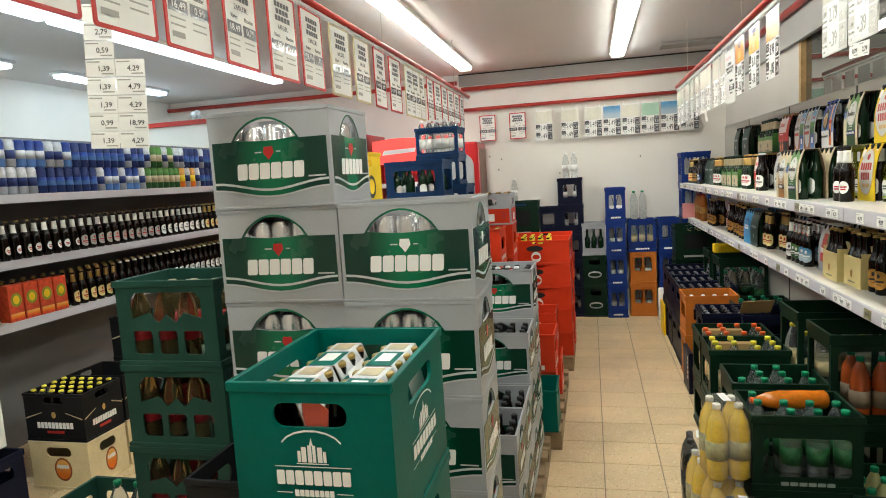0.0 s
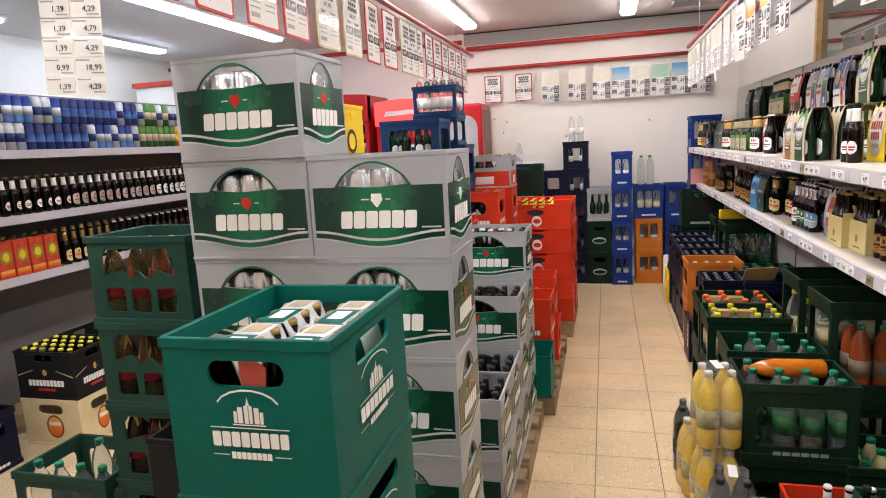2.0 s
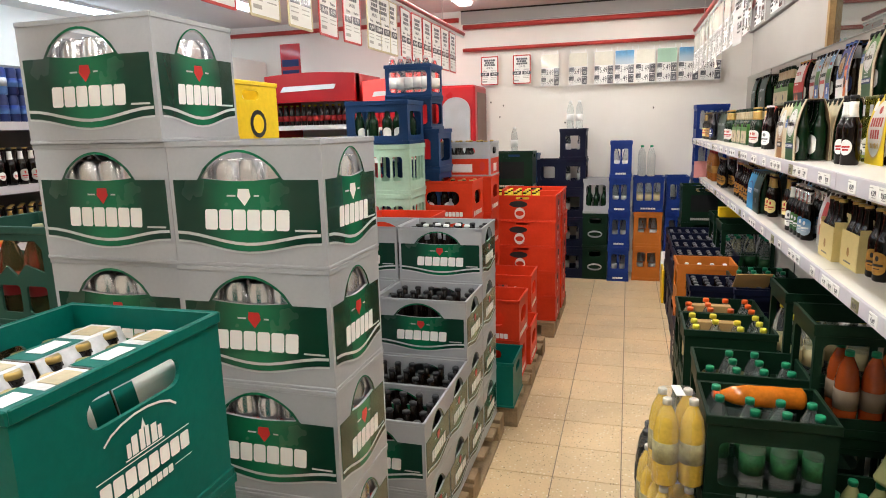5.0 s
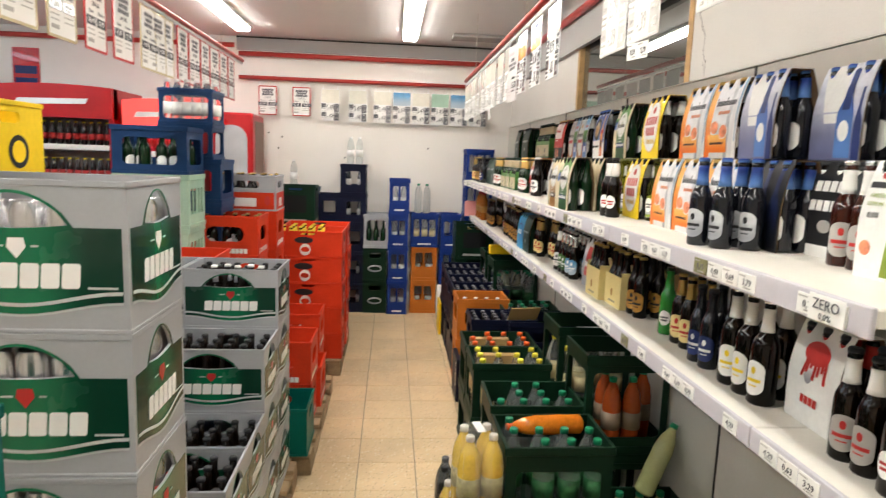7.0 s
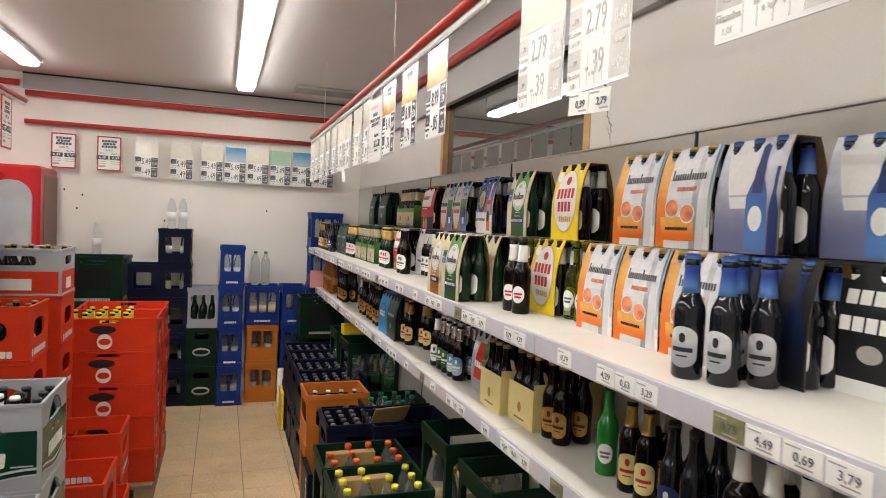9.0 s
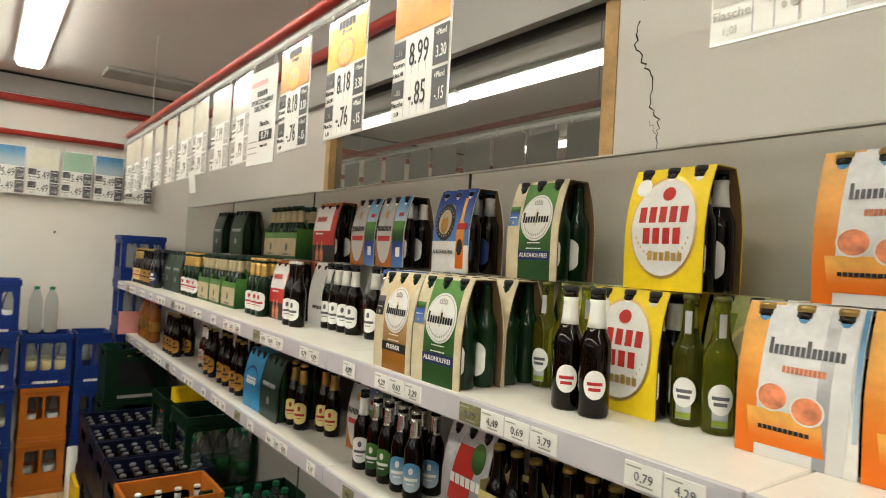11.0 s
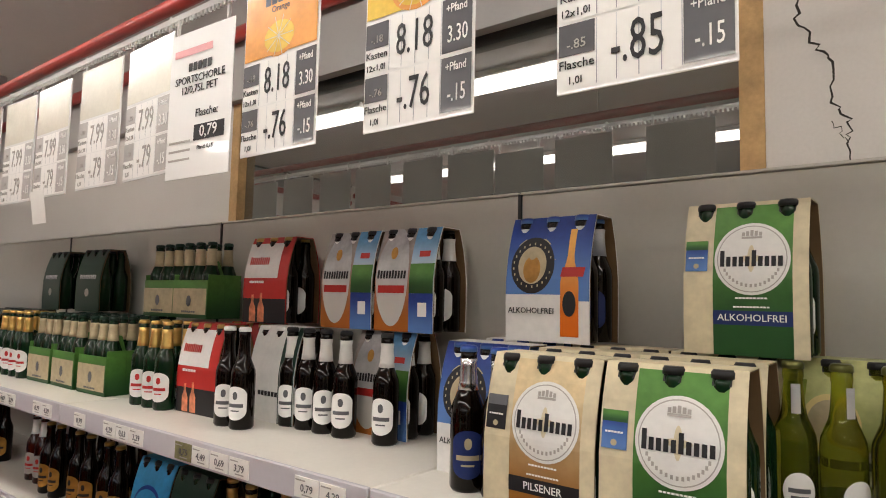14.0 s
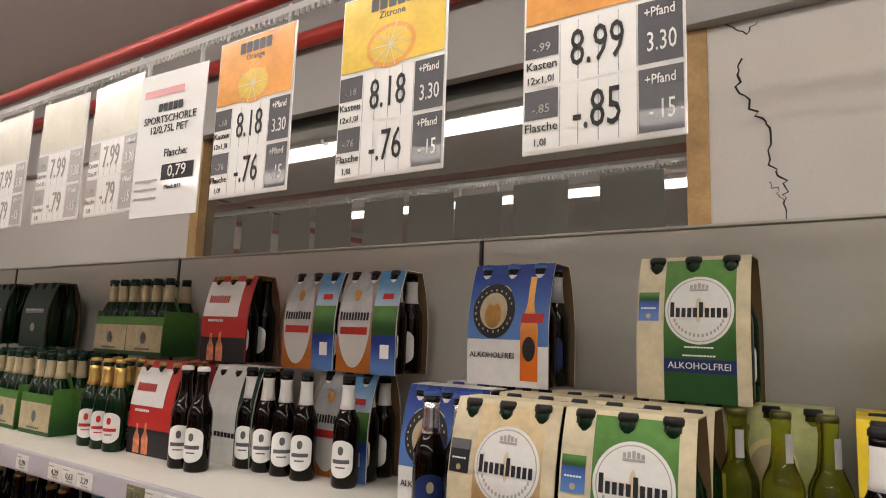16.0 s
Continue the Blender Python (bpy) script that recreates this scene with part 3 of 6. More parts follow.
def sixpack(card, prints, glass=BROWN, cap=INK, label=WPRINT, neck=None, detail=True):
    """Six bottles in a printed sleeve; prints are (name, bmesh, material)."""
    ob = part("six_pack", carton(card), card)
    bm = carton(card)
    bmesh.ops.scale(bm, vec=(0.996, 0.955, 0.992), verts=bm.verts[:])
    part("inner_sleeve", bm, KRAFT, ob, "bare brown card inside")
    if not detail:
        prints = ()
    src = None
    for i in range(3):
        for j in (-1, 1):
            if not detail and j > 0 and i < 2:
                continue
            m = pose(-0.0575 + 0.0575 * i, j * 0.0288, 0.002)
            if src is None:
                src = beer_bottle(glass, cap, label if detail else None, neck if detail else None, root="bottle", h=0.2285, r=0.0278)
                b = src
                b.matrix_basis = m
            else:
                b = copy_thing(src, m)
            b.parent = ob
    for name, bm, mat, *lab in prints:
        part(name, bm, mat, ob, *lab)
    # caps show through notches at the upper edge
    notch = bmesh.new()
    for i in range(3):
        x = -0.0575 + 0.0575 * i
        decal(lambda v, x=x: x - 0.011, lambda v, x=x: x + 0.011, 0.212, 0.2305, 2, 0.0022, notch)
    part("cap_notch", notch, INK, ob)
    return ob


def words(ob, items):
    for s, size, mat, x, v in items:
        y, z = on_panel(v)
        tilt = 0 if v < 0.12 else -14
        text(s, size, mat, ob, 0, 0, 0, m=pose(x, y - 0.0022, z, tilt, 0, 0))
    return ob


CREAM = col("cream_card", (0.64, 0.56, 0.38), var=0.2, scale=25)
OFFW = col("white_card", (0.78, 0.77, 0.74))
PGREEN = grad("pack_green", (0.016, 0.075, 0.018), (0.085, 0.23, 0.045), var=0.3, scale=16)
NAVY = col("navy_print", (0.015, 0.03, 0.13))
BLUEP = grad("blue_print", (0.10, 0.22, 0.52), (0.012, 0.04, 0.24), var=0.3, scale=20)
SKY = grad("sky_blue_print", (0.45, 0.55, 0.62), (0.10, 0.30, 0.55), var=0.3, scale=20)
ORANGE = grad("orange_print", (0.75, 0.16, 0.01), (0.82, 0.42, 0.10), var=0.25, scale=12)
YELLOW = col("yellow_print", (0.85, 0.62, 0.02))
AMBER = col("amber_print", (0.45, 0.22, 0.04), var=0.5, scale=12)
PILSP = grad("pilsner_print", (0.30, 0.12, 0.015), (0.66, 0.52, 0.30), var=0.3, scale=12)
BLACKC = col("black_card", (0.018, 0.018, 0.02), 0.4)
LIME = col("lime_print", (0.24, 0.31, 0.04), var=0.4, scale=22)
PINKG = col("grapefruit_print", (0.72, 0.25, 0.13), var=0.5, scale=40)
GREYP = grad("silver_grey_print", (0.30, 0.31, 0.34), (0.60, 0.61, 0.63), var=0.35, scale=24)
KRAFTPALE = col("tan_card", (0.42, 0.27, 0.11), 0.8)
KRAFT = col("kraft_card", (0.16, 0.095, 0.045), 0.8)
BEIGE = col("beige_print", (0.48, 0.40, 0.25), var=0.25, scale=20)
CYAN = col("cyan_print", (0.03, 0.28, 0.55), var=0.25, scale=16)
NIGHTP = grad("night_blue_print", (0.006, 0.007, 0.012), (0.012, 0.022, 0.085), var=0.3, scale=24)
LIMEP = grad("lime_bottle_print", (0.20, 0.27, 0.03), (0.50, 0.54, 0.20), var=0.5, scale=30)
COPPER = grad("copper_print", (0.42, 0.13, 0.02), (0.30, 0.27, 0.25), var=0.35, scale=18)
SILVERP = grad("silver_print", (0.60, 0.58, 0.54), (0.42, 0.42, 0.43), var=0.3, scale=26)
PLIME = grad("pale_lime_card", (0.20, 0.24, 0.03), (0.52, 0.54, 0.22), var=0.3, scale=18)
CANSILVER = grad("can_silver_print", (0.66, 0.65, 0.64), (0.78, 0.78, 0.80), var=0.2, scale=20)
ICE = grad("ice_lilac_print", (0.16, 0.17, 0.30), (0.62, 0.63, 0.70), var=0.25, scale=18)
PALEY = col("pale_yellow_card", (0.78, 0.64, 0.28), var=0.1)


def script_blocks(n, w, h, cx, v, off=0.003):
    bm = bmesh.new()
    p = w / n
    rnd = random.Random(n)
    for k in range(n):
        hh = h * 0.8
        x0 = cx - w / 2 + p * k
        decal(lambda q, x0=x0: x0 + p * 0.05, lambda q, x0=x0: x0 + p * 0.88, v - h / 2, v - h / 2 + hh, 1, off, bm)
    return bm


def name_bars(n, w, h, cx, v, off=0.0042, low=0.92):
    """A brand name as plain blocks of uneven height."""
    bm = bmesh.new()
    p = w / n
    for k in range(n):
        x0 = cx - w / 2 + p * k
        up = h if k in (0, n // 2) else h * low
        decal(lambda q, x0=x0: x0 + p * 0.1, lambda q, x0=x0: x0 + p * 0.8, v - h * 0.4, v - h * 0.4 + up, 1, off, bm)
    return bm


def ring_marks(cx, cv, r, a0, a1, n, s=0.0036, off=0.0034):
    """Small marks round the rim of a label, too fine to read."""
    bm = bmesh.new()
    for k in range(n):
        a = radians(a0 + (a1 - a0) * k / (n - 1))
        x, v = cx + r * math.cos(a), cv + r * math.sin(a)
        decal(lambda q, x=x: x - s * 0.45, lambda q, x=x: x + s * 0.45, v - s * 0.7, v + s * 0.7, 1, off, bm)
    return bm


def crown(cx, v, w, h, off=0.0036):
    bm = band(cx - w / 2, cx + w / 2, v, v + h * 0.25, off)
    for k in range(5):
        x = cx + w * (k - 2) * 0.21
        top = v + h * (1.0 - 0.12 * abs(k - 2))
        decal(lambda q, x=x: x - w * 0.075, lambda q, x=x: x + w * 0.075, v + h * 0.3, top, 2, off, bm)
    return bm


def p_green(detail=True, main=PGREEN, foot=NAVY, word="ALKOHOLFREI", tag=BLUEP):
    a, b = -0.042, 0.066
    pr = [("main_print", band(a, b, 0.0, 0.225), main), ("side_strip", band(b, PW / 2, 0, 0.231), CREAM),
          ("foot_band", band(a, b, 0.045, 0.066, 0.0018), foot),
          ("round_label", oval(0.012, 0.143, 0.104, 0.108), OFFW, "round off-white label with a crown"), ("ring_line", oval(0.012, 0.143, 0.096, 0.100, 0.0024), PALEINK), ("ring_fill", oval(0.012, 0.143, 0.093, 0.097, 0.0028), OFFW), ("rim_print", ring_marks(0.012, 0.143, 0.040, 205, 335, 15), PALEINK), ("star", oval(0.012, 0.143, 0.010, 0.040, 0.0032), CREAM), ("star", oval(0.012, 0.143, 0.034, 0.010, 0.0034), CREAM),
          ("name_bar", name_bars(10, 0.088, 0.024, 0.012, 0.141, 0.0042, 0.62), INK), ("crown", crown(0.012, 0.173, 0.028, 0.013), PALEINK),
          ("small_print", script_blocks(9, 0.044, 0.003, 0.012, 0.085), WPRINT), ("small_print_low", script_blocks(11, 0.05, 0.003, 0.012, 0.072), WPRINT), ("tag_print", script_blocks(6, 0.024, 0.003, -0.0665, 0.146, 0.003), WPRINT), ("tag_seal", oval(-0.0665, 0.133, 0.008, 0.008, 0.003), BEIGE), ("tag", band(-0.083, -0.050, 0.125, 0.172, 0.0018), tag), ("tag_head", band(-0.083, -0.050, 0.158, 0.172, 0.0024), GREYINK if tag is not BLUEP else main)]
    ob = sixpack(CREAM, pr, GREENG, INK, WPRINT, None, detail)
    return words(ob, [(word, 0.0145, WPRINT, 0.012, 0.0555)])


def p_pils(detail=True):
    return p_green(detail, PILSP, BLACKC, "PILSENER", BLACKC)


def p_plain(card, prints, **k):
    return lambda: sixpack(card, prints(), **k)


def p_blue(detail=True):
    pr = [("main_print", band(-PW / 2, PW / 2, 0.075, 0.231), BLUEP), ("foot", band(-PW / 2, PW / 2, 0.0, 0.075), OFFW), ("roundel", oval(-0.03, 0.14, 0.092, 0.105), INK, "black roundel with a cream rim"),
          ("roundel_rim", oval(-0.03, 0.14, 0.096, 0.109, 0.0010), BEIGE), ("roundel_core", oval(-0.03, 0.14, 0.060, 0.070, 0.0028), BEIGE), ("figure", oval(-0.03, 0.132, 0.036, 0.050, 0.0034), AMBER), ("figure_head", oval(-0.03, 0.160, 0.018, 0.020, 0.0038), BEIGE), ("rim_print", ring_marks(-0.03, 0.14, 0.040, 20, 340, 20, 0.003, 0.003), BEIGE), ("white_sweep", slanted(-PW / 2, 0.03, 0.068, 0.086, 0.0, 0.0016), OFFW), ("bottle_print", bottle_shape(0.048, 0.018, 0.012, 0.205, 0.002), ORANGE),
          ("bottle_label", oval(0.048, 0.07, 0.026, 0.045, 0.0028), INK), ("ribbon", slanted(0.03, 0.075, 0.118, 0.135, 0.2, 0.0032), RED)]
    return words(sixpack(OFFW, pr, BROWN, BLUEP, NAVY, GREYP, detail), [("ALKOHOLFREI", 0.0150, INK, -0.03, 0.056)])


def p_yellow(detail=True):
    pr = [("main_print", band(-PW / 2, PW / 2, 0.0, 0.231), YELLOW), ("oval_rim", oval(0.0, 0.118, 0.148, 0.195), GOLD), ("oval_label", oval(0.0, 0.118, 0.138, 0.183, 0.0028), OFFW, "white oval label"), ("name", name_bars(5, 0.112, 0.030, 0.0, 0.138, 0.0036, 1.0), RED, "red block lettering"),
          ("rim_print", ring_marks(0.0, 0.118, 0.060, 200, 340, 15, 0.003), GOLD), ("name_low", name_bars(4, 0.088, 0.030, 0.0, 0.098, 0.0036, 1.0), RED), ("shield", oval(0.005, 0.18, 0.028, 0.026, 0.0036), RED), ("script", name_bars(6, 0.078, 0.018, 0.01, 0.062, 0.0042, 0.85), GOLD), ("seal", oval(-0.055, 0.195, 0.034, 0.034, 0.0042), WPRINT)]
    return sixpack(YELLOW, pr, BROWN, INK, WPRINT, WPRINT, detail)


def p_grape(detail=True):
    pr = [("main_print", band(-PW / 2, -0.03, 0.0, 0.231), ORANGE), ("bottle_print", slanted(-0.056, 0.070, 0.0, 0.228, 0.035, 0.0018), CANSILVER, "silver-grey printed bottle"), ("bottle_shade", slanted(0.028, 0.046, 0.0, 0.228, 0.035, 0.0022), GREYP), ("edge_print", band(0.079, PW / 2, 0.05, 0.231, 0.0024), SKY), ("sash", slanted(-0.062, 0.045, 0.018, 0.072, -0.12, 0.0026), ORANGE),
          ("fruit_rim", oval(-0.030, 0.092, 0.048, 0.044, 0.003), OFFW), ("fruit", oval(-0.030, 0.092, 0.042, 0.038, 0.0036), PINKG, "halved grapefruit print"), ("fruit_rim", oval(0.020, 0.080, 0.048, 0.044, 0.0032), OFFW), ("fruit", oval(0.020, 0.080, 0.042, 0.038, 0.0038), PINKG, "halved grapefruit print"), ("name", name_bars(14, 0.108, 0.024, 0.012, 0.165, 0.003, 0.6), GREYINK), ("word", script_blocks(10, 0.062, 0.012, 0.012, 0.136, 0.003), PINKG), ("word_low", script_blocks(10, 0.075, 0.008, -0.012, 0.046, 0.004), INK)]
    return sixpack(OFFW, pr, BROWN, BRASS, WPRINT, SKY, detail)


def leaning(bm, k):
    for v in bm.verts:
        v.co.x += k * v.co.z
    return bm


def p_lemon(detail=True):
    pr = [("main_print", band(-PW / 2, PW / 2, 0, 0.231), OFFW), ("bottle_print", leaning(bottle_shape(0.012, 0.030, 0.008, 0.215, 0.0016), 0.13), LIMEP, "lime green printed bottle"), ("ice_print", decal(lambda v: 0.06, lambda v: PW / 2, 0.0, 0.1, 6, 0.0016), GREYP), ("name", band(-0.078, -0.022, 0.178, 0.190, 0.002), INK), ("name_label", slanted(-0.004, 0.052, 0.088, 0.102, 0.15, 0.0028), INK), ("fruit_print", oval(0.022, 0.045, 0.046, 0.044, 0.0026), LIME), ("fruit_print", oval(0.018, 0.045, 0.034, 0.032, 0.003), PALEY), ("bottle_neck", leaning(bottle_shape(0.066, 0.016, 0.0, 0.13, 0.0018), 0.1), LIMEP),
          ("shield", slanted(0.010, 0.040, 0.108, 0.132, 0.2, 0.003), RED), ("shield", oval(-0.05, 0.205, 0.016, 0.018, 0.003), RED), ("fruit", oval(-0.06, 0.06, 0.03, 0.03, 0.002), PINKG)]
    return words(sixpack(OFFW, pr, GREENG, INK, LIME, SILVER, detail), [("GREEN", 0.012, LIME, -0.05, 0.163), ("LEMON", 0.012, LIME, -0.05, 0.147), ("0,0%", 0.016, INK, -0.05, 0.125)])


def p_black(detail=True):
    pr = [("name", script_blocks(4, 0.10, 0.032, -0.01, 0.175, 0.002), WPRINT, "white block lettering"), ("name_low", script_blocks(5, 0.12, 0.032, -0.005, 0.128, 0.002), WPRINT), ("fist", oval(-0.005, 0.075, 0.045, 0.032, 0.002), PALEINK), ("foot", slanted(-PW / 2, PW / 2, 0.0, 0.028, 0), WPRINT)]
    return sixpack(BLACKC, pr, BROWN, INK, RED, WPRINT, detail)


def p_mohawk(detail=True):
    pr = [("main_print", band(-PW / 2, PW / 2, 0, 0.231), OFFW), ("hair", oval(0.0, 0.17, 0.085, 0.055), RED, "ragged red brush print")] + [("hair_strand", slanted(-0.04 + 0.013 * q, -0.031 + 0.013 * q, 0.11 + 0.012 * (q % 3), 0.17, 0.25 - 0.06 * q, 0.0024), RED) for q in range(7)] + [ ("face", oval(-0.012, 0.12, 0.03, 0.045, 0.0022), GREYP), ("name", script_blocks(4, 0.06, 0.024, 0.0, 0.062), RED)]
    return sixpack(OFFW, pr, BROWN, INK, GREYP, RED, detail)


def p_blueice(detail=True):
    pr = [("main_print", band(-PW / 2, PW / 2, 0, 0.231), ICE), ("wing", decal(lambda v: -PW / 2 + 0.01 + 0.25 * (0.231 - v), lambda v: 0.01 + 0.1 * (0.231 - v), 0.09, 0.228, 8, 0.0016), OFFW), ("bottle_print", bottle_shape(0.030, 0.027, 0.006, 0.215, 0.0024), BLUEP), ("neck_print", bottle_shape(0.030, 0.012, 0.12, 0.218, 0.003), NAVY), ("label", oval(0.030, 0.07, 0.036, 0.05, 0.0034), OFFW), ("bottle_print", bottle_shape(0.074, 0.012, 0.0, 0.17, 0.0024), NAVY)]
    return sixpack(GREYP, pr, M("black_glass", (0.008, 0.009, 0.014), 0.08, bump=0, coat=0.3), BLUEP, WPRINT, BLUEP, detail)


def bottle_shape(cx, hw, v0=0.01, v1=0.205, off=0.0022):
    """The outline of a bottle, printed."""
    def half(v):
        f = (v - v0) / (v1 - v0)
        return hw * (1.0 if f < 0.52 else max(0.36, 1 - (f - 0.52) * 3.2))
    return decal(lambda v: cx - half(v), lambda v: cx + half(v), v0, v1, 16, off)


def p_night(detail=True):
    pr = [("bottle_print", bottle_shape(-0.048, 0.025), NIGHTP), ("bottle_print", bottle_shape(0.006, 0.025), NIGHTP), ("bottle_print", bottle_shape(0.058, 0.024), NIGHTP), ("label", oval(-0.048, 0.07, 0.034, 0.05, 0.003), GREYP), ("label", oval(0.006, 0.07, 0.034, 0.05, 0.003), GREYP)]
    return sixpack(BLACKC, pr, M("black_glass", (0.008, 0.009, 0.014), 0.08, bump=0, coat=0.3), BLUEP, WPRINT, BLUEP, detail)


def p_kromb(detail=True):
    pr = [("main_print", band(-PW / 2, 0.018, 0, 0.231), COPPER), ("bottle_print", oval(-0.035, 0.122, 0.097, 0.222), SILVERP, "pale printed glass of beer"), ("name", name_bars(10, 0.088, 0.019, -0.035, 0.125, 0.003), INK), ("badge", oval(-0.035, 0.175, 0.02, 0.028, 0.003), AMBER), ("name_band", slanted(-0.075, 0.005, 0.085, 0.102, 0.05, 0.003), RED),
          ("sky", band(0.018, PW / 2, 0.12, 0.231, 0.0016), SKY), ("wood", band(0.018, PW / 2, 0.085, 0.15, 0.0022), PGREEN), ("lake", band(0.018, PW / 2, 0, 0.085, 0.0016), BLUEP), ("note", band(0.04, 0.07, 0.165, 0.178, 0.003), RED), ("price_note", band(0.045, 0.07, 0.035, 0.065, 0.003), WPRINT)]
    return sixpack(OFFW, pr, BROWN, INK, WPRINT, WPRINT, detail)


def p_hass(detail=True):
    pr = [("main_print", band(-PW / 2, 0.05, 0.12, 0.215), OFFW), ("sash", slanted(-PW / 2, 0.05, 0.065, 0.12, 0.0), RED), ("dark_foot", band(-PW / 2, PW / 2, 0, 0.065), BLACKC), ("bottle_print", bottle_shape(-0.045, 0.013, 0.003, 0.075, 0.002), PINKG), ("bottle_print", bottle_shape(-0.01, 0.013, 0.003, 0.08, 0.002), PINKG), ("name", name_bars(10, 0.08, 0.021, -0.03, 0.165, 0.003), RED), ("word", script_blocks(8, 0.06, 0.008, -0.03, 0.11, 0.003), WPRINT)]
    return sixpack(RED, pr, BROWN, BRASS, WPRINT, None, detail)


def p_cyan(detail=True):
    pr = [("main_print", band(-PW / 2, PW / 2, 0, 0.231), CYAN), ("roundel", oval(-0.005, 0.115, 0.13, 0.11), BLUEP), ("rim", oval(-0.005, 0.115, 0.118, 0.09, 0.0026), CYAN), ("name", script_blocks(4, 0.1, 0.036, -0.005, 0.115, 0.0034), WPRINT, "white block lettering")]
    return sixpack(CYAN, pr, BROWN, INK, WPRINT, None, detail)


def p_darkgreen(detail=True):
    pr = [("main_print", band(-PW / 2, PW / 2, 0, 0.231), DARKGREEN), ("name", script_blocks(9, 0.12, 0.02, 0, 0.13, 0.003), GREYP), ("badge", oval(0, 0.07, 0.03, 0.03, 0.003), PALEINK)]
    return sixpack(DARKGREEN, pr, GREENG, INK, None, None, detail)


def p_mixed(detail=True):
    pr = [("main_print", band(-PW / 2, PW / 2, 0, 0.231), GREYP), ("blot", slanted(-0.06, 0.02, 0.05, 0.19, 0.2), RED), ("name", script_blocks(6, 0.12, 0.03, 0.01, 0.11, 0.003), WPRINT), ("leaf", oval(0.045, 0.17, 0.05, 0.07, 0.0022), PGREEN)]
    return sixpack(GREYP, pr, BROWN, INK, WPRINT, None, detail)


def p_velt(detail=True):
    pr = [("main_print", band(-PW / 2, PW / 2, 0, 0.231), OFFW), ("side_green", slanted(0.03, PW / 2, 0.0, 0.231, 0.0), DARKGREEN), ("name", script_blocks(7, 0.09, 0.014, 0.0, 0.07, 0.003), INK)]
    return sixpack(OFFW, pr, BROWN, WHITE, WPRINT, None, detail)


def p_lime(detail=True):
    pr = [("main_print", band(-PW / 2, PW / 2, 0, 0.231), PLIME), ("lime_side", slanted(-PW / 2, -0.05, 0, 0.2, 0.1), LIME), ("fruit", oval(0.0, 0.14, 0.075, 0.085, 0.0026), PALEY), ("fruit_core", oval(0.0, 0.14, 0.06, 0.068, 0.003), BEIGE), ("seal", oval(0.03, 0.085, 0.055, 0.055, 0.0036), OFFW), ("name", script_blocks(8, 0.08, 0.014, 0.02, 0.09, 0.004), GREYINK)]
    return sixpack(PLIME, pr, PALEG, INK, WPRINT, None, detail)


def basket(card, front, badge, glass, cap, neck=None, h=0.115, dark=None):
    """An open carrier: a low box round six bottles, with a centre handle board."""
    ob = part("six_pack_basket", plate(rect(-PW / 2, PW / 2, 0, h), (), 0.0015, None, pose(0, -0.06, 0)), card)
    part("back_panel", plate(rect(-PW / 2, PW / 2, 0, h), (), 0.0015, None, pose(0, 0.0585, 0)), card, ob)
    for s in (-1, 1):
        part("end_panel", plate(rect(-0.058, 0.058, 0, h * 1.15), (), 0.0015, None, pose(s * PW / 2, 0, 0, 0, 0, 90 * s)), card, ob)
    part("handle_board", plate([(-PW / 2, 0), (PW / 2, 0), (PW / 2, h), (0.05, 0.175), (-0.05, 0.175), (-PW / 2, h)], [rrect(0, 0.15, 0.06, 0.022, 0.01)], 0.002), card, ob)
    part("front_print", shape([rect(-PW / 2 + 0.002, PW / 2 - 0.002, 0.012, h * 0.78)], pose(0, -0.0605, 0)), front, ob)
    part("badge", shape([ell(0, h * 0.45, 0.024, 0.034, 14)], pose(0, -0.0625, 0)), badge, ob)
    part("word", shape(letter_blocks(7, 0.07, 0.006, 0, h * 0.17), pose(0, -0.0625, 0)), GREYINK, ob)
    src = None
    for i in range(3):
        for j in (-1, 1):
            m = pose(-0.0575 + 0.0575 * i, j * 0.029, 0.002)
            if src is None:
                src = beer_bottle(glass, cap, None, neck, root="bottle", h=0.23, r=0.0278)
                src.matrix_basis = m
                b = src
            else:
                b = copy_thing(src, m)
            b.parent = ob
    return ob


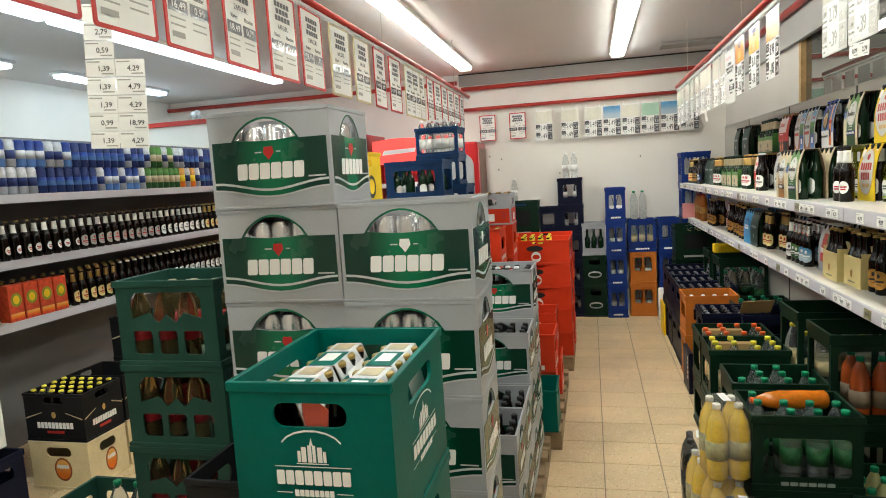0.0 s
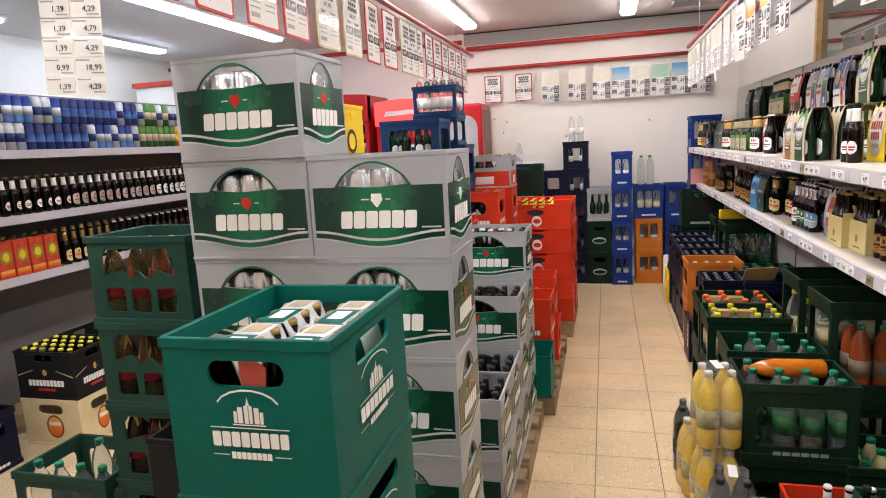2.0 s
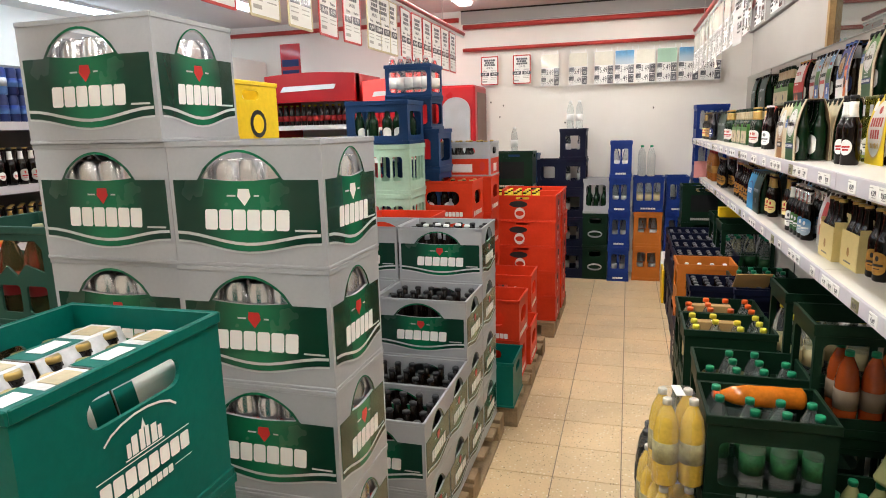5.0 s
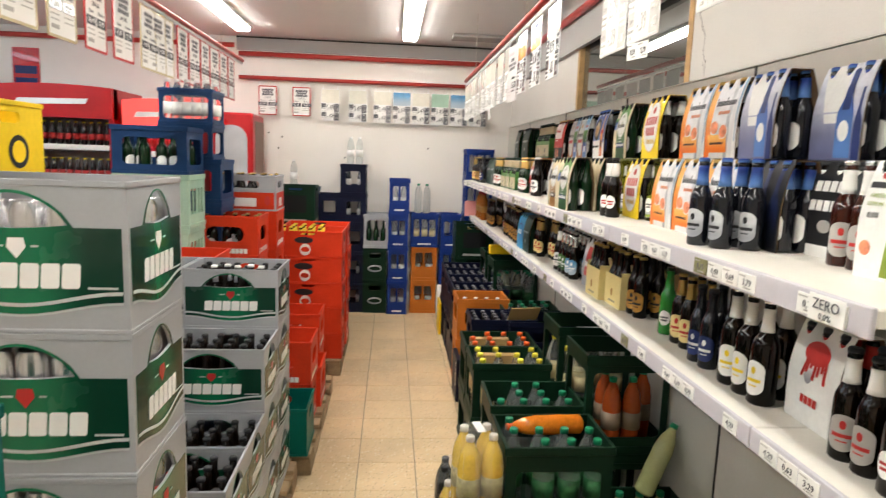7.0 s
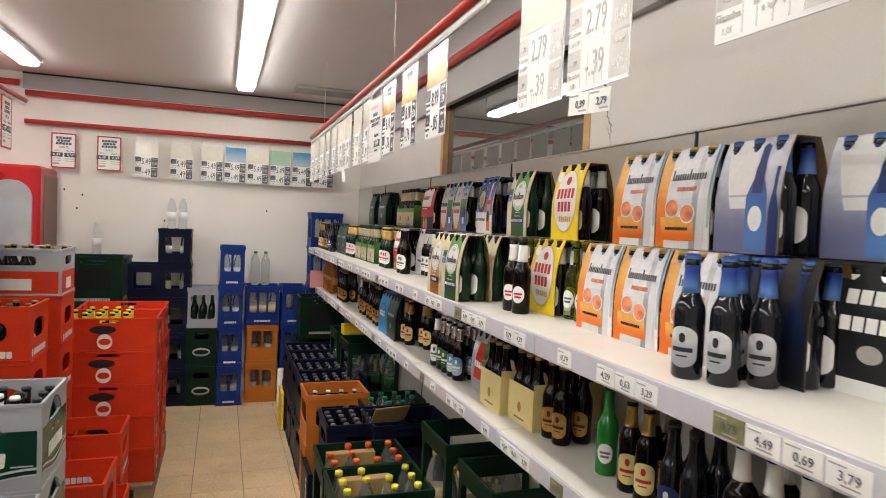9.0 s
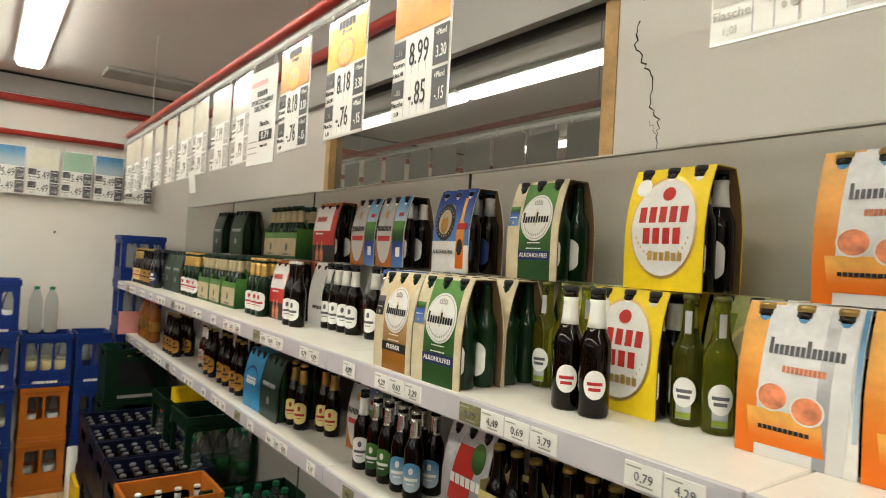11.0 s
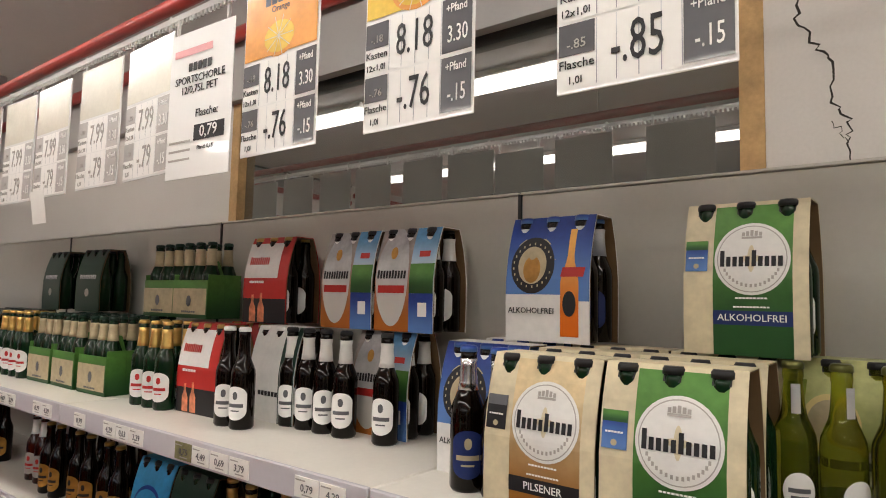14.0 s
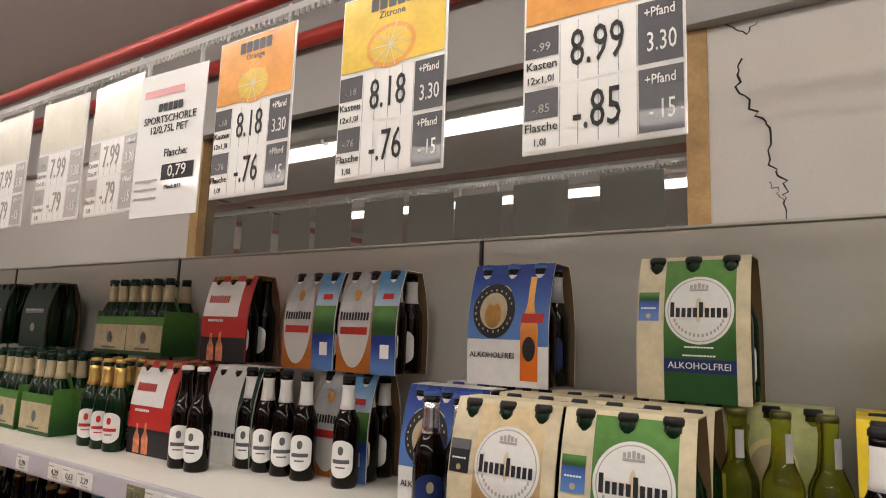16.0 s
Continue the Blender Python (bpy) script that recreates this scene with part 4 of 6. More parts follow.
PACKS = {
    "night": (p_night, "six-pack of black bottles in a black and silver sleeve"),
    "green": (p_green, "six-pack of beer in a green and cream card sleeve"), "pils": (p_pils, "six-pack of beer in a cream and amber card sleeve"), "blue": (p_blue, "six-pack of wheat beer in a blue and white sleeve"),
    "yellow": (p_yellow, "six-pack of beer in a bright yellow sleeve with a white oval"), "grape": (p_grape, "six-pack of grapefruit beer in an orange and silver sleeve"), "lemon": (p_lemon, "six-pack of lemon beer in a white and lime sleeve"),
    "black": (p_black, "six-pack of beer in a black sleeve with bold white letters"), "mohawk": (p_mohawk, "six-pack of cola beer in a white sleeve with red print"), "ice": (p_blueice, "six-pack of dark bottles in a silver-blue sleeve"), "kromb": (p_kromb, "six-pack of beer in a sleeve with a lake picture"),
    "hass": (p_hass, "six-pack of beer in a red and white sleeve"), "cyan": (p_cyan, "six-pack of beer in a bright blue sleeve"), "dark": (p_darkgreen, "six-pack of beer in a dark green sleeve"), "mixed": (p_mixed, "six-pack of mixed beer in a grey and red sleeve"),
    "velt": (p_velt, "six-pack of beer in a white and dark green sleeve"), "lime": (p_lime, "six-pack of lime beer in a pale green sleeve"),
    "basket_green": (lambda detail=True: basket(PGREEN, BEIGE, GREYINK, GREENG, DARKGREEN, BEIGE), "open green six-pack basket with a beige front"),
    "basket_yellow": (lambda detail=True: basket(PALEY, PALEY, AMBER, BROWN, BRASS, None, 0.13), "open pale yellow six-pack basket of brown bottles"),
    "basket_dark": (lambda detail=True: basket(BLACKC, NAVY, WPRINT, M("black_glass", (0.008, 0.009, 0.014), 0.08, bump=0, coat=0.3), BLUEP, BLUEP, 0.10), "open dark six-pack basket of black bottles"),
}


def pack(kind, yl, xf, z, back=False, turn=0.0):
    """A six-pack facing the aisle; yl is the end farther from the entrance, xf its front."""
    f, lab = PACKS[kind]
    plain = back and "basket" not in kind
    placed(kind + ("_plain" if plain else ""), (lambda: f(False)) if plain else f, pose(xf + 0.0605, yl - PW / 2, z + 0.0005, 0, 0, -90 + turn), label=lab, category="six-pack", group="six-packs on the shelves")


def pale_bottle():
    ob = beer_bottle(PALEG, OLIVE, None, None, WPRINT)
    part("foot_label", patch(0.0292, 0.030, 0.026, 0.034, 1.0), GREYP, ob)
    part("foot_stripe", patch(0.0296, 0.020, 0.026, 0.010, 1.0), LIME, ob)
    part("neck_label", patch(0.0168, 0.182, 0.012, 0.040, 1.0), SILVERP, ob)
    return ob


OLIVE = M("olive_cap_metal", (0.16, 0.16, 0.05), 0.3, metal=0.6)
BOTTLES = {
    "ink": (lambda: beer_bottle(M("black_glass", (0.008, 0.009, 0.014), 0.08, bump=0, coat=0.3), BLUEP, GREYP, BLUEP, INK), "black beer bottle with blue neck"),
    "white_label": (lambda: beer_bottle(BROWN, INK, WPRINT, WPRINT, GREYINK), "brown beer bottle with a white label"),
    "gold": (lambda: beer_bottle(GREENG, GOLD, OFFW, GOLD, RED), "green beer bottle with gold neck foil"),
    "white_cap": (lambda: beer_bottle(BROWN, WHITE, WPRINT, None, GREYINK), "brown beer bottle with a white cap"),
    "pale": (pale_bottle, "pale green clear beer bottle"),
    "blue_neck": (lambda: beer_bottle(BROWN, BLUEP, NAVY, SILVER, BEIGE), "brown beer bottle with a silver-blue neck"),
    "red_oval": (lambda: beer_bottle(BROWN, INK, None, WPRINT, WPRINT, bars=RED), "brown beer bottle with a white oval label"),
    "red": (lambda: beer_bottle(M("red_brown_glass", (0.035, 0.006, 0.003), 0.06, bump=0, coat=0.3), SILVER, PALEINK, WPRINT, RED), "red-brown beer bottle with a silver neck"),
    "green": (lambda: beer_bottle(M("bright_green_glass", (0.02, 0.22, 0.03), 0.08, bump=0, coat=0.3), GREENG, None, None, WPRINT), "bright green beer bottle"),
    "green_label": (lambda: beer_bottle(BROWN, SILVER, PGREEN, SILVER, WPRINT), "brown beer bottle with a green label"),
    "blue_label": (lambda: beer_bottle(BROWN, SILVER, SKY, SILVER, WPRINT), "brown beer bottle with a blue label"),
    "yellow_label": (lambda: beer_bottle(BROWN, BRASS, PALEY, BRASS, RED), "brown beer bottle with a yellow label"),
    "dark_label": (lambda: beer_bottle(BROWN, BRASS, AMBER, None, INK), "brown beer bottle with an amber label"),
    "big_white": (lambda: beer_bottle(BROWN, SILVER, WPRINT, WPRINT, YELLOW, 0.265, 0.034), "large brown beer bottle with a white label"),
    "black": (lambda: beer_bottle(M("black_glass", (0.008, 0.009, 0.014), 0.08, bump=0, coat=0.3), INK, NAVY, None, WPRINT), "black beer bottle with white splash print"),
    "red_label": (lambda: beer_bottle(BROWN, INK, PALEINK, WPRINT, RED), "brown beer bottle with a white neck"),
    "amber_soft": (lambda: pet_bottle(M("amber_drink", (0.45, 0.16, 0.03), 0.1, bump=0, trans=0.3), RED, AMBER, 0.26, 0.036, "drink_bottle"), "plastic bottle of amber soft drink"),
}


def bottle(kind, y, x, z, rot=None, face=-62):
    f, lab = BOTTLES[kind]
    placed("b_" + kind, f, pose(x, y, z + 0.0005, 0, 0, face + (rot if rot is not None else random.uniform(-18, 18))), label=lab + " on a shelf", category="bottle", group="bottles on the shelves")


# ---------------------------------------------------------------- upper shelf, beer
SZ, TZ, LZ = 1.44, 1.674, 1.07
rnd = random.Random(5)
# columns of the lower layer: (kind, far end, x of the front, rows behind)
for kind, yl, xf, rows in (("dark", 6.22, 1.02, 2), ("dark", 6.03, 1.02, 2), ("basket_green", 5.52, 1.03, 2), ("basket_green", 5.33, 1.03, 2), ("basket_green", 5.13, 1.03, 2), ("hass", 4.62, 1.065, 2), ("velt", 4.40, 1.13, 1), ("kromb", 4.10, 1.195, 1),
                           ("blue", 3.745, 1.065, 2), ("pils", 3.548, 0.92, 3), ("green", 3.372, 0.918, 3), ("lime", 3.235, 1.215, 1), ("yellow", 3.035, 1.105, 2), ("lime", 2.85, 1.225, 1),
                           ("grape", 2.705, 1.085, 2), ("grape", 2.53, 1.085, 2), ("grape", 2.356, 1.09, 2), ("night", 2.18, 1.12, 1), ("black", 2.035, 1.20, 1), ("lemon", 1.715, 1.10, 2)):
    pack(kind, yl, xf, SZ, False, rnd.uniform(-1.5, 1.5))
    for r in range(1, rows):
        if xf + 0.127 * r + 0.125 < PX:
            pack(kind, yl + rnd.uniform(-0.004, 0.004), xf + 0.127 * r, SZ, True)
for kind, yl, xf in (("dark", 5.92, 1.205), ("dark", 5.60, 1.205), ("basket_green", 5.08, 1.2), ("basket_green", 4.90, 1.2), ("hass", 4.53, 1.195), ("kromb", 4.215, 1.195), ("kromb", 4.035, 1.195), ("blue", 3.665, 1.165), ("green", 3.332, 1.15), ("yellow", 2.975, 1.14), ("grape", 2.625, 1.135),
                     ("grape", 2.45, 1.135), ("ice", 2.268, 1.14), ("ice", 2.093, 1.237), ("lemon", 1.665, 1.115), ("lemon", 1.48, 1.115)):
    pack(kind, yl, xf, TZ, False, rnd.uniform(-3, 3))
for kind, ys, x in (("gold", (4.78, 4.715, 4.655), 1.05), ("gold", (4.79, 4.725, 4.665), 1.115), ("white_cap", (4.365, 4.305), 1.045), ("white_label", (4.255, 4.195, 4.135, 4.07), 1.145), ("white_label", (3.955,), 1.155), ("blue_neck", (3.64, 3.58), 1.01), ("pale", (3.185, 3.127, 3.069), 1.15),
                    ("red_oval", (3.01, 2.945), 1.033), ("pale", (2.832, 2.772), 1.15), ("red", (1.835, 1.775), 1.162), ("ink", (2.145,), 0.985), ("ink", (2.085,), 1.015), ("ink", (2.06, 2.125), 1.082), ("green_label", (1.505, 1.445), 1.17), ("green_label", (1.505, 1.445), 1.24), ("yellow_label", (6.9, 6.83, 6.76), 1.0), ("dark_label", (6.66, 6.59, 6.52, 6.45), 1.0), ("black", (6.36, 6.29), 1.0), ("gold", (5.78, 5.71, 5.64, 5.57), 1.04), ("gold", (5.78, 5.71, 5.64, 5.57), 1.11), ("black", (6.7, 6.6, 6.5, 6.4), 1.08)):
    for y in ys:
        bottle(kind, y, x, SZ)
# ---------------------------------------------------------------- lower shelf
for kind, yl, xf in (("cyan", 4.76, 1.03), ("dark", 4.575, 1.03), ("mixed", 3.46, 1.09), ("basket_yellow", 3.27, 1.05), ("basket_yellow", 3.085, 1.075), ("mohawk", 1.90, 1.115), ("kromb", 4.06, 1.14)):
    pack(kind, yl, xf, LZ, False, rnd.uniform(-2, 2))
    if xf + 0.25 < PX:
        pack(kind, yl, xf + 0.128, LZ, True)
for kind, ys, xs in (("amber_soft", (6.89, 6.79, 6.66, 6.56), (1.06,)), ("dark_label", (6.2, 6.13, 6.06, 5.98), (1.06, 1.13)), ("red", (5.62, 5.55), (1.11, 1.18)), ("dark_label", (5.42, 5.34, 5.2, 5.12), (1.08, 1.15)), ("yellow_label", (4.39, 4.315), (1.09,)), ("yellow_label", (4.26, 4.19), (1.15,)), ("white_label", (3.85,), (1.08,)), ("green_label", (3.78, 3.715), (1.085, 1.15)),
                     ("blue_label", (3.645, 3.58), (1.085, 1.15)), ("dark_label", (2.875, 2.81), (1.12, 1.19)), ("green", (2.585,), (1.125,)), ("yellow_label", (2.48, 2.415), (1.12, 1.185)), ("black", (2.29, 2.225), (1.09, 1.155)), ("big_white", (2.10, 2.028, 1.956), (1.09,)), ("big_white", (2.07, 1.995), (1.165,)), ("red_label", (1.665, 1.60), (1.09, 1.155)), ("red_oval", (1.52, 1.455, 1.39), (1.08, 1.145)), ("dark_label", (4.98, 4.91), (1.07, 1.135)), ("red_label", (1.1, 1.02, 0.94), (1.04,))):
    for x in xs:
        for y in ys:
            bottle(kind, y, x, LZ)


# ---------------------------------------------------------------- crates of other makes
def plastic(name, rgb, **k):
    return M(name, rgb, 0.42, var=0.16, scale=5, bump=0.10, bscale=70, rand=0.08, ior=1.24, **k)


DKG = plastic("dark_green_crate_plastic", (0.005, 0.022, 0.011))
TEAL = plastic("teal_crate_plastic", (0.0008, 0.118, 0.093))
SAGE = plastic("sage_green_crate_plastic", (0.017, 0.062, 0.045))
BLUE = plastic("blue_crate_plastic", (0.012, 0.036, 0.20))
STEELB = plastic("steel_blue_crate_plastic", (0.012, 0.04, 0.115))
NAVYC = plastic("navy_crate_plastic", (0.006, 0.008, 0.024))
ORANGEC = plastic("orange_crate_plastic", (0.52, 0.16, 0.025))
REDC = plastic("red_crate_plastic", (0.62, 0.045, 0.015))
BLACKP = plastic("black_crate_plastic", (0.012, 0.012, 0.013))
CREAMC = plastic("cream_crate_plastic", (0.72, 0.60, 0.36))
YELLOWC = plastic("yellow_crate_plastic", (0.85, 0.58, 0.02))
MINT = plastic("mint_crate_plastic", (0.42, 0.62, 0.48))


def open_crate(mat, w=0.40, d=0.30, h=0.355, badge=None, win=(0.80, 0.52, 0.44), bars=0, root="bottle_crate"):
    """A bottle crate with one large window in each side and a stout rim."""
    fw, fh, fz = win

    def holes(ww):
        if not bars:
            return [rrect(0, h * fz, ww * fw, h * fh, 0.025)]
        p = ww * fw / bars
        return [rrect(-ww * fw / 2 + p * (k + 0.5), h * fz, p - 0.016, h * fh, 0.016) for k in range(bars)]
    ob = part(root, crate_body(w, d, h, holes(w), holes(d), rim=h * 0.10, lip=0.006), mat)
    if badge:
        for m, ww in four_sides(w, d)[:2]:
            part("badge", shape(letter_blocks(6, ww * 0.5, h * 0.05, 0, h * 0.10), m @ pose(0, -0.0065, 0)), badge, ob, "pale block lettering")
    return ob


def zigzag_crate(mat=SAGE, w=0.40, d=0.30, h=0.305):
    """A crate with an upper opening over a zigzag bar and lower slots."""
    def holes(ww):
        a = ww * 0.36
        up = [(-a, h * 0.55), (-a * 0.5, h * 0.62), (-a * 0.25, h * 0.50), (0.0, h * 0.60), (a * 0.25, h * 0.50), (a * 0.5, h * 0.62), (a, h * 0.55), (a, h * 0.78), (a * 0.85, h * 0.86), (-a * 0.85, h * 0.86), (-a, h * 0.78)]
        lo = [rrect(k * a * 0.72, h * 0.27, a * 0.55, h * 0.28, 0.012) for k in (-1, 0, 1)]
        return [up] + lo
    return part("bottle_crate", crate_body(w, d, h, holes(w), holes(d), rim=h * 0.07, lip=0.008), mat)


def handle_crate(mat, w=0.40, d=0.30, h=0.28, prints=(), hole=(0.30, 0.18, 0.76), root="beer_crate", ribs=0):
    """A closed-sided crate with a grip hole near the top of each side."""
    hw, hh, hz = hole

    def holes(ww):
        return [rrect(0, h * hz, ww * hw, h * hh, h * hh * 0.45)]
    ob = part(root, crate_body(w, d, h, holes(w), holes(d), rim=h * 0.06, lip=0.004, ribs=ribs), mat)
    for m, ww in four_sides(w, d)[:2]:
        for k, (name, loops, pm) in enumerate(prints):
            part(name, shape([[(x * ww, z * h) for x, z in lp] for lp in loops], m @ pose(0, -0.0006 - 0.0006 * k, 0)), pm, ob)
    return ob


KINDS = {
    "pet": (lambda: open_crate(DKG, h=0.31, badge=M("dull_pale_print", (0.25, 0.3, 0.27), 0.5)), "dark green plastic crate for large bottles"),
    "petlow": (lambda: open_crate(DKG, 0.36, 0.30, 0.43, None, (0.84, 0.66, 0.50)), "tall dark green plastic bottle crate"),
    "sage": (zigzag_crate, "sage green plastic crate with a zigzag bar"),
    "sagelow": (lambda: open_crate(SAGE, 0.42, 0.32, 0.30, win=(0.8, 0.42, 0.6)), "low sage green plastic bottle crate"),
    "teal": (lambda: handle_crate(TEAL, 0.30, 0.385, 0.295, (("arch_print", [[(0.20 * math.cos(a), 0.60 + 0.115 * math.sin(a)) for a in [radians(q) for q in range(20, 161, 20)]] + [(0.195 * math.cos(a), 0.592 + 0.111 * math.sin(a)) for a in [radians(q) for q in range(160, 19, -20)]]], WPRINT),
        ("tower_print", [rect(-0.09, -0.07, 0.515, 0.585), rect(-0.065, -0.035, 0.515, 0.61), rect(-0.025, 0.0, 0.515, 0.62), rect(0.005, 0.025, 0.515, 0.62), rect(0.035, 0.065, 0.515, 0.61), rect(0.07, 0.09, 0.515, 0.585), [(-0.012, 0.62), (0.012, 0.62), (0, 0.67)], rect(-0.1, 0.1, 0.503, 0.51)], WPRINT), ("rule", [rect(-0.24, 0.24, 0.485, 0.491), rect(-0.24, -0.14, 0.322, 0.327), rect(0.14, 0.24, 0.322, 0.327)], WPRINT),
        ("name", letter_blocks(8, 0.47, 0.09, 0, 0.42), WPRINT), ("word", letter_blocks(8, 0.25, 0.042, 0, 0.325), WPRINT)), (0.46, 0.15, 0.80)), "teal green plastic beer crate with white print"),
    "red": (lambda: handle_crate(REDC, 0.40, 0.30, 0.25, (("name", letter_blocks(10, 0.62, 0.12, 0.03, 0.14), WPRINT), ("shield", [ell(-0.36, 0.14, 0.07, 0.16, 10)], WPRINT)), (0.56, 0.36, 0.55)), "red plastic beer crate with white lettering"),
    "redflat": (lambda: handle_crate(REDC, 0.50, 0.36, 0.192, (("roundel", [ell(-0.04, 0.30, 0.16, 0.46, 16)], WPRINT), ("roundel_core", [ell(-0.04, 0.30, 0.125, 0.20, 16)], REDC), ("ribbon", [ell(-0.06, 0.66, 0.28, 0.26, 12)], INK)), (0.20, 0.10, 0.9)), "low red plastic beer crate with a white roundel"),
    "astra": (lambda: handle_crate(CRATE_GREY, 0.40, 0.30, 0.235, (("red_panel", [rect(-0.47, 0.47, 0.05, 0.52)], REDC), ("name_plate", [rect(-0.18, 0.18, 0.12, 0.36)], WPRINT), ("heart", [ell(-0.36, 0.3, 0.1, 0.28, 10), ell(0.36, 0.3, 0.1, 0.28, 10)], RED)), (0.46, 0.2, 0.74)), "grey plastic beer crate with a red printed panel"),
    "kromb": (lambda: handle_crate(BLACKP, 0.40, 0.30, 0.28, (("name", letter_blocks(10, 0.62, 0.13, 0.0, 0.34), WPRINT), ("red_word", letter_blocks(6, 0.3, 0.06, 0.0, 0.2), RED), ("crest", [ell(0, 0.56, 0.08, 0.14, 10)], GOLD), ("swoosh", [[(-0.48, 0.5), (-0.2, 0.62), (-0.2, 0.6), (-0.48, 0.47)], [(0.48, 0.5), (0.2, 0.62), (0.2, 0.6), (0.48, 0.47)]], BEIGE)), (0.34, 0.14, 0.86)), "black plastic beer crate with pale lettering"),
    "malt": (lambda: handle_crate(CREAMC, 0.40, 0.30, 0.28, (("roundel", [ell(0.05, 0.42, 0.30, 0.50, 18)], M("brown_print", (0.25, 0.06, 0.02), 0.4)), ("roundel_core", [ell(0.05, 0.42, 0.25, 0.42, 18)], ORANGE), ("name", letter_blocks(5, 0.2, 0.08, 0.05, 0.48), WPRINT)), (0.42, 0.2, 0.78)), "cream plastic malt beer crate with an orange roundel"),
    "blue": (lambda: open_crate(BLUE, 0.205, 0.27, 0.355, WPRINT, (0.74, 0.42, 0.58), 2), "blue plastic water crate"),
    "volvic": (lambda: open_crate(BLUE, 0.29, 0.27, 0.35, WPRINT, (0.84, 0.52, 0.58), 3), "bright blue plastic water crate"),
    "orange": (lambda: open_crate(ORANGEC, 0.27, 0.27, 0.355, None, (0.74, 0.42, 0.62), 2), "orange plastic crate"),
    "orangebig": (lambda: open_crate(ORANGEC, 0.37, 0.30, 0.325, None, (0.70, 0.36, 0.60)), "large orange plastic bottle crate"),
    "navy": (lambda: open_crate(NAVYC, 0.26, 0.27, 0.31, None, (0.62, 0.45, 0.55), 1), "navy plastic water crate"),
    "navybig": (lambda: open_crate(NAVYC, 0.42, 0.30, 0.325, WPRINT, (0.6, 0.2, 0.7), 1), "navy plastic water crate with white lettering"),
    "greenbar": (lambda: handle_crate(DKG, 0.25, 0.27, 0.345, (("oval", [ell(0, 0.38, 0.6, 0.22, 16)], GREYP), ("oval_core", [ell(0, 0.38, 0.5, 0.12, 16)], DKG)), (0.5, 0.16, 0.78)), "dark green plastic crate with a grey oval"),
    "greygreen": (lambda: open_crate(CRATE_GREY, 0.25, 0.27, 0.355, None, (0.8, 0.6, 0.52)), "grey plastic crate"),
    "steel": (lambda: open_crate(STEELB, 0.40, 0.30, 0.26, None, (0.72, 0.56, 0.48)), "steel blue plastic bottle crate"),
    "steelsmall": (lambda: open_crate(STEELB, 0.31, 0.26, 0.205, None, (0.84, 0.66, 0.48)), "small steel blue plastic crate"),
    "yellow": (lambda: handle_crate(YELLOWC, 0.34, 0.30, 0.205, (("roundel", [ell(0.1, 0.38, 0.3, 0.42, 16)], BLACKC), ("roundel_core", [ell(0.1, 0.38, 0.2, 0.28, 16)], YELLOWC)), (0.3, 0.14, 0.8)), "yellow plastic crate with a black roundel"),
    "mint": (lambda: open_crate(MINT, 0.40, 0.30, 0.30, None, (0.8, 0.5, 0.5), 4), "pale green plastic bottle crate"),
    "lowgreen": (lambda: handle_crate(TEAL, 0.40, 0.30, 0.25, (), (0.4, 0.2, 0.75)), "green plastic crate"),
    "darkbox": (lambda: handle_crate(DKG, 0.38, 0.28, 0.34, (("name", letter_blocks(14, 0.6, 0.06, 0, 0.1), PALEINK), ("window_print", [rect(-0.3, 0.3, 0.3, 0.75)], BLACKP)), (0.4, 0.12, 0.9)), "dark green plastic beer crate with small lettering"),
    "black": (lambda: handle_crate(BLACKP, 0.38, 0.30, 0.29, (("name", letter_blocks(5, 0.5, 0.12, 0.1, 0.2), WPRINT), ("green_glow", [ell(0.1, 0.5, 0.4, 0.3, 16)], PRINT_GREEN)), (0.4, 0.2, 0.75)), "black plastic beer crate with a green print"),
}
HEIGHT = {"pet": 0.3115, "petlow": 0.4315, "sage": 0.3065, "sagelow": 0.3015, "teal": 0.2965, "red": 0.2515, "redflat": 0.1935, "astra": 0.2365, "kromb": 0.2815, "malt": 0.2815, "blue": 0.3565, "volvic": 0.3515, "orange": 0.3565, "orangebig": 0.3265, "navy": 0.3115, "navybig": 0.3265, "greenbar": 0.3465,
          "greygreen": 0.3565, "steel": 0.2615, "steelsmall": 0.2065, "yellow": 0.2065, "mint": 0.3015, "lowgreen": 0.2515, "darkbox": 0.3415, "black": 0.2915}


def crate(kind, x, y, z, rot=0.0):
    """A crate with its front's middle at (x, y); gives the height of its top."""
    f, lab = KINDS[kind]
    placed("crate_" + kind, f, pose(x, y, z, 0, 0, rot), label=lab + (" on a stack" if z > 0.2 else " on the floor"), category="crate", group="stacked drinks crates")
    return z + HEIGHT[kind]


def stack(kinds, x, y, z=0.0, rot=0.0):
    rr = random.Random(int(100 * (x + 7 * y)))
    for k in kinds:
        z = crate(k, x + rr.uniform(-0.004, 0.004), y + rr.uniform(-0.004, 0.004), z, rot + rr.uniform(-0.8, 0.8))
    return z


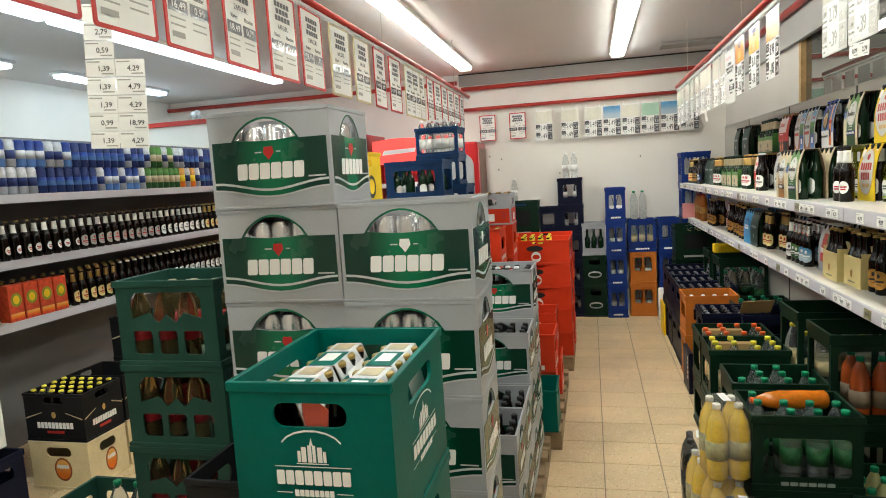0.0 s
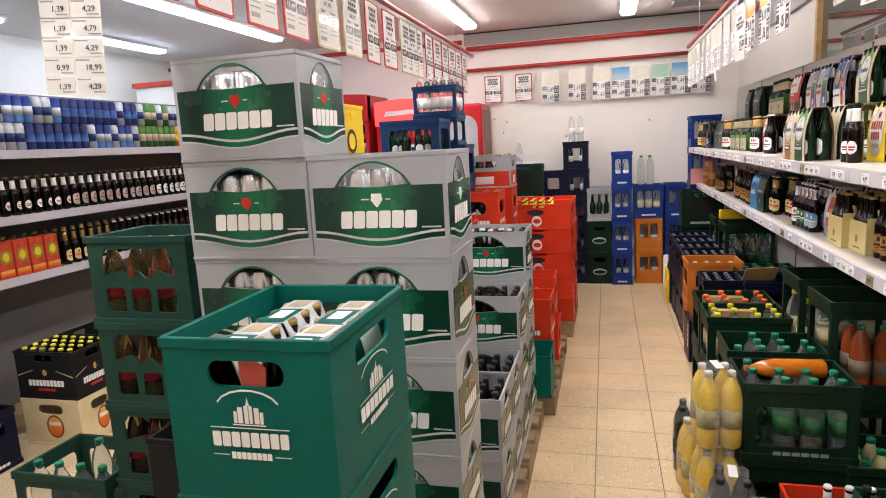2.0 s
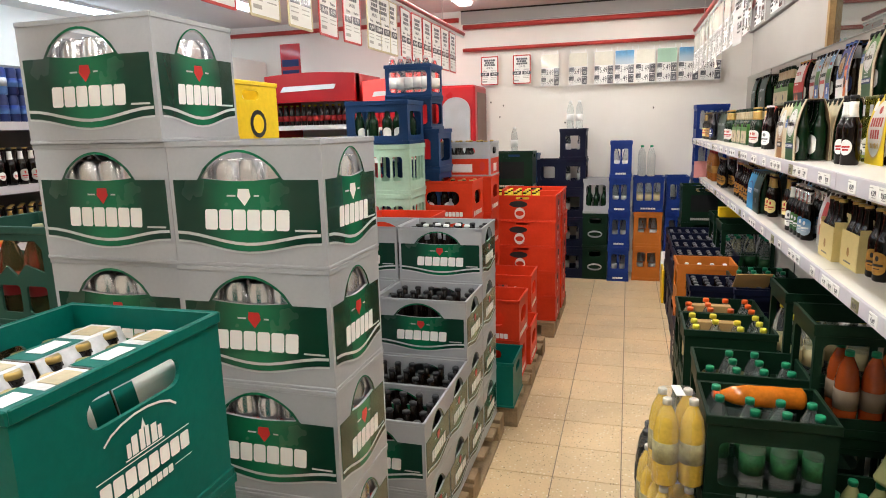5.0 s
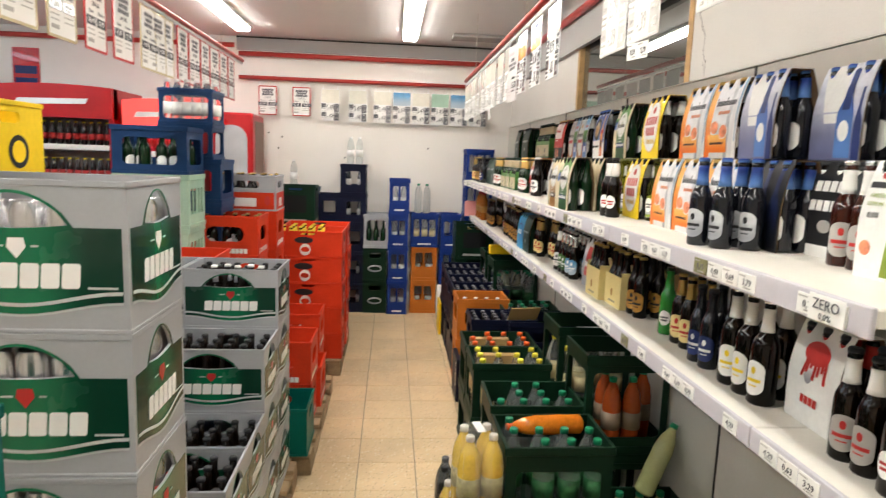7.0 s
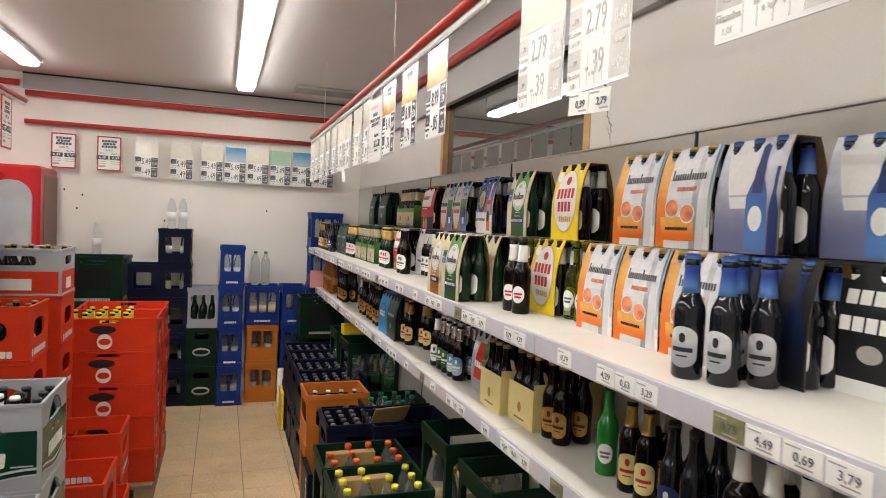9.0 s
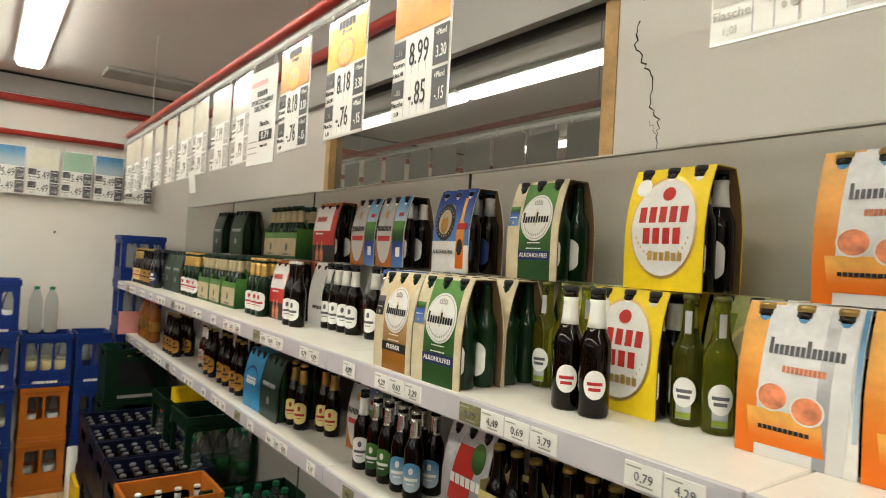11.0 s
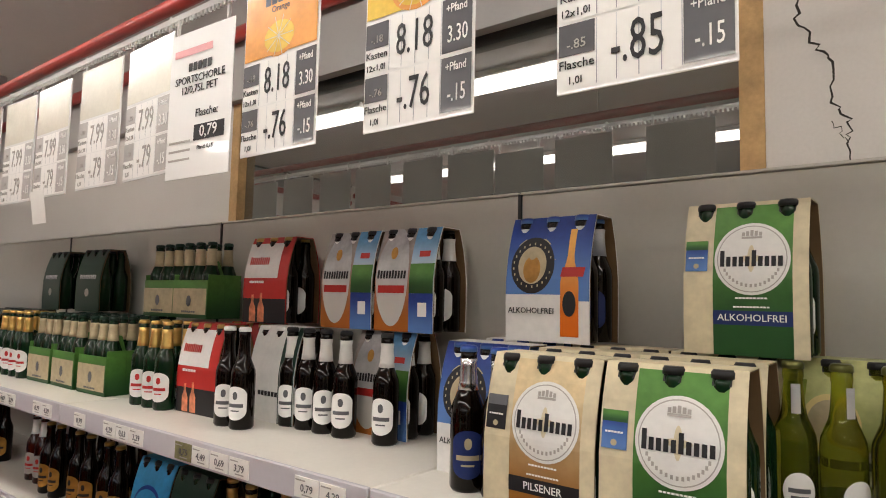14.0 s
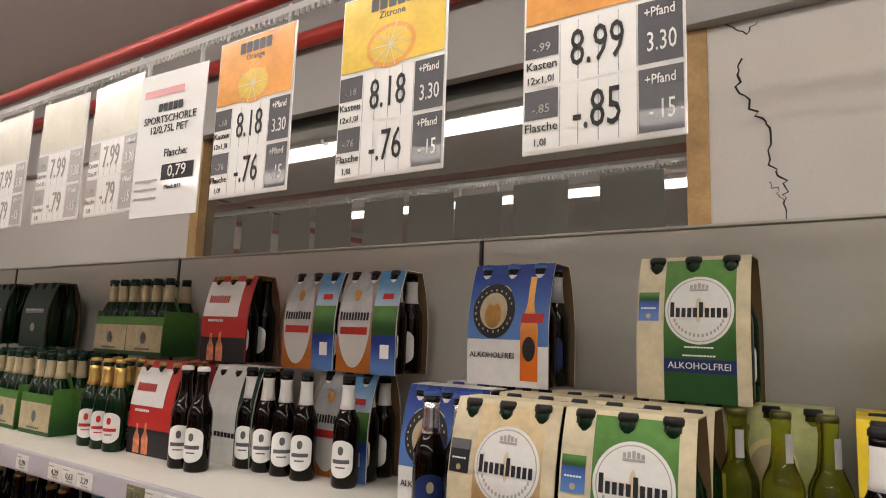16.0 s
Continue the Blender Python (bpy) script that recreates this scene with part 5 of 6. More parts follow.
GCAP = col("green_cap", (0.01, 0.22, 0.10), 0.4)
YCAP = col("yellow_cap", (0.75, 0.65, 0.05), 0.4)
OCAP = col("orange_cap", (0.80, 0.12, 0.02), 0.4)
ORANGEADE = M("orange_drink", (0.60, 0.17, 0.012), 0.12, bump=0, coat=0.2, var=0.3, scale=20)
LEMONADE = M("yellow_drink", (0.66, 0.45, 0.06), 0.06, bump=0, coat=0.6, var=0.25, scale=18)
PETS = {
    "clear": (lambda: pet_bottle(CLEAR, GCAP, M("green_label", (0.02, 0.10, 0.035), 0.4, var=0.5, scale=40)), "clear plastic bottle with a green cap"),
    "clear_plain": (lambda: pet_bottle(CLEAR, GCAP, None), "clear plastic bottle with a green cap"),
    "orangeade": (lambda: pet_bottle(ORANGEADE, OCAP, None), "plastic bottle of orange drink"),
    "lemon": (lambda: pet_bottle(M("cloudy_lemon_drink", (0.50, 0.50, 0.24), 0.1, bump=0, coat=0.3), GCAP, None), "plastic bottle of cloudy lemon drink"),
    "orangered": (lambda: pet_bottle(M("blood_orange_drink", (0.30, 0.055, 0.012), 0.08, bump=0, coat=0.3), GCAP, M("dull_label", (0.20, 0.15, 0.10), 0.5)), "plastic bottle of blood orange drink"),
    "yellowcap": (lambda: pet_bottle(CLEAR, YCAP, M("cream_label", (0.65, 0.55, 0.3), 0.5)), "clear plastic bottle with a yellow cap"),
    "redcap": (lambda: pet_bottle(CLEAR, OCAP, M("cream_label", (0.65, 0.55, 0.3), 0.5)), "clear plastic bottle with an orange cap"),
    "water": (lambda: pet_bottle(CLEAR, WHITE, WPRINT, 0.28, 0.036), "clear water bottle with a white label"),
    "brown": (lambda: beer_bottle(BROWN, BRASS, WPRINT, None), "brown beer bottle in a crate"),
    "greenb": (lambda: beer_bottle(GREENG, INK, WPRINT, None, None, 0.26, 0.033), "green glass bottle in a crate"),
    "glass": (lambda: pet_bottle(M("honey_glass", (0.42, 0.30, 0.14), 0.03, bump=0, trans=0.9, ior=1.25), M("pale_cap", (0.5, 0.45, 0.3), 0.4), M("red_label", (0.30, 0.015, 0.025), 0.4), 0.26, 0.036), "clear glass bottle with a red label"),
    "ycap": (lambda: beer_bottle(BROWN, YCAP, AMBER, YCAP), "brown bottle with a yellow cap"),
    "wcap": (lambda: beer_bottle(BROWN, WHITE, WPRINT, GREYP), "brown bottle with a white cap"),
}


def fill(kind, x, y, z, w, d, nx, ny, skip=0.0, seed=1, inset=0.05, rot=0.0, depth=0.0115):
    f, lab = PETS[kind]
    filled(x, y, z, w, d, f, "pet_" + kind, nx, ny, inset, rot, skip, seed, depth, label=lab, category="bottle", group="bottles in crates")


# ---------------------------------------------------------------- grey and green beer stacks
pallet(-1.5, -0.31, 1.72, 2.28)
for k in range(5):
    becks(BX, BY, BZ + H * k, 0.4 * (k % 2), "cans", WPRINT if k == 4 else RED, k)
for k in range(6):
    becks(BX - 0.405, BY + 0.012 - 0.006 * (k % 3), BZ + H * k, -0.5 * (k % 3), "cans", RED, 10 + k)
for k in range(4):
    becks(BX - 0.405, BY + 0.325, BZ + H * k, 0, "none")
YELLOW_AT = (BX - 0.44, BY + 0.33, BZ + H * 4)
pallet(-1.5, -0.28, 2.30, 3.55)
pallet(-1.5, -0.22, 3.62, 4.82)
LOW = 0.2575


def becks_low(x, y, z, rot=0, bottles=False, seed=0):
    placed("becks_low", lambda: becks_crate(0.2565), pose(x, y, z, 0, 0, rot), label="grey plastic beer crate with green printed film panels", category="beer crate", group="grey and green beer crates")
    if bottles:
        bottle_bed(x, y, z, 0.40, 0.30, 6, 4, BROWN, INK, 0.232)


becks_low(*YELLOW_AT)
crate("yellow", YELLOW_AT[0], YELLOW_AT[1], YELLOW_AT[2] + LOW)
for x in (-0.515, -0.925):
    for y, n in ((2.33, 2), (2.62, 2), (2.92, 3), (3.225, 4)):
        y += 0.005
        for k in range(n):
            becks_low(x, y, 0.118 + LOW * k, 0, k == n - 1 and x > -0.6, int(10 * y))
# empties lying on the highest one
for k in range(5):
    placed("pet_wcap", PETS["wcap"][0], pose(-0.60 + 0.05 * k, 3.30 + 0.03 * (k % 2), 0.118 + LOW * 3 + 0.03), label="brown bottle with a white cap in a crate", category="bottle", group="bottles in crates")

# red crates behind
z = stack(["lowgreen"], -0.44, 3.60, 0.118)
stack(["red", "red"], -0.46, 3.93, 0.118)
stack(["red"], -0.44, 4.25, 0.118)
stack(["red"] * 2, -0.48, 4.55, 0.118)
stack(["red"] * 4, -0.90, 3.70, 0.118)
z = stack(["redflat"] * 2 + ["red"] * 3, -0.84, 4.42, 0.118)
fill("brown", -0.84, 4.42, z - 0.25, 0.40, 0.30, 5, 3, 0.15, 4, 0.045)
z = stack(["redflat"] * 2 + ["red"] * 3 + ["astra"], -0.80, 4.79, 0.118)
fill("brown", -0.80, 4.80, z - 0.236, 0.40, 0.30, 5, 3, 0.15, 5, 0.045)
pallet(-1.3, -0.19, 5.13, 6.1)
z = stack(["redflat"] * 5, -0.44, 5.18, 0.118)
fill("ycap", -0.50, 5.18, z - 0.215, 0.36, 0.30, 5, 3, 0.2, 6, 0.04)
stack(["redflat"] * 5, -0.43, 5.56, 0.118)
z = stack(["darkbox"] * 3 + ["darkbox"], -0.70, 6.2, -0.0)
# blue crates with glass bottles on the left of the red ones
z = stack(["mint"] * 5, -1.16, 4.12, 0.0)
crate("steel", -1.16, 4.12, z)
fill("greenb", -1.16, 4.12, z - 0.02, 0.40, 0.30, 4, 2, 0.2, 7, 0.06)
z3 = stack(["orange"] * 3 + ["steel"] * 2 + ["steelsmall"], -1.07, 4.46, 0.0)
crate("steelsmall", -1.07, 4.46, z3)
fill("water", -1.07, 4.46, z3 - 0.03, 0.31, 0.26, 5, 2, 0.0, 8, 0.04)

# ---------------------------------------------------------------- stacks along the back wall
z = stack(["navy"] * 5, -0.23, 7.12)
for dx in (-0.04, 0.05):
    placed("pet_water", PETS["water"][0], pose(-0.23 + dx, 7.22, z), label="clear water bottle standing on a crate", category="bottle", group="bottles on crates")
for k in range(5):
    fill("water", -0.23, 7.12, 0.3115 * k, 0.26, 0.27, 2, 1, 0.1, 20 + k, 0.06)
z = stack(["greenbar", "greenbar", "greygreen"], 0.01, 7.10)
fill("greenb", 0.01, 7.10, 0.693, 0.25, 0.27, 3, 2, 0.0, 30, 0.05)
z = stack(["blue"] * 4, 0.245, 7.05)
for k in range(4):
    fill("water", 0.245, 7.05, 0.3565 * k, 0.205, 0.27, 2, 1, 0.0, 40 + k, 0.055)
z = stack(["orange", "orange", "volvic"], 0.52, 7.12)
fill("yellowcap", 0.52, 7.12, 0.713, 0.29, 0.27, 3, 2, 0.0, 50, 0.055)
fill("water", 0.52, 7.12, 0.3565, 0.27, 0.27, 2, 1, 0.0, 51, 0.07)
fill("water", 0.52, 7.12, 0.0, 0.27, 0.27, 2, 1, 0.3, 52, 0.07)
for dx in (-0.05, 0.04):
    placed("pet_clear_plain", PETS["clear_plain"][0], pose(0.50 + dx, 7.25, z), label="clear plastic bottle standing on a crate", category="bottle", group="bottles on crates")
stack(["blue"] * 3, 0.795, 7.10)
for k in range(3):
    fill("clear_plain", 0.795, 7.10, 0.3565 * k, 0.205, 0.27, 2, 1, 0.0, 60 + k, 0.055)
z = stack(["volvic"] * 5, 1.09, 7.18)
for k in range(3, 5):
    fill("clear_plain", 1.09, 7.18, 0.3515 * k, 0.29, 0.27, 3, 1, 0.0, 70 + k, 0.06)
z = stack(["steel"] * 5, -0.80, 7.1)
placed("pet_water", PETS["water"][0], pose(-0.85, 7.2, z), label="clear water bottle standing on a crate", category="bottle", group="bottles on crates")
stack(["navy"] * 4, -0.49, 7.12)

# ---------------------------------------------------------------- crates along the shelving
for y, kind, sd in ((2.64, "clear", 1), (3.03, "clear_plain", 2), (3.58, "yellowcap", 3), (3.89, "redcap", 4)):
    stack(["pet", "pet"], 0.80, y)
    fill(kind, 0.80, y, 0.3115, 0.40, 0.30, 4, 3, 0.2, sd, 0.052)
    if sd > 2:
        for dx in (-0.1, 0.02):
            tagged(part("cardboard_box", cube(dx - 0.055, dx + 0.055, 0, 0.05, 0, 0.28, 0.003), KRAFTPALE, m=pose(0.80, y + 0.2, 0.324)), "open tan cardboard carton standing in a crate", "carton", "cartons in crates")
placed("pet_orangeade", PETS["orangeade"][0], pose(0.95, 2.90, 0.60, 0, -90, 4), label="bottle of orange drink lying across a full crate", category="bottle")
stack(["pet", "navybig"], 0.90, 4.40, 0.0)
bottle_bed(0.90, 4.40, 0.385, 0.42, 0.30, 6, 4, BROWN, GREYINK, 0.24)
tagged(part("cardboard_flap", cube(-0.1, 0.1, -0.003, 0.003, 0, 0.12), KRAFTPALE, m=pose(1.02, 4.44, 0.628, 35, 0, 10)), "torn tan cardboard flap lying on a crate", "cardboard")
stack(["orangebig", "orangebig"], 0.845, 4.93)
fill("wcap", 0.86, 4.93, 0.37, 0.37, 0.30, 4, 2, 0.1, 12, 0.06)
slim = tagged(part("slim_crate", cube(0.63, 0.66, 4.62, 4.90, 0.0, 0.30, 0.004), NAVYC), "slim navy plastic crate standing on end", "crate")
part("lettering", shape([rect(0.10 + 0.035 * k, 0.125 + 0.035 * k, 0.008, 0.045) for k in range(5)], pose(0.63, 4.645, 0.0, 0, -90, -90)), WPRINT, slim, "white block lettering")
for y, n in ((5.27, 2), (5.60, 2), (5.93, 2), (6.26, 2)):
    stack(["navybig"] * n, 0.88, y)
    if n == 2:
        bottle_bed(0.88, y, 0.385, 0.42, 0.30, 6, 4, BROWN, GREYINK, 0.24)
z = stack(["darkbox"] * 3, 0.99, 6.64, 0)
fill("brown", 0.99, 6.64, z - 0.3, 0.38, 0.28, 4, 2, 0.0, 77, 0.06)
# under the lower shelf
for y, kind, ks, sd in ((2.62, "lemon", ["pet"], 81), (2.98, "orangered", ["petlow", "petlow"], 82), (3.42, "yellowcap", ["petlow", "petlow"], 83), (4.75, "clear", ["pet", "pet"], 85), (5.4, "clear", ["petlow", "petlow"], 86), (5.85, "redcap", ["petlow", "petlow"], 87)):
    z = stack(ks, 1.165, y)
    fill(kind, 1.165, y, z - HEIGHT[ks[-1]], 0.36, 0.30, 4, 3, 0.75 if kind == "orangered" else 0.2, sd, 0.05)
stack(["pet", "navybig"], 1.14, 4.35)
z = stack(["sagelow"], 1.14, 2.18, 0.0)
fill("greenb", 1.12, 2.18, 0.06, 0.42, 0.32, 5, 4, 0.25, 90, 0.05)
# a lime bottle leaning among the crates
placed("leaning", lambda: pet_bottle(M("lime_drink", (0.60, 0.62, 0.30), 0.1, bump=0, trans=0.4), GCAP, None), pose(1.20, 2.83, 0.335, 0, 28, 20), label="pale lime drink bottle leaning on crates", category="bottle")
# red crate with open bottles in front
crate("red", 0.90, 2.22, 0.03)
tagged(part("floor_slab", cube(0.69, 1.12, 2.18, 2.54, 0, 0.03, 0.004), PALLETWOOD), "thin worn board under a red crate", "board")
fill("wcap", 0.92, 2.24, 0.06, 0.2, 0.28, 3, 3, 0.1, 91, 0.03)


# ---------------------------------------------------------------- shrink-wrapped bottles
def wrapped(mat, cap, lab, h=0.33):
    """Four bottles shrink-wrapped in clear film, with creases and a carrying strap."""
    ob = part("shrink_wrapped_pack", crate_film(h), FILM)
    ob.visible_shadow = False
    src = None
    for dx in (-0.044, 0.044):
        for dy in (-0.044, 0.044):
            if src is None:
                src = b = pet_bottle(mat, cap, lab, h - 0.01, 0.044, "bottle")
                b.matrix_basis = pose(dx, dy, 0.002)
            else:
                b = copy_thing(src, pose(dx, dy, 0.002))
            b.parent = ob
    part("strap", cube(-0.016, 0.016, -0.045, 0.045, h + 0.001, h + 0.004, 0.001), WHITE, ob)
    return ob


def crate_film(h):
    bm = bmesh.new()
    rings = []
    rr = random.Random(3)
    for z, s in ((0, 0.080), (0.02, 0.089), (h * 0.4, 0.089), (h * 0.62, 0.090), (h * 0.8, 0.080), (h * 0.93, 0.062), (h, 0.055)):
        ring = []
        for k in range(24):
            a = 2 * math.pi * k / 24
            sq = 1.0 / max(abs(math.cos(a)), abs(math.sin(a))) ** 0.55
            q = s * sq * (1 + rr.uniform(-0.028, 0.028))
            ring.append(bm.verts.new((q * math.cos(a), q * math.sin(a), z)))
        rings.append(ring)
    for a, b in zip(rings, rings[1:]):
        for k in range(24):
            bm.faces.new((a[k], a[(k + 1) % 24], b[(k + 1) % 24], b[k]))
    bm.faces.new(rings[-1])
    return bm


WCAP = col("milky_cap", (0.62, 0.60, 0.52), 0.4)
BLACKD = M("black_drink", (0.012, 0.009, 0.008), 0.06, bump=0.0, coat=0.6)
WT = dict(category="bottles", group="shrink-wrapped bottle packs")
for x, y, z in ((0.505, 2.72, 0.0), (0.505, 2.72, 0.335), (0.475, 2.93, 0.0)):
    placed("wrap_yellow", lambda: wrapped(LEMONADE, WCAP, M("olive_label", (0.34, 0.31, 0.16), 0.4, var=0.4, scale=30)), pose(x, y, z, 0, 0, 8), label="shrink-wrapped bottles of yellow lemonade", **WT)
for x, y, z in ((0.53, 2.49, 0.0), (0.60, 2.27, 0.0), (0.47, 3.13, 0.0)):
    placed("wrap_black", lambda: wrapped(BLACKD, INK, INK), pose(x, y, z, 0, 0, -6), label="shrink-wrapped bottles of dark cola", **WT)
# white roll and yellow strip by the navy crates
tagged(part("paper_roll", lathe([(0.03, 0), (0.032, 0.01), (0.032, 0.34), (0.02, 0.345)], 16), WHITE, m=pose(0.685, 6.95, 0)), "white paper roll standing on the floor", "roll")
tagged(part("yellow_board", cube(0.635, 0.655, 6.28, 6.56, 0, 0.30, 0.003), YELLOWC), "narrow yellow board leaning by crates", "board")
tagged(part("yellow_box", cube(1.0, 1.22, 5.72, 5.80, 0.865, 0.94, 0.004), YELLOWC), "small yellow cardboard box on a crate", "box")
tagged(part("pink_card", cube(0.93, 1.1, 7.07, 7.08, 1.06, 1.22, 0.002), M("pink_card", (0.75, 0.32, 0.30), 0.6)), "pink cardboard sheet beside the shelf", "card")

# ---------------------------------------------------------------- entrance stacks
def teal_pack():
    ob = sixpack(GREYP, [("main_print", band(-PW / 2, PW / 2, 0, 0.2), TEAL), ("white_flap", band(-0.05, 0.05, 0.15, 0.205, 0.002), WPRINT), ("amber_side", band(0.02, PW / 2, 0.05, 0.15, 0.002), AMBER)], BROWN, BRASS, WPRINT)
    part("top_print", cube(-PW / 2, 0.01, -0.027, 0.027, 0.2322, 0.2328), TEAL, ob)
    part("top_label", cube(-0.06, -0.005, -0.016, 0.016, 0.2332, 0.2338), WPRINT, ob)
    part("top_picture", cube(0.03, 0.075, -0.02, 0.02, 0.2322, 0.2328), BEIGE, ob)
    return ob


tagged(part("pallet_board", cube(-0.66, -0.32, 0.95, 1.37, 0, 0.12, 0.004), PALLETWOOD), "wooden riser under teal crates", "pallet")
z = stack(["teal"] * 4, -0.49, 0.97, 0.1205)
for i in range(2):
    for j in (0, 1):
        placed("crate_pack", lambda: teal_pack(),
               pose(-0.553 + 0.126 * j, 1.068 + 0.178 * i, z - 0.262, 0, 0, 90 + 2 * (i - j)), label="teal and white six-pack standing in a crate", category="six-pack", group="six-packs in the crate")
tagged(part("neck_tag", plate([(-0.02, 0), (0.02, 0), (0.026, 0.06), (-0.01, 0.085), (-0.024, 0.07)], (), 0.002), M("red_stripe_card", (0.60, 0.10, 0.06), 0.5), m=pose(-0.485, 0.982, z - 0.115)), "red and white bottle tag inside a crate", "tag")
stack(["black"] * 3, -0.91, 1.42, 0.0)
crate("black", -1.12, 1.06, 0.0)
z = stack(["sage"] * 4, -1.475, 1.90, 0.12)
for k in range(4):
    fill("glass", -1.475, 1.90, 0.12 + 0.3065 * k, 0.40, 0.30, 4, 2, 0.0, 95 + k, 0.055)
tagged(part("pallet_board", cube(-1.7, -1.25, 1.88, 2.24, 0, 0.12, 0.004), PALLETWOOD), "wooden riser under green crates", "pallet")
z = crate("sagelow", -1.92, 1.86, 0.15)
tagged(part("pallet_board", cube(-2.14, -1.705, 1.84, 2.2, 0, 0.15, 0.004), PALLETWOOD), "wooden riser under green crates", "pallet")
fill("clear_plain", -1.92, 1.86, 0.15, 0.42, 0.32, 4, 2, 0.2, 99, 0.06)
stack(["sagelow"] * 2, -1.92, 2.5, 0.0)
z = stack(["malt", "kromb"], -3.02, 2.85, 0.0)
bottle_bed(-3.02, 2.85, z - 0.25, 0.40, 0.30, 6, 4, BROWN, YCAP, 0.25)
z = stack(["malt", "kromb"], -3.03, 3.18, 0.0)
z = stack(["kromb", "kromb", "kromb"], -3.0, 3.55, -0.0)
bottle_bed(-3.0, 3.55, z - 0.25, 0.40, 0.30, 6, 4, BROWN, GREYINK, 0.25)
stack(["darkbox"] * 2, -2.55, 3.9, 0.0)
stack(["lowgreen"] * 3, -2.55, 4.3, 0.0)
stack(["navybig"], -3.25, 2.35, 0.0)
tagged(part("cardboard_box", cube(-3.44, -3.08, 2.36, 2.6, 0.3625, 0.62, 0.005), WHITE), "white cardboard box on a navy crate", "box")


# ---------------------------------------------------------------- upper walls: band, rail, cracks
SOFFIT = M("grey_soffit_paint", (0.40, 0.385, 0.37), 0.8, var=0.05, scale=1.5, bump=0.05)
structure("wall_band", cube(XR - 0.035, XR - 0.001, Y0, Y1 - 0.001, 2.43, CZ - 0.001), SOFFIT, "grey painted beam along the upper wall", "beam")
hbar("wall_rail", (XR - 0.065, 1.0, 2.65), (XR - 0.065, Y1 - 0.09, 2.65), 0.025, RAILRED, "red enamelled tube rail along the upper side wall", "rail")
structure("wall_band_back", cube(-1.48, XR - 0.04, Y1 - 0.02, Y1 - 0.001, 2.70, CZ - 0.001), SOFFIT, "grey painted band above the back wall rail", "beam")
CRACK = M("crack_dark", (0.03, 0.025, 0.02), 0.95)


def crack(pts, w=0.004, seed=1):
    """A jagged crack through (y, z) points on the side wall."""
    rr = random.Random(seed)
    fine = []
    for (y0, z0), (y1, z1) in zip(pts, pts[1:]):
        for k in range(5):
            f = k / 5
            fine.append((y0 + (y1 - y0) * f + rr.uniform(-0.006, 0.006), z0 + (z1 - z0) * f + rr.uniform(-0.004, 0.004)))
    fine.append(pts[-1])
    bm = bmesh.new()
    prev = None
    for k, (y, z) in enumerate(fine):
        (ya, za), (yb, zb) = fine[max(0, k - 1)], fine[min(len(fine) - 1, k + 1)]
        d = max(1e-6, math.hypot(yb - ya, zb - za))
        ww = w * (0.5 + 0.5 * rr.random()) * (1 - 0.5 * k / len(fine))
        ny, nz = (zb - za) / d * ww / 2, -(yb - ya) / d * ww / 2
        row = (bm.verts.new((XR - 0.0015, y - ny, z - nz)), bm.verts.new((XR - 0.0015, y + ny, z + nz)))
        if prev:
            bm.faces.new((prev[0], prev[1], row[1], row[0]))
        prev = row
    structure("wall_crack", bm, CRACK, "dark jagged crack in the wall plaster", "crack")


crack([(3.205, 2.345), (3.211, 2.29), (3.18, 2.229), (3.158, 2.195), (3.154, 2.115), (3.13, 2.082), (3.135, 2.05), (3.131, 1.99)], 0.006, 1)
crack([(3.225, 2.425), (3.19, 2.40), (3.17, 2.42)], 0.005, 2)
crack([(3.162, 2.083), (3.142, 2.06), (3.134, 2.04)], 0.0025, 3)
crack([(2.05, 2.24), (1.98, 2.20), (1.92, 2.23), (1.85, 2.17)], 0.004, 4)
crack([(1.72, 2.19), (1.63, 2.26)], 0.005, 5)

# scuffs on the back wall
for x, z in ((-1.02, 1.82), (-1.06, 1.70), (-1.16, 1.86), (-0.35, 1.62), (0.55, 1.75)):
    structure("wall_mark", shape([ell(x, z, 0.014, 0.022, 9)], pose(0, Y1 - 0.0005, 0)), CRACK, "small dark scuff on the back wall", "mark")
for y, z, x, s, s2 in ((1.50, 1.393, 0.8925, "ZERO", "0,0%"), (1.42, 1.023, 0.9725, "LIME", "")):
    card = tagged(part("shelf_card", cube(-0.045, 0.045, 0, 0.001, 0, 0.046), PAPER, m=pose(x, y, z, 0, 0, -90)), "white shelf card with bold letters", "shelf card")
    text(s, 0.026, GREYINK, card, 0, 0.029 if s2 else 0.022)
    if s2:
        text(s2, 0.016, INK, card, 0, 0.009)
structure("ceiling_joint", cube(-1.48, XR - 0.04, Y1 - 0.028, Y1 - 0.0205, CZ - 0.016, CZ - 0.0015), CRACK, "dark open joint between ceiling and back wall", "trim")
# ceiling hatch and wires
tagged(part("ceiling_hatch", cube(0.72, 1.28, 6.75, 7.0, CZ - 0.03, CZ - 0.001, 0.004), SOFFIT), "grey ceiling air vent panel", "vent")
for x, y in ((0.84, 5.9), (0.84, 3.9), (0.84, 2.1), (-1.15, 5.6), (-1.15, 3.6), (-1.15, 1.7)):
    z = 2.38 if x > 0 else 2.425
    hbar("hanger_wire", (x, y, z), (x, y, CZ), 0.0025, METAL_GREY, "thin steel wire holding a sign rail", "wire", 6)

# ---------------------------------------------------------------- sign rails
TRACK = M("milky_track_plastic", (0.90, 0.90, 0.88), 0.45, var=0.05, trans=0.75, ior=1.3)


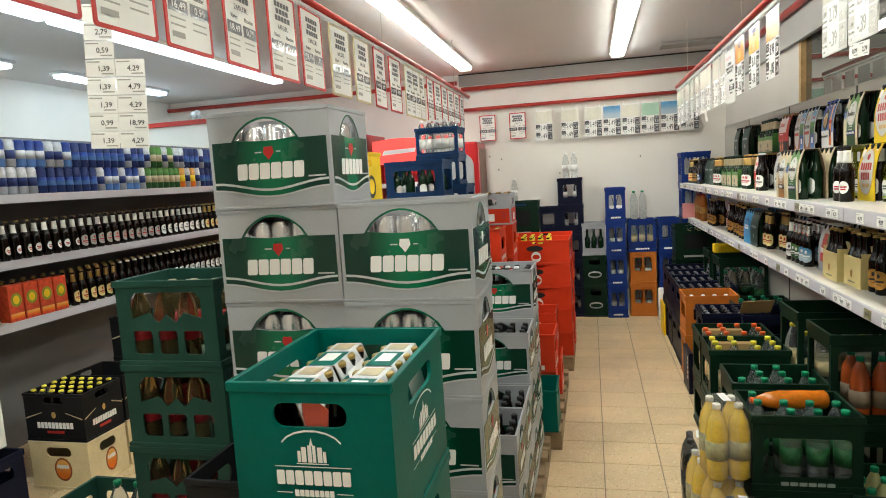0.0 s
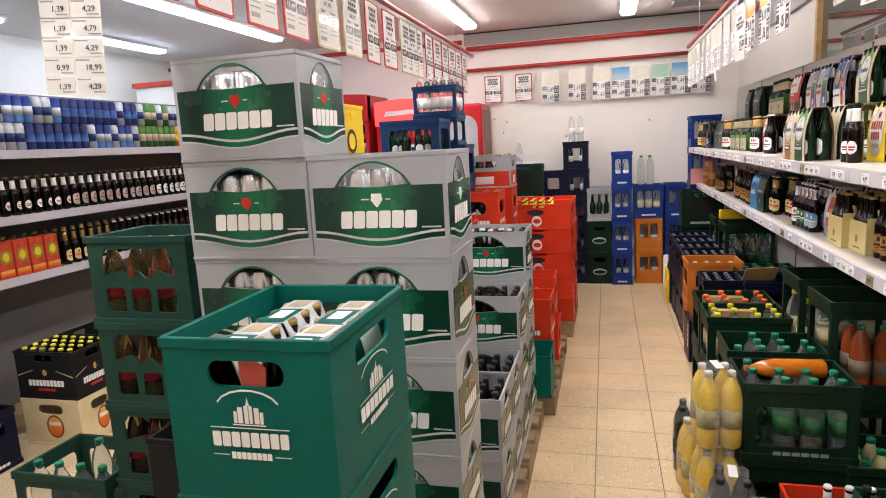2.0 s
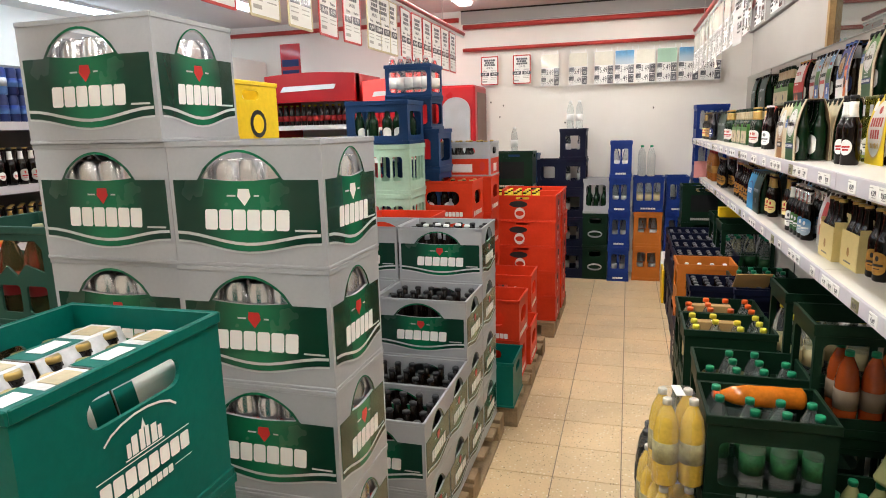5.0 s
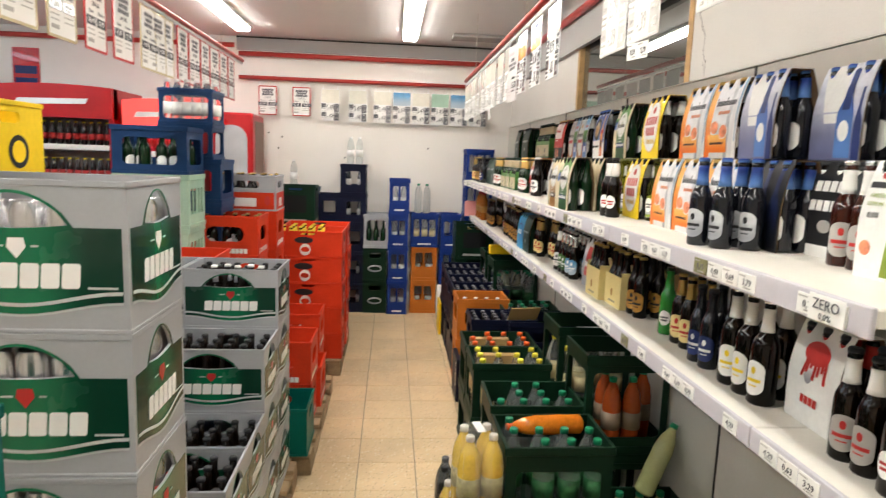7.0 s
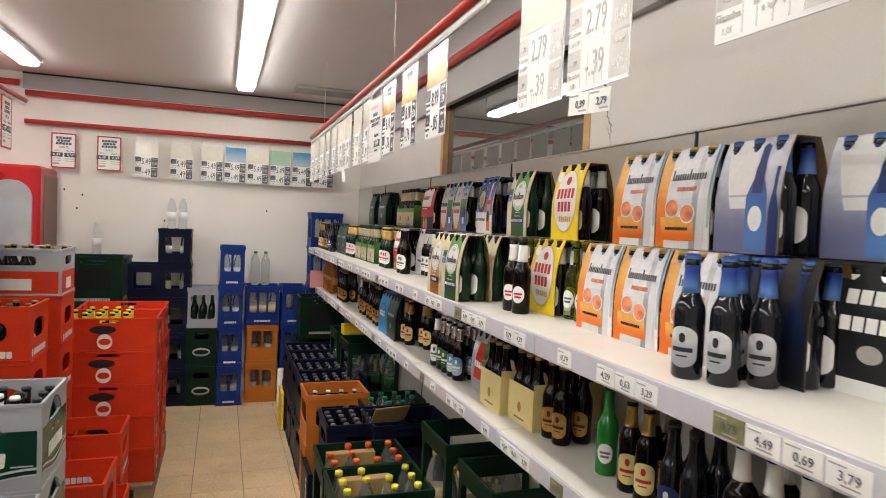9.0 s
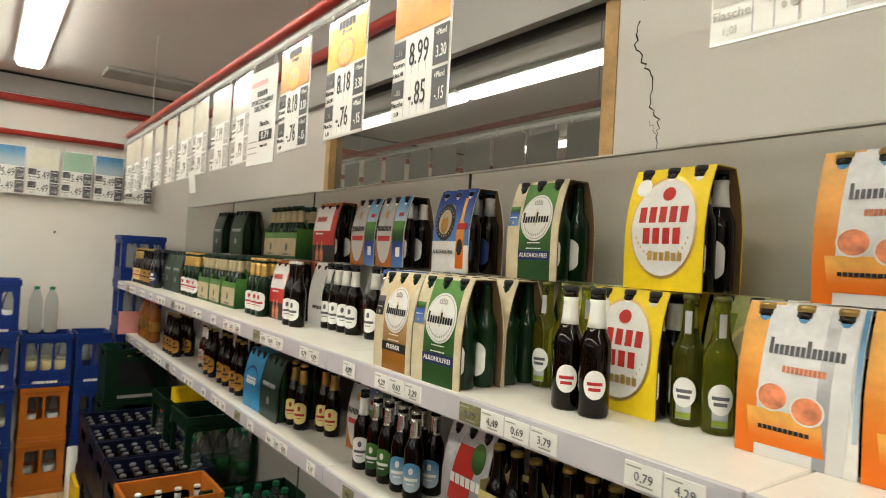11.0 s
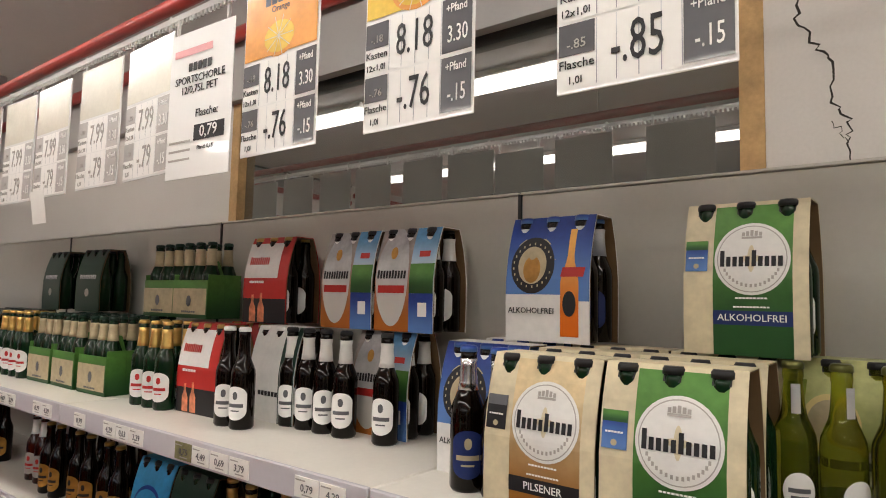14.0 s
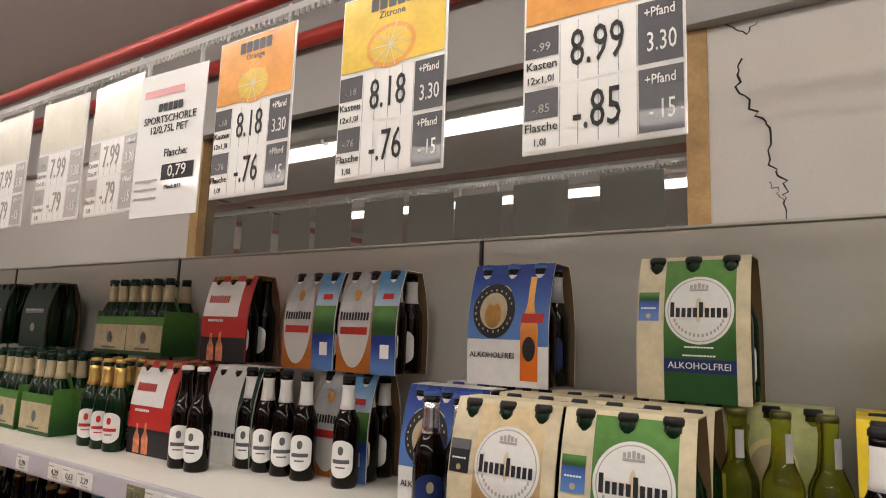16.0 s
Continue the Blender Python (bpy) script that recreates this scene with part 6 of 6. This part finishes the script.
def sign_track(x, y0, y1, z):
    """A thin pale strip with teeth, from which the sign pockets hang."""
    step, n = 0.014, int((y1 - y0) / 0.014)
    bm = bmesh.new()
    box(bm, x - 0.003, x + 0.003, y0, y1, z + 0.009, z + 0.022)
    for k in range(n):
        y = y0 + step * k
        box(bm, x - 0.0028, x + 0.0028, y, y + 0.006, z, z + 0.009)
    tagged(part("sign_track", bm, TRACK), "pale toothed track hanging under a red rail", "track")


hbar("sign_rail", (0.84, 1.3, 2.38), (0.84, 6.62, 2.38), 0.016, RAILRED, "red tube rail with hanging price signs", "rail")
sign_track(0.84, 1.3, 6.62, 2.328)
hbar("sign_rail", (-1.15, 0.6, 2.425), (-1.15, 6.28, 2.425), 0.016, RAILRED, "red tube rail with hanging price signs", "rail")
sign_track(-1.15, 0.6, 6.28, 2.385)
POCKET = M("sign_film", (0.92, 0.92, 0.90), 0.08, var=0.02, bump=0.02, coat=0.5)
YELLOWISH = col("old_card", (0.55, 0.46, 0.26))
SIGNY = M("sign_yellow_print", (0.86, 0.60, 0.12), 0.2, var=0.2, scale=14, coat=0.5)
SIGNO = M("sign_orange_print", (0.85, 0.40, 0.12), 0.2, var=0.2, scale=14, coat=0.5)
SIGNP = M("sign_pale_print", (0.80, 0.77, 0.66), 0.2, var=0.1, scale=14, coat=0.5)
DARKCELL = M("sign_dark_cell", (0.11, 0.11, 0.12), 0.25, coat=0.4)


# ink and cells lightened: glare on the sign pockets is painted into the print
GLAREINK = M("glare_paled_ink", (0.36, 0.34, 0.31), 0.4)
# paler pair for the nearest signs, their overexposure put into the colours
OVERLITINK = M("overlit_ink", (0.50, 0.48, 0.45), 0.4)
OVERLITCELL = M("overlit_cell", (0.64, 0.62, 0.58), 0.3, coat=0.4)
GLARECELL = M("glare_paled_cell", (0.48, 0.46, 0.44), 0.3, coat=0.4)


def clip_hooks(ob, w, h):
    for x in (-w * 0.4, w * 0.4):
        part("hook", cube(x - 0.004, x + 0.004, -0.002, 0.004, h, h + 0.035, 0.001), TRACK, ob)


def price_sign(head, price, pledge, each, each_pledge, word, unit="12x1,0l", w=0.213, h=0.315, ink=INK, cell=DARKCELL):
    """A price sign for a crate and a single bottle, facing -y, its foot at z = 0."""
    ob = part("price_sign", cube(-w / 2, w / 2, 0, 0.003, 0, h, 0.001), POCKET)
    part("picture", shape([rect(-w / 2 + 0.004, w / 2 - 0.004, h * 0.58, h - 0.004)]), head, ob, "coloured fruit picture")
    if word:
        part("name", shape(letter_blocks(5, 0.09, 0.022, 0, h * 0.92), pose(0, -0.0006, 0)), GREYINK, ob)
        text(word, 0.017, GREYINK, ob, 0, h * 0.855)
        part("fruit", shape([ell(0, h * 0.68, 0.10, 0.075, 20, 0, 360)], pose(0, -0.0006, 0)), SIGNO, ob)
        part("fruit_core", shape([ell(0, h * 0.68, 0.085, 0.06, 20, 0, 360)], pose(0, -0.0012, 0)), SIGNY, ob)
        for a in range(0, 180, 36):
            part("segment", shape([rect(-0.04, 0.04, -0.0008, 0.0008)], pose(0, -0.002, h * 0.68, 0, a, 0)), SIGNP, ob)
    for k, (z0, val, pl, wd) in enumerate(((h * 0.29, price, pledge, "Kasten"), (h * 0.015, each, each_pledge, "Flasche"))):
        hh = h * 0.27
        part("field", shape([rect(-w / 2 + 0.003, w / 2 - 0.003, z0, z0 + hh)]), WPRINT, ob)
        part("dark_field", shape([rect(w / 2 - 0.056, w / 2 - 0.003, z0 + 0.003, z0 + hh - 0.002)], pose(0, -0.0007, 0)), cell, ob)
        part("litre_field", shape([rect(-w / 2 + 0.004, -w / 2 + 0.052, z0 + hh * 0.5, z0 + hh - 0.002)], pose(0, -0.0007, 0)), cell, ob)
        for x in (-0.052, -0.027, 0.0, 0.026, 0.049):
            part("divider", shape([rect(x - 0.0006, x + 0.0006, z0 + 0.002, z0 + hh - 0.002)], pose(0, -0.0009, 0)), GREYP, ob)
        text(val, hh * 0.84, ink, ob, -0.002, z0 + hh * 0.5, -0.001, squeeze=0.60)
        text("+Pfand", 0.018, WPRINT, ob, w / 2 - 0.03, z0 + hh * 0.80, -0.001, squeeze=0.75)
        text(pl, hh * 0.42, WPRINT, ob, w / 2 - 0.028, z0 + hh * 0.34, -0.001, squeeze=0.6)
        text(wd, 0.0165, ink, ob, -w / 2 + 0.028, z0 + hh * 0.36, -0.001)
        text(unit if k == 0 else "1,0l", 0.014, ink, ob, -w / 2 + 0.026, z0 + hh * 0.12, -0.001)
        text(each if k else "-." + price[-2:], 0.017, PALEINK, ob, -w / 2 + 0.028, z0 + hh * 0.66, -0.001)
    clip_hooks(ob, w, h)
    return ob


def sheet_sign(w=0.213, h=0.315):
    """A printed white sheet in a clear pocket."""
    ob = part("price_sheet", cube(-w / 2, w / 2, 0, 0.003, 0, h, 0.001), POCKET)
    part("pink_bar", shape([rect(-0.09, 0.04, h * 0.83, h * 0.88)]), M("pink_print", (0.75, 0.35, 0.36), 0.4), ob)
    for s, z, sz in (("SPORTSCHORLE", 0.66, 0.023), ("12/0,75L PET", 0.59, 0.023), ("Flasche:", 0.42, 0.024)):
        text(s, sz, INK, ob, 0.0 if z > 0.5 else 0.03, h * z)
    part("name", shape(letter_blocks(5, 0.08, 0.018, 0.0, h * 0.745)), INK, ob)
    part("price_field", shape([rect(-0.01, 0.09, h * 0.24, h * 0.345)]), INK, ob)
    text("0,79", 0.034, WPRINT, ob, 0.04, h * 0.292, -0.001)
    text("Pfand: 0,15", 0.012, INK, ob, 0.03, h * 0.19)
    for k in range(3):
        part("text_bar", shape([rect(-0.095, -0.02, h * (0.12 + 0.06 * k), h * (0.135 + 0.06 * k))]), PALEINK, ob)
    clip_hooks(ob, w, h)
    return ob


def red_sign(top, a, b, frame=RED, w=0.225, h=0.33):
    """A price sheet in a coloured frame."""
    ob = part("price_sign", plate(rrect(0, h / 2, w, h, 0.012), [rrect(0, h / 2, w - 0.022, h - 0.022, 0.006)], 0.005), frame)
    part("sheet", cube(-w / 2 + 0.009, w / 2 - 0.009, 0.001, 0.003, 0.009, h - 0.009), PAPER, ob, "printed white sheet")
    for k, z in enumerate((0.86, 0.78, 0.70)):
        part("text_line", shape(letter_blocks(5 - k % 2, 0.12 - 0.02 * (k % 2), 0.02, 0, h * z)), GREYINK, ob)
    text(top, 0.026, GREYINK, ob, 0, h * 0.60)
    text("Kiste:", 0.02, GREYINK, ob, -0.05, h * 0.50)
    text("Flasche:", 0.02, GREYINK, ob, 0.05, h * 0.50)
    for x, s in ((-0.052, a), (0.052, b)):
        part("price_field", shape([rect(x - 0.046, x + 0.046, h * 0.32, h * 0.44)]), DARKCELL, ob)
        text(s, 0.032, WPRINT, ob, x, h * 0.38, -0.001)
        for z in (0.26, 0.20):
            part("text_bar", shape([rect(x - 0.04, x + 0.03, h * z, h * z + 0.005)]), PALEINK, ob)
    part("text_bar", shape([rect(-0.09, -0.03, h * 0.10, h * 0.15)]), PALEINK, ob)
    clip_hooks(ob, w, h)
    return ob


def hang(key, build, yl, x, z, label, w=0.213, turn=0.0):
    placed(key, build, pose(x, yl - w / 2, z, 0, 0, -90 + turn), label=label, category="price sign", group="hanging price signs")


hang("s899", lambda: price_sign(SIGNO, "8.99", "3.30", "-.85", "-.15", ""), 3.395, 0.84, 2.005, "white and grey hanging price sign with a pink picture")
hang("s818y", lambda: price_sign(SIGNY, "8.18", "3.30", "-.76", "-.15", "Zitrone"), 3.735, 0.84, 2.005, "hanging price sign with a yellow lemon picture")
hang("s818o", lambda: price_sign(SIGNO, "8.18", "3.30", "-.76", "-.15", "Orange"), 4.06, 0.84, 2.005, "hanging price sign with an orange picture")
hang("sheet", sheet_sign, 4.315, 0.838, 1.985, "white printed price sheet in a hanging pocket", turn=3)
for k, yl in enumerate((4.53, 4.77, 5.05, 5.29, 5.55, 5.82, 6.1, 6.38, 6.6)):
    hang("s799", lambda: price_sign(SIGNP, "7.99", "3.30", "-.79", "-.15", "", ink=GLAREINK, cell=GLARECELL), yl, 0.842, 2.005, "hanging price sign with its print paled by glare", turn=(-2, 1, 0, 2, -1)[k % 5])
for yl in (2.63, 2.39, 1.96):
    hang("s679", lambda: price_sign(SIGNP, "2.79", "0.48", "-.39", "-.08", "", ink=OVERLITINK, cell=OVERLITCELL), yl, 0.84, 1.99, "pale hanging price sign", turn=1)
tagged(part("paper_slip", cube(0, 0.09, 0, 0.001, 0, 0.09), PAPER, m=pose(0.83, 5.0, 1.93, 8, 0, -90)), "small white paper slip hanging from a sign", "paper slip")


def loose_tags(parent_label, m, rows, cw=0.084, ch=0.047):
    ob = tagged(part("price_tag_sheet", cube(0, cw, 0, 0.0015, 0, ch), PAPER, m=m), parent_label, "price tags")
    for k, (i, j, s) in enumerate(rows):
        c = ob if k == 0 else part("price_tag", cube(0, cw, 0, 0.0015, 0, ch), PAPER, ob, m=pose(i * (cw + 0.002), 0, -j * (ch + 0.003)))
        text(s, 0.021, INK, c, cw * 0.62, ch * 0.45)
        part("text_bar", shape([rect(0.004, cw * 0.5, ch * 0.82, ch * 0.90), rect(cw * 0.55, cw * 0.95, ch * 0.12, ch * 0.2)]), PALEINK, c)
    return ob


loose_tags("white price tags strung up in columns", pose(-1.365, 1.55, 2.135, 0, 3, 10), [(0, 0, "9,99"), (0, 1, "2,79"), (0, 2, "0,59"), (0, 3, "1,39"), (1, 3, "4,29"), (0, 4, "1,39"), (1, 4, "4,79"), (0, 5, "1,39"), (1, 5, "4,29"), (0, 6, "0,99"), (1, 6, "18,99"), (0, 7, "1,39"), (1, 7, "4,29")])
loose_tags("two small white price tags under a sign", pose(0.834, 2.37, 1.945, 0, 4, -90), [(0, 0, "0,39"), (1, 0, "2,79")], 0.075, 0.045)
hbar("hanger_wire", (-1.33, 1.555, 2.17), (-1.33, 1.555, CZ), 0.0015, WHITE, "thin thread holding price tags", "thread", 6)
for k, (y, key) in enumerate(((1.35, 0), (1.62, 0), (1.92, 1), (2.23, 2), (2.50, 1), (2.82, 3), (3.12, 3), (3.41, 0), (3.70, 2), (4.02, 3), (4.16, 3), (4.30, 3), (4.58, 0), (4.82, 1), (5.06, 2), (5.30, 0), (5.54, 1), (5.78, 2), (1.08, 0), (0.8, 1))):
    top, a, b, fr = (("20/0,5L", "16,49", "0,99", RED), ("24/0,33L", "18,49", "0,79", RED), ("6/0,33L", "4,99", "0,79", RED), ("6/0,33L", "4,49", "0,79", YELLOWISH))[key]
    placed("red_sign%d" % key, lambda: red_sign(top, a, b, fr), pose(-1.15, y + 0.1125, 2.06, 0, 0, 90 + (k * 37 % 5 - 2)), label="hanging price sheet in a red frame" if key < 3 else "hanging price sheet in a yellowed frame", category="price sign", group="hanging price signs over the beer")
# price pockets on the back wall
for x0, kind in ((-1.25, "r"), (-0.90, "r"), (-0.60, "p"), (-0.31, "p")) + tuple((-0.05 + 0.205 * k, "p") for k in range(6)):
    if kind == "r":
        placed("red_sign0b", lambda: red_sign("12/0,7L", "6,49", "0,59", RED, 0.19, 0.30), pose(x0 + 0.095, Y1 - 0.075, 2.04), label="price sheet in a red frame on the back wall", category="price sign", group="price signs on the back wall")
    else:
        placed("wall_sign%d" % (int(10 * x0) % 3), lambda: price_sign((SIGNP, SKY, MINT)[int(10 * x0) % 3], "5.49", "3.30", "-.49", "-.15", "", w=0.19, h=0.33), pose(x0 + 0.095, Y1 - 0.075, 2.0), label="pale price sign with a small picture", category="price sign", group="price signs on the back wall")


# ---------------------------------------------------------------- coolers
COLA = M("cola_red", (0.50, 0.015, 0.02), 0.3, var=0.1, coat=0.3)
COLAGLOW = M("lit_red_header", (0.75, 0.06, 0.05), 0.3, var=0.1, emit=1.2)
STEEL = M("brushed_steel", (0.55, 0.56, 0.58), 0.35, metal=0.7)
COLAB = M("cola_dark", (0.015, 0.008, 0.008), 0.08, bump=0, coat=0.4)


def cooler(w, d, h, header, hh, shelves, drink, cap, nb):
    ob = tagged(new("drinks_cooler"), "", "")
    part("side_panel", cube(-w / 2, -w / 2 + 0.05, 0, d, 0, h, 0.006), COLA, ob)
    part("side_panel", cube(w / 2 - 0.05, w / 2, 0, d, 0, h, 0.006), COLA, ob)
    part("back_panel", cube(-w / 2 + 0.05, w / 2 - 0.05, d - 0.04, d, 0, h), WHITE, ob)
    part("base", cube(-w / 2 + 0.05, w / 2 - 0.05, 0.02, d - 0.04, 0, 0.18, 0.006), BLACKP, ob)
    bm = bmesh.new()
    n = 8
    pts = [(-w / 2 + w * k / n, -0.03 - 0.05 * math.sin(math.pi * k / n)) for k in range(n + 1)]
    lo = [bm.verts.new((x, y, h - hh)) for x, y in pts] + [bm.verts.new((w / 2, 0.1, h - hh)), bm.verts.new((-w / 2, 0.1, h - hh))]
    hi = [bm.verts.new((x, y, h + 0.02 * math.sin(math.pi * min(k, n) / n))) for k, (x, y) in enumerate(pts)] + [bm.verts.new((w / 2, 0.1, h)), bm.verts.new((-w / 2, 0.1, h))]
    m_ = len(lo)
    for k in range(m_):
        bm.faces.new((lo[k], lo[(k + 1) % m_], hi[(k + 1) % m_], hi[k]))
    bm.faces.new(lo[::-1])
    bm.faces.new(hi)
    part("header", bm, header, ob, "red lit header board")
    part("script", shape([[(x * w, h - hh * 0.5 + s * hh) for x, s in ((-0.3, -0.12), (0.3, -0.05), (0.32, 0.12), (-0.26, 0.08))]], pose(0, -0.082, 0)), WPRINT, ob, "white flowing lettering shape")
    part("top", cube(-w / 2 + 0.05, w / 2 - 0.05, 0.1, d - 0.04, h - 0.08, h - 0.02), COLA, ob)
    src = None
    for z in shelves:
        sh = part("shelf", cube(-w / 2 + 0.052, w / 2 - 0.052, 0.04, d - 0.045, z - 0.02, z), STEEL, ob)
        part("shelf_lip", cube(-w / 2 + 0.052, w / 2 - 0.052, 0.032, 0.04, z - 0.03, z + 0.02), WPRINT, sh)
        for i in range(nb):
            x = -w / 2 + 0.10 + (w - 0.2) * i / (nb - 1)
            COOLED.append((ob, x, z, drink, cap))
    return ob


COOLED = []
for x, y, w, h, hdr, hh, shelves, drink, cap, nb, lab in ((-2.95, 6.72, 1.05, 2.18, COLA, 0.28, (1.64, 1.30, 0.96), COLAB, YCAP, 13, "tall red drinks cooler filled with dark bottles"), (-2.02, 6.70, 0.62, 2.08, COLAGLOW, 0.25, (1.60, 1.28, 0.96), M("red_can", (0.6, 0.03, 0.05), 0.3), SILVER, 8, "red drinks cooler with a lit curved header")):
    ob = cooler(w, 0.7, h, hdr, hh, shelves, drink, cap, nb)
    ob.location = (x, y, 0)
    tagged(ob, lab, "drinks cooler")
for ob, x, z, drink, cap in COOLED:
    placed("cooled_%s" % drink.name, lambda: pet_bottle(drink, cap, M("cola_label", (0.45, 0.03, 0.03), 0.4), 0.235, 0.03), pose(ob.location.x + x, ob.location.y + 0.09, z), label="bottle of soft drink in a cooler", category="bottle", group="bottles in the coolers")
third = tagged(part("drinks_cooler", cube(-1.62, -1.20, 6.9, 7.44, 0, 2.02, 0.02), COLA), "red cooler with a pale curved glass door", "drinks cooler")
part("door", plate(rrect(0, 0, 0.30, 1.5, 0.14, 8), (), 0.02, None, pose(-1.40, 6.878, 1.15)), STEEL, third, "pale glass door in a rounded steel frame")
part("side_stripe", cube(-1.199, -1.195, 7.0, 7.42, 0.1, 1.95), M("brown_side", (0.22, 0.13, 0.10), 0.5), third)
poster = tagged(part("poster", cube(-3.72, -3.46, Y1 - 0.012, Y1 - 0.002, 2.22, 2.62), COLA), "red drinks poster on the back wall", "poster")
part("picture", shape([rect(-3.70, -3.48, 2.24, 2.32), rect(-3.70, -3.48, 2.36, 2.44)], pose(0, Y1 - 0.014, 0)), NAVY, poster)
# surveillance camera on the far wall rail
cctv = tagged(part("security_camera", lathe([(0.03, 0), (0.035, 0.01), (0.035, 0.13), (0.028, 0.14)], 14), GREYP, m=pose(-4.4, 6.5, 2.52, 80, 0, 60)), "grey security camera under the ceiling", "security camera")
part("arm", cube(-0.01, 0.01, 0.03, 0.06, 0.05, 0.36), GREYP, cctv, m=pose(0, 0, 0.05, 60, 0, 0))
part("lens", lathe([(0.024, -0.004), (0.022, -0.001), (0.01, 0.0)], 12), INK, cctv)
structure("wall_box", cube(-5.0, -3.9, 6.3, 7.45, 1.9, 2.42), WALL, "white boxed-in duct on the far wall", "duct")
structure("wall_box_rail", cube(-5.02, -3.88, 6.27, 6.30, 2.40, 2.45), RAILRED, "red edge of the boxed-in duct", "trim")

# ---------------------------------------------------------------- side shelf stock
CANS = {"blue": (BLUEP, GREYP), "silver": (GREYP, NAVY), "green": (PGREEN, BEIGE), "orange": (ORANGE, YELLOW), "navy": (NAVY, BLUEP), "yellow": (YELLOW, PGREEN)}
rnd = random.Random(11)
y = 2.35
while y < 6.1:
    kind = "yellow" if y < 2.6 else "silver" if y < 3.3 else "navy" if y < 3.8 else "blue" if y < 4.25 else "green" if y < 4.75 else "orange" if y < 5.0 else "navy"
    up = "blue" if y < 3.6 else "navy" if y < 4.3 else "green" if y < 4.7 else "navy"
    for x in (-3.40, -3.475):
        kind = rnd.choice((kind, kind, kind, "silver"))
        up = rnd.choice((up, up, "navy", "silver"))
        placed("can_" + kind, lambda: can(*CANS[kind]), pose(x, y, 1.70, 0, 0, rnd.uniform(0, 360)), label="%s drink can on the side shelf" % kind, category="can", group="cans on the side shelf")
        if y > 2.7:
            placed("can_" + up, lambda: can(*CANS[up]), pose(x, y + 0.01, 1.8655, 0, 0, rnd.uniform(0, 360)), label="%s drink can on the side shelf" % up, category="can", group="cans on the side shelf")
    y += 0.071
y = 2.2
while y < 6.1:
    k1 = "red_oval" if y < 3.6 else "red_label" if y < 4.4 else "white_label" if y < 5.0 else "yellow_label"
    k2 = "dark_label" if y < 2.9 else "yellow_label" if y < 3.9 else "white_cap"
    for x in (-3.40,):
        bottle(k1, y, x, 1.31, face=90)
        if not 2.95 < y < 3.42:
            bottle(k2, y + 0.02, x, 0.945, face=90)
    y += 0.075
back_rows = tagged(new("shelf_stock"), "rows of brown bottles behind the front row", "bottles", kind="stuff")
glass_bm, cap_bm = bmesh.new(), bmesh.new()
for z in (1.31, 0.945):
    for x in (-3.475, -3.55):
        for k in range(51):
            at = (x, 2.2 + 0.076 * k, z + 0.0005)
            lathe([(0.0285, 0), (0.0285, 0.122), (0.0172, 0.158), (0.0125, 0.205), (0.0132, 0.222)], 10, glass_bm, at)
            lathe([(0.0148, 0.222), (0.0145, 0.229), (0.012, 0.2325)], 10, cap_bm, at)
part("bottles", glass_bm, BROWN, back_rows)
part("caps", cap_bm, BRASS, back_rows)


def snack_carton():
    ob = part("snack_carton", cube(-0.05, 0.05, -0.04, 0.04, 0, 0.22, 0.003), M("red_carton", (0.60, 0.07, 0.03), 0.4, var=0.35, scale=25))
    part("picture", shape([ell(0.0, 0.13, 0.075, 0.085, 14)], pose(0, -0.0402, 0)), LIME, ob, "green and yellow printed picture")
    part("picture_core", shape([ell(0.0, 0.13, 0.045, 0.055, 12)], pose(0, -0.0410, 0)), YELLOW, ob)
    part("foot_print", shape([rect(-0.046, 0.046, 0.02, 0.05)], pose(0, -0.0402, 0)), ORANGE, ob)
    return ob


for yy in (3.03, 3.14, 3.25, 3.36):
    placed("snack_box", snack_carton, pose(-3.41, yy, 0.945, 0, 0, 90), label="red and green printed carton on the side shelf", category="carton", group="cartons on the side shelf")

# ---------------------------------------------------------------- floor tiles
TILE = terrazzo()
TX, TY = 0.305, 0.2925
gx0, gy0 = 0.017 - TX * 18, 3.765 - TY * 22
tile_mesh = mesh_of("tile", cube(0.002, TX - 0.002, 0.002, TY - 0.002, -0.008, 0, 0.0015), TILE)
floor = structure("floor", cube(XL, XR, Y0, Y1, -0.012, -0.0078), M("grout", (0.20, 0.15, 0.10), 0.9), "cream terrazzo tile floor with dark joints", "floor")
rest = []
for i in range(-1, 24):
    for j in range(-1, 36):
        x, y = gx0 + TX * i, gy0 + TY * j
        if x < XL - TX or x > XR or y < Y0 - TY or y > Y1:
            continue
        if -0.62 < x < 0.75 and y > 1.9:
            part("tile", tile_mesh, TILE, floor, m=pose(x, y, 0))
        else:
            rest.append((x, y))
bm = bmesh.new()
for x, y in rest:
    x1, y1 = min(x + TX - 0.002, XR), min(y + TY - 0.002, Y1)
    x0, y0 = max(x + 0.002, XL), max(y + 0.002, Y0)
    if x1 > x0 and y1 > y0:
        box(bm, x0, x1, y0, y1, -0.008, 0)
tagged(part("tile_field", bm, TILE, floor), kind="stuff")
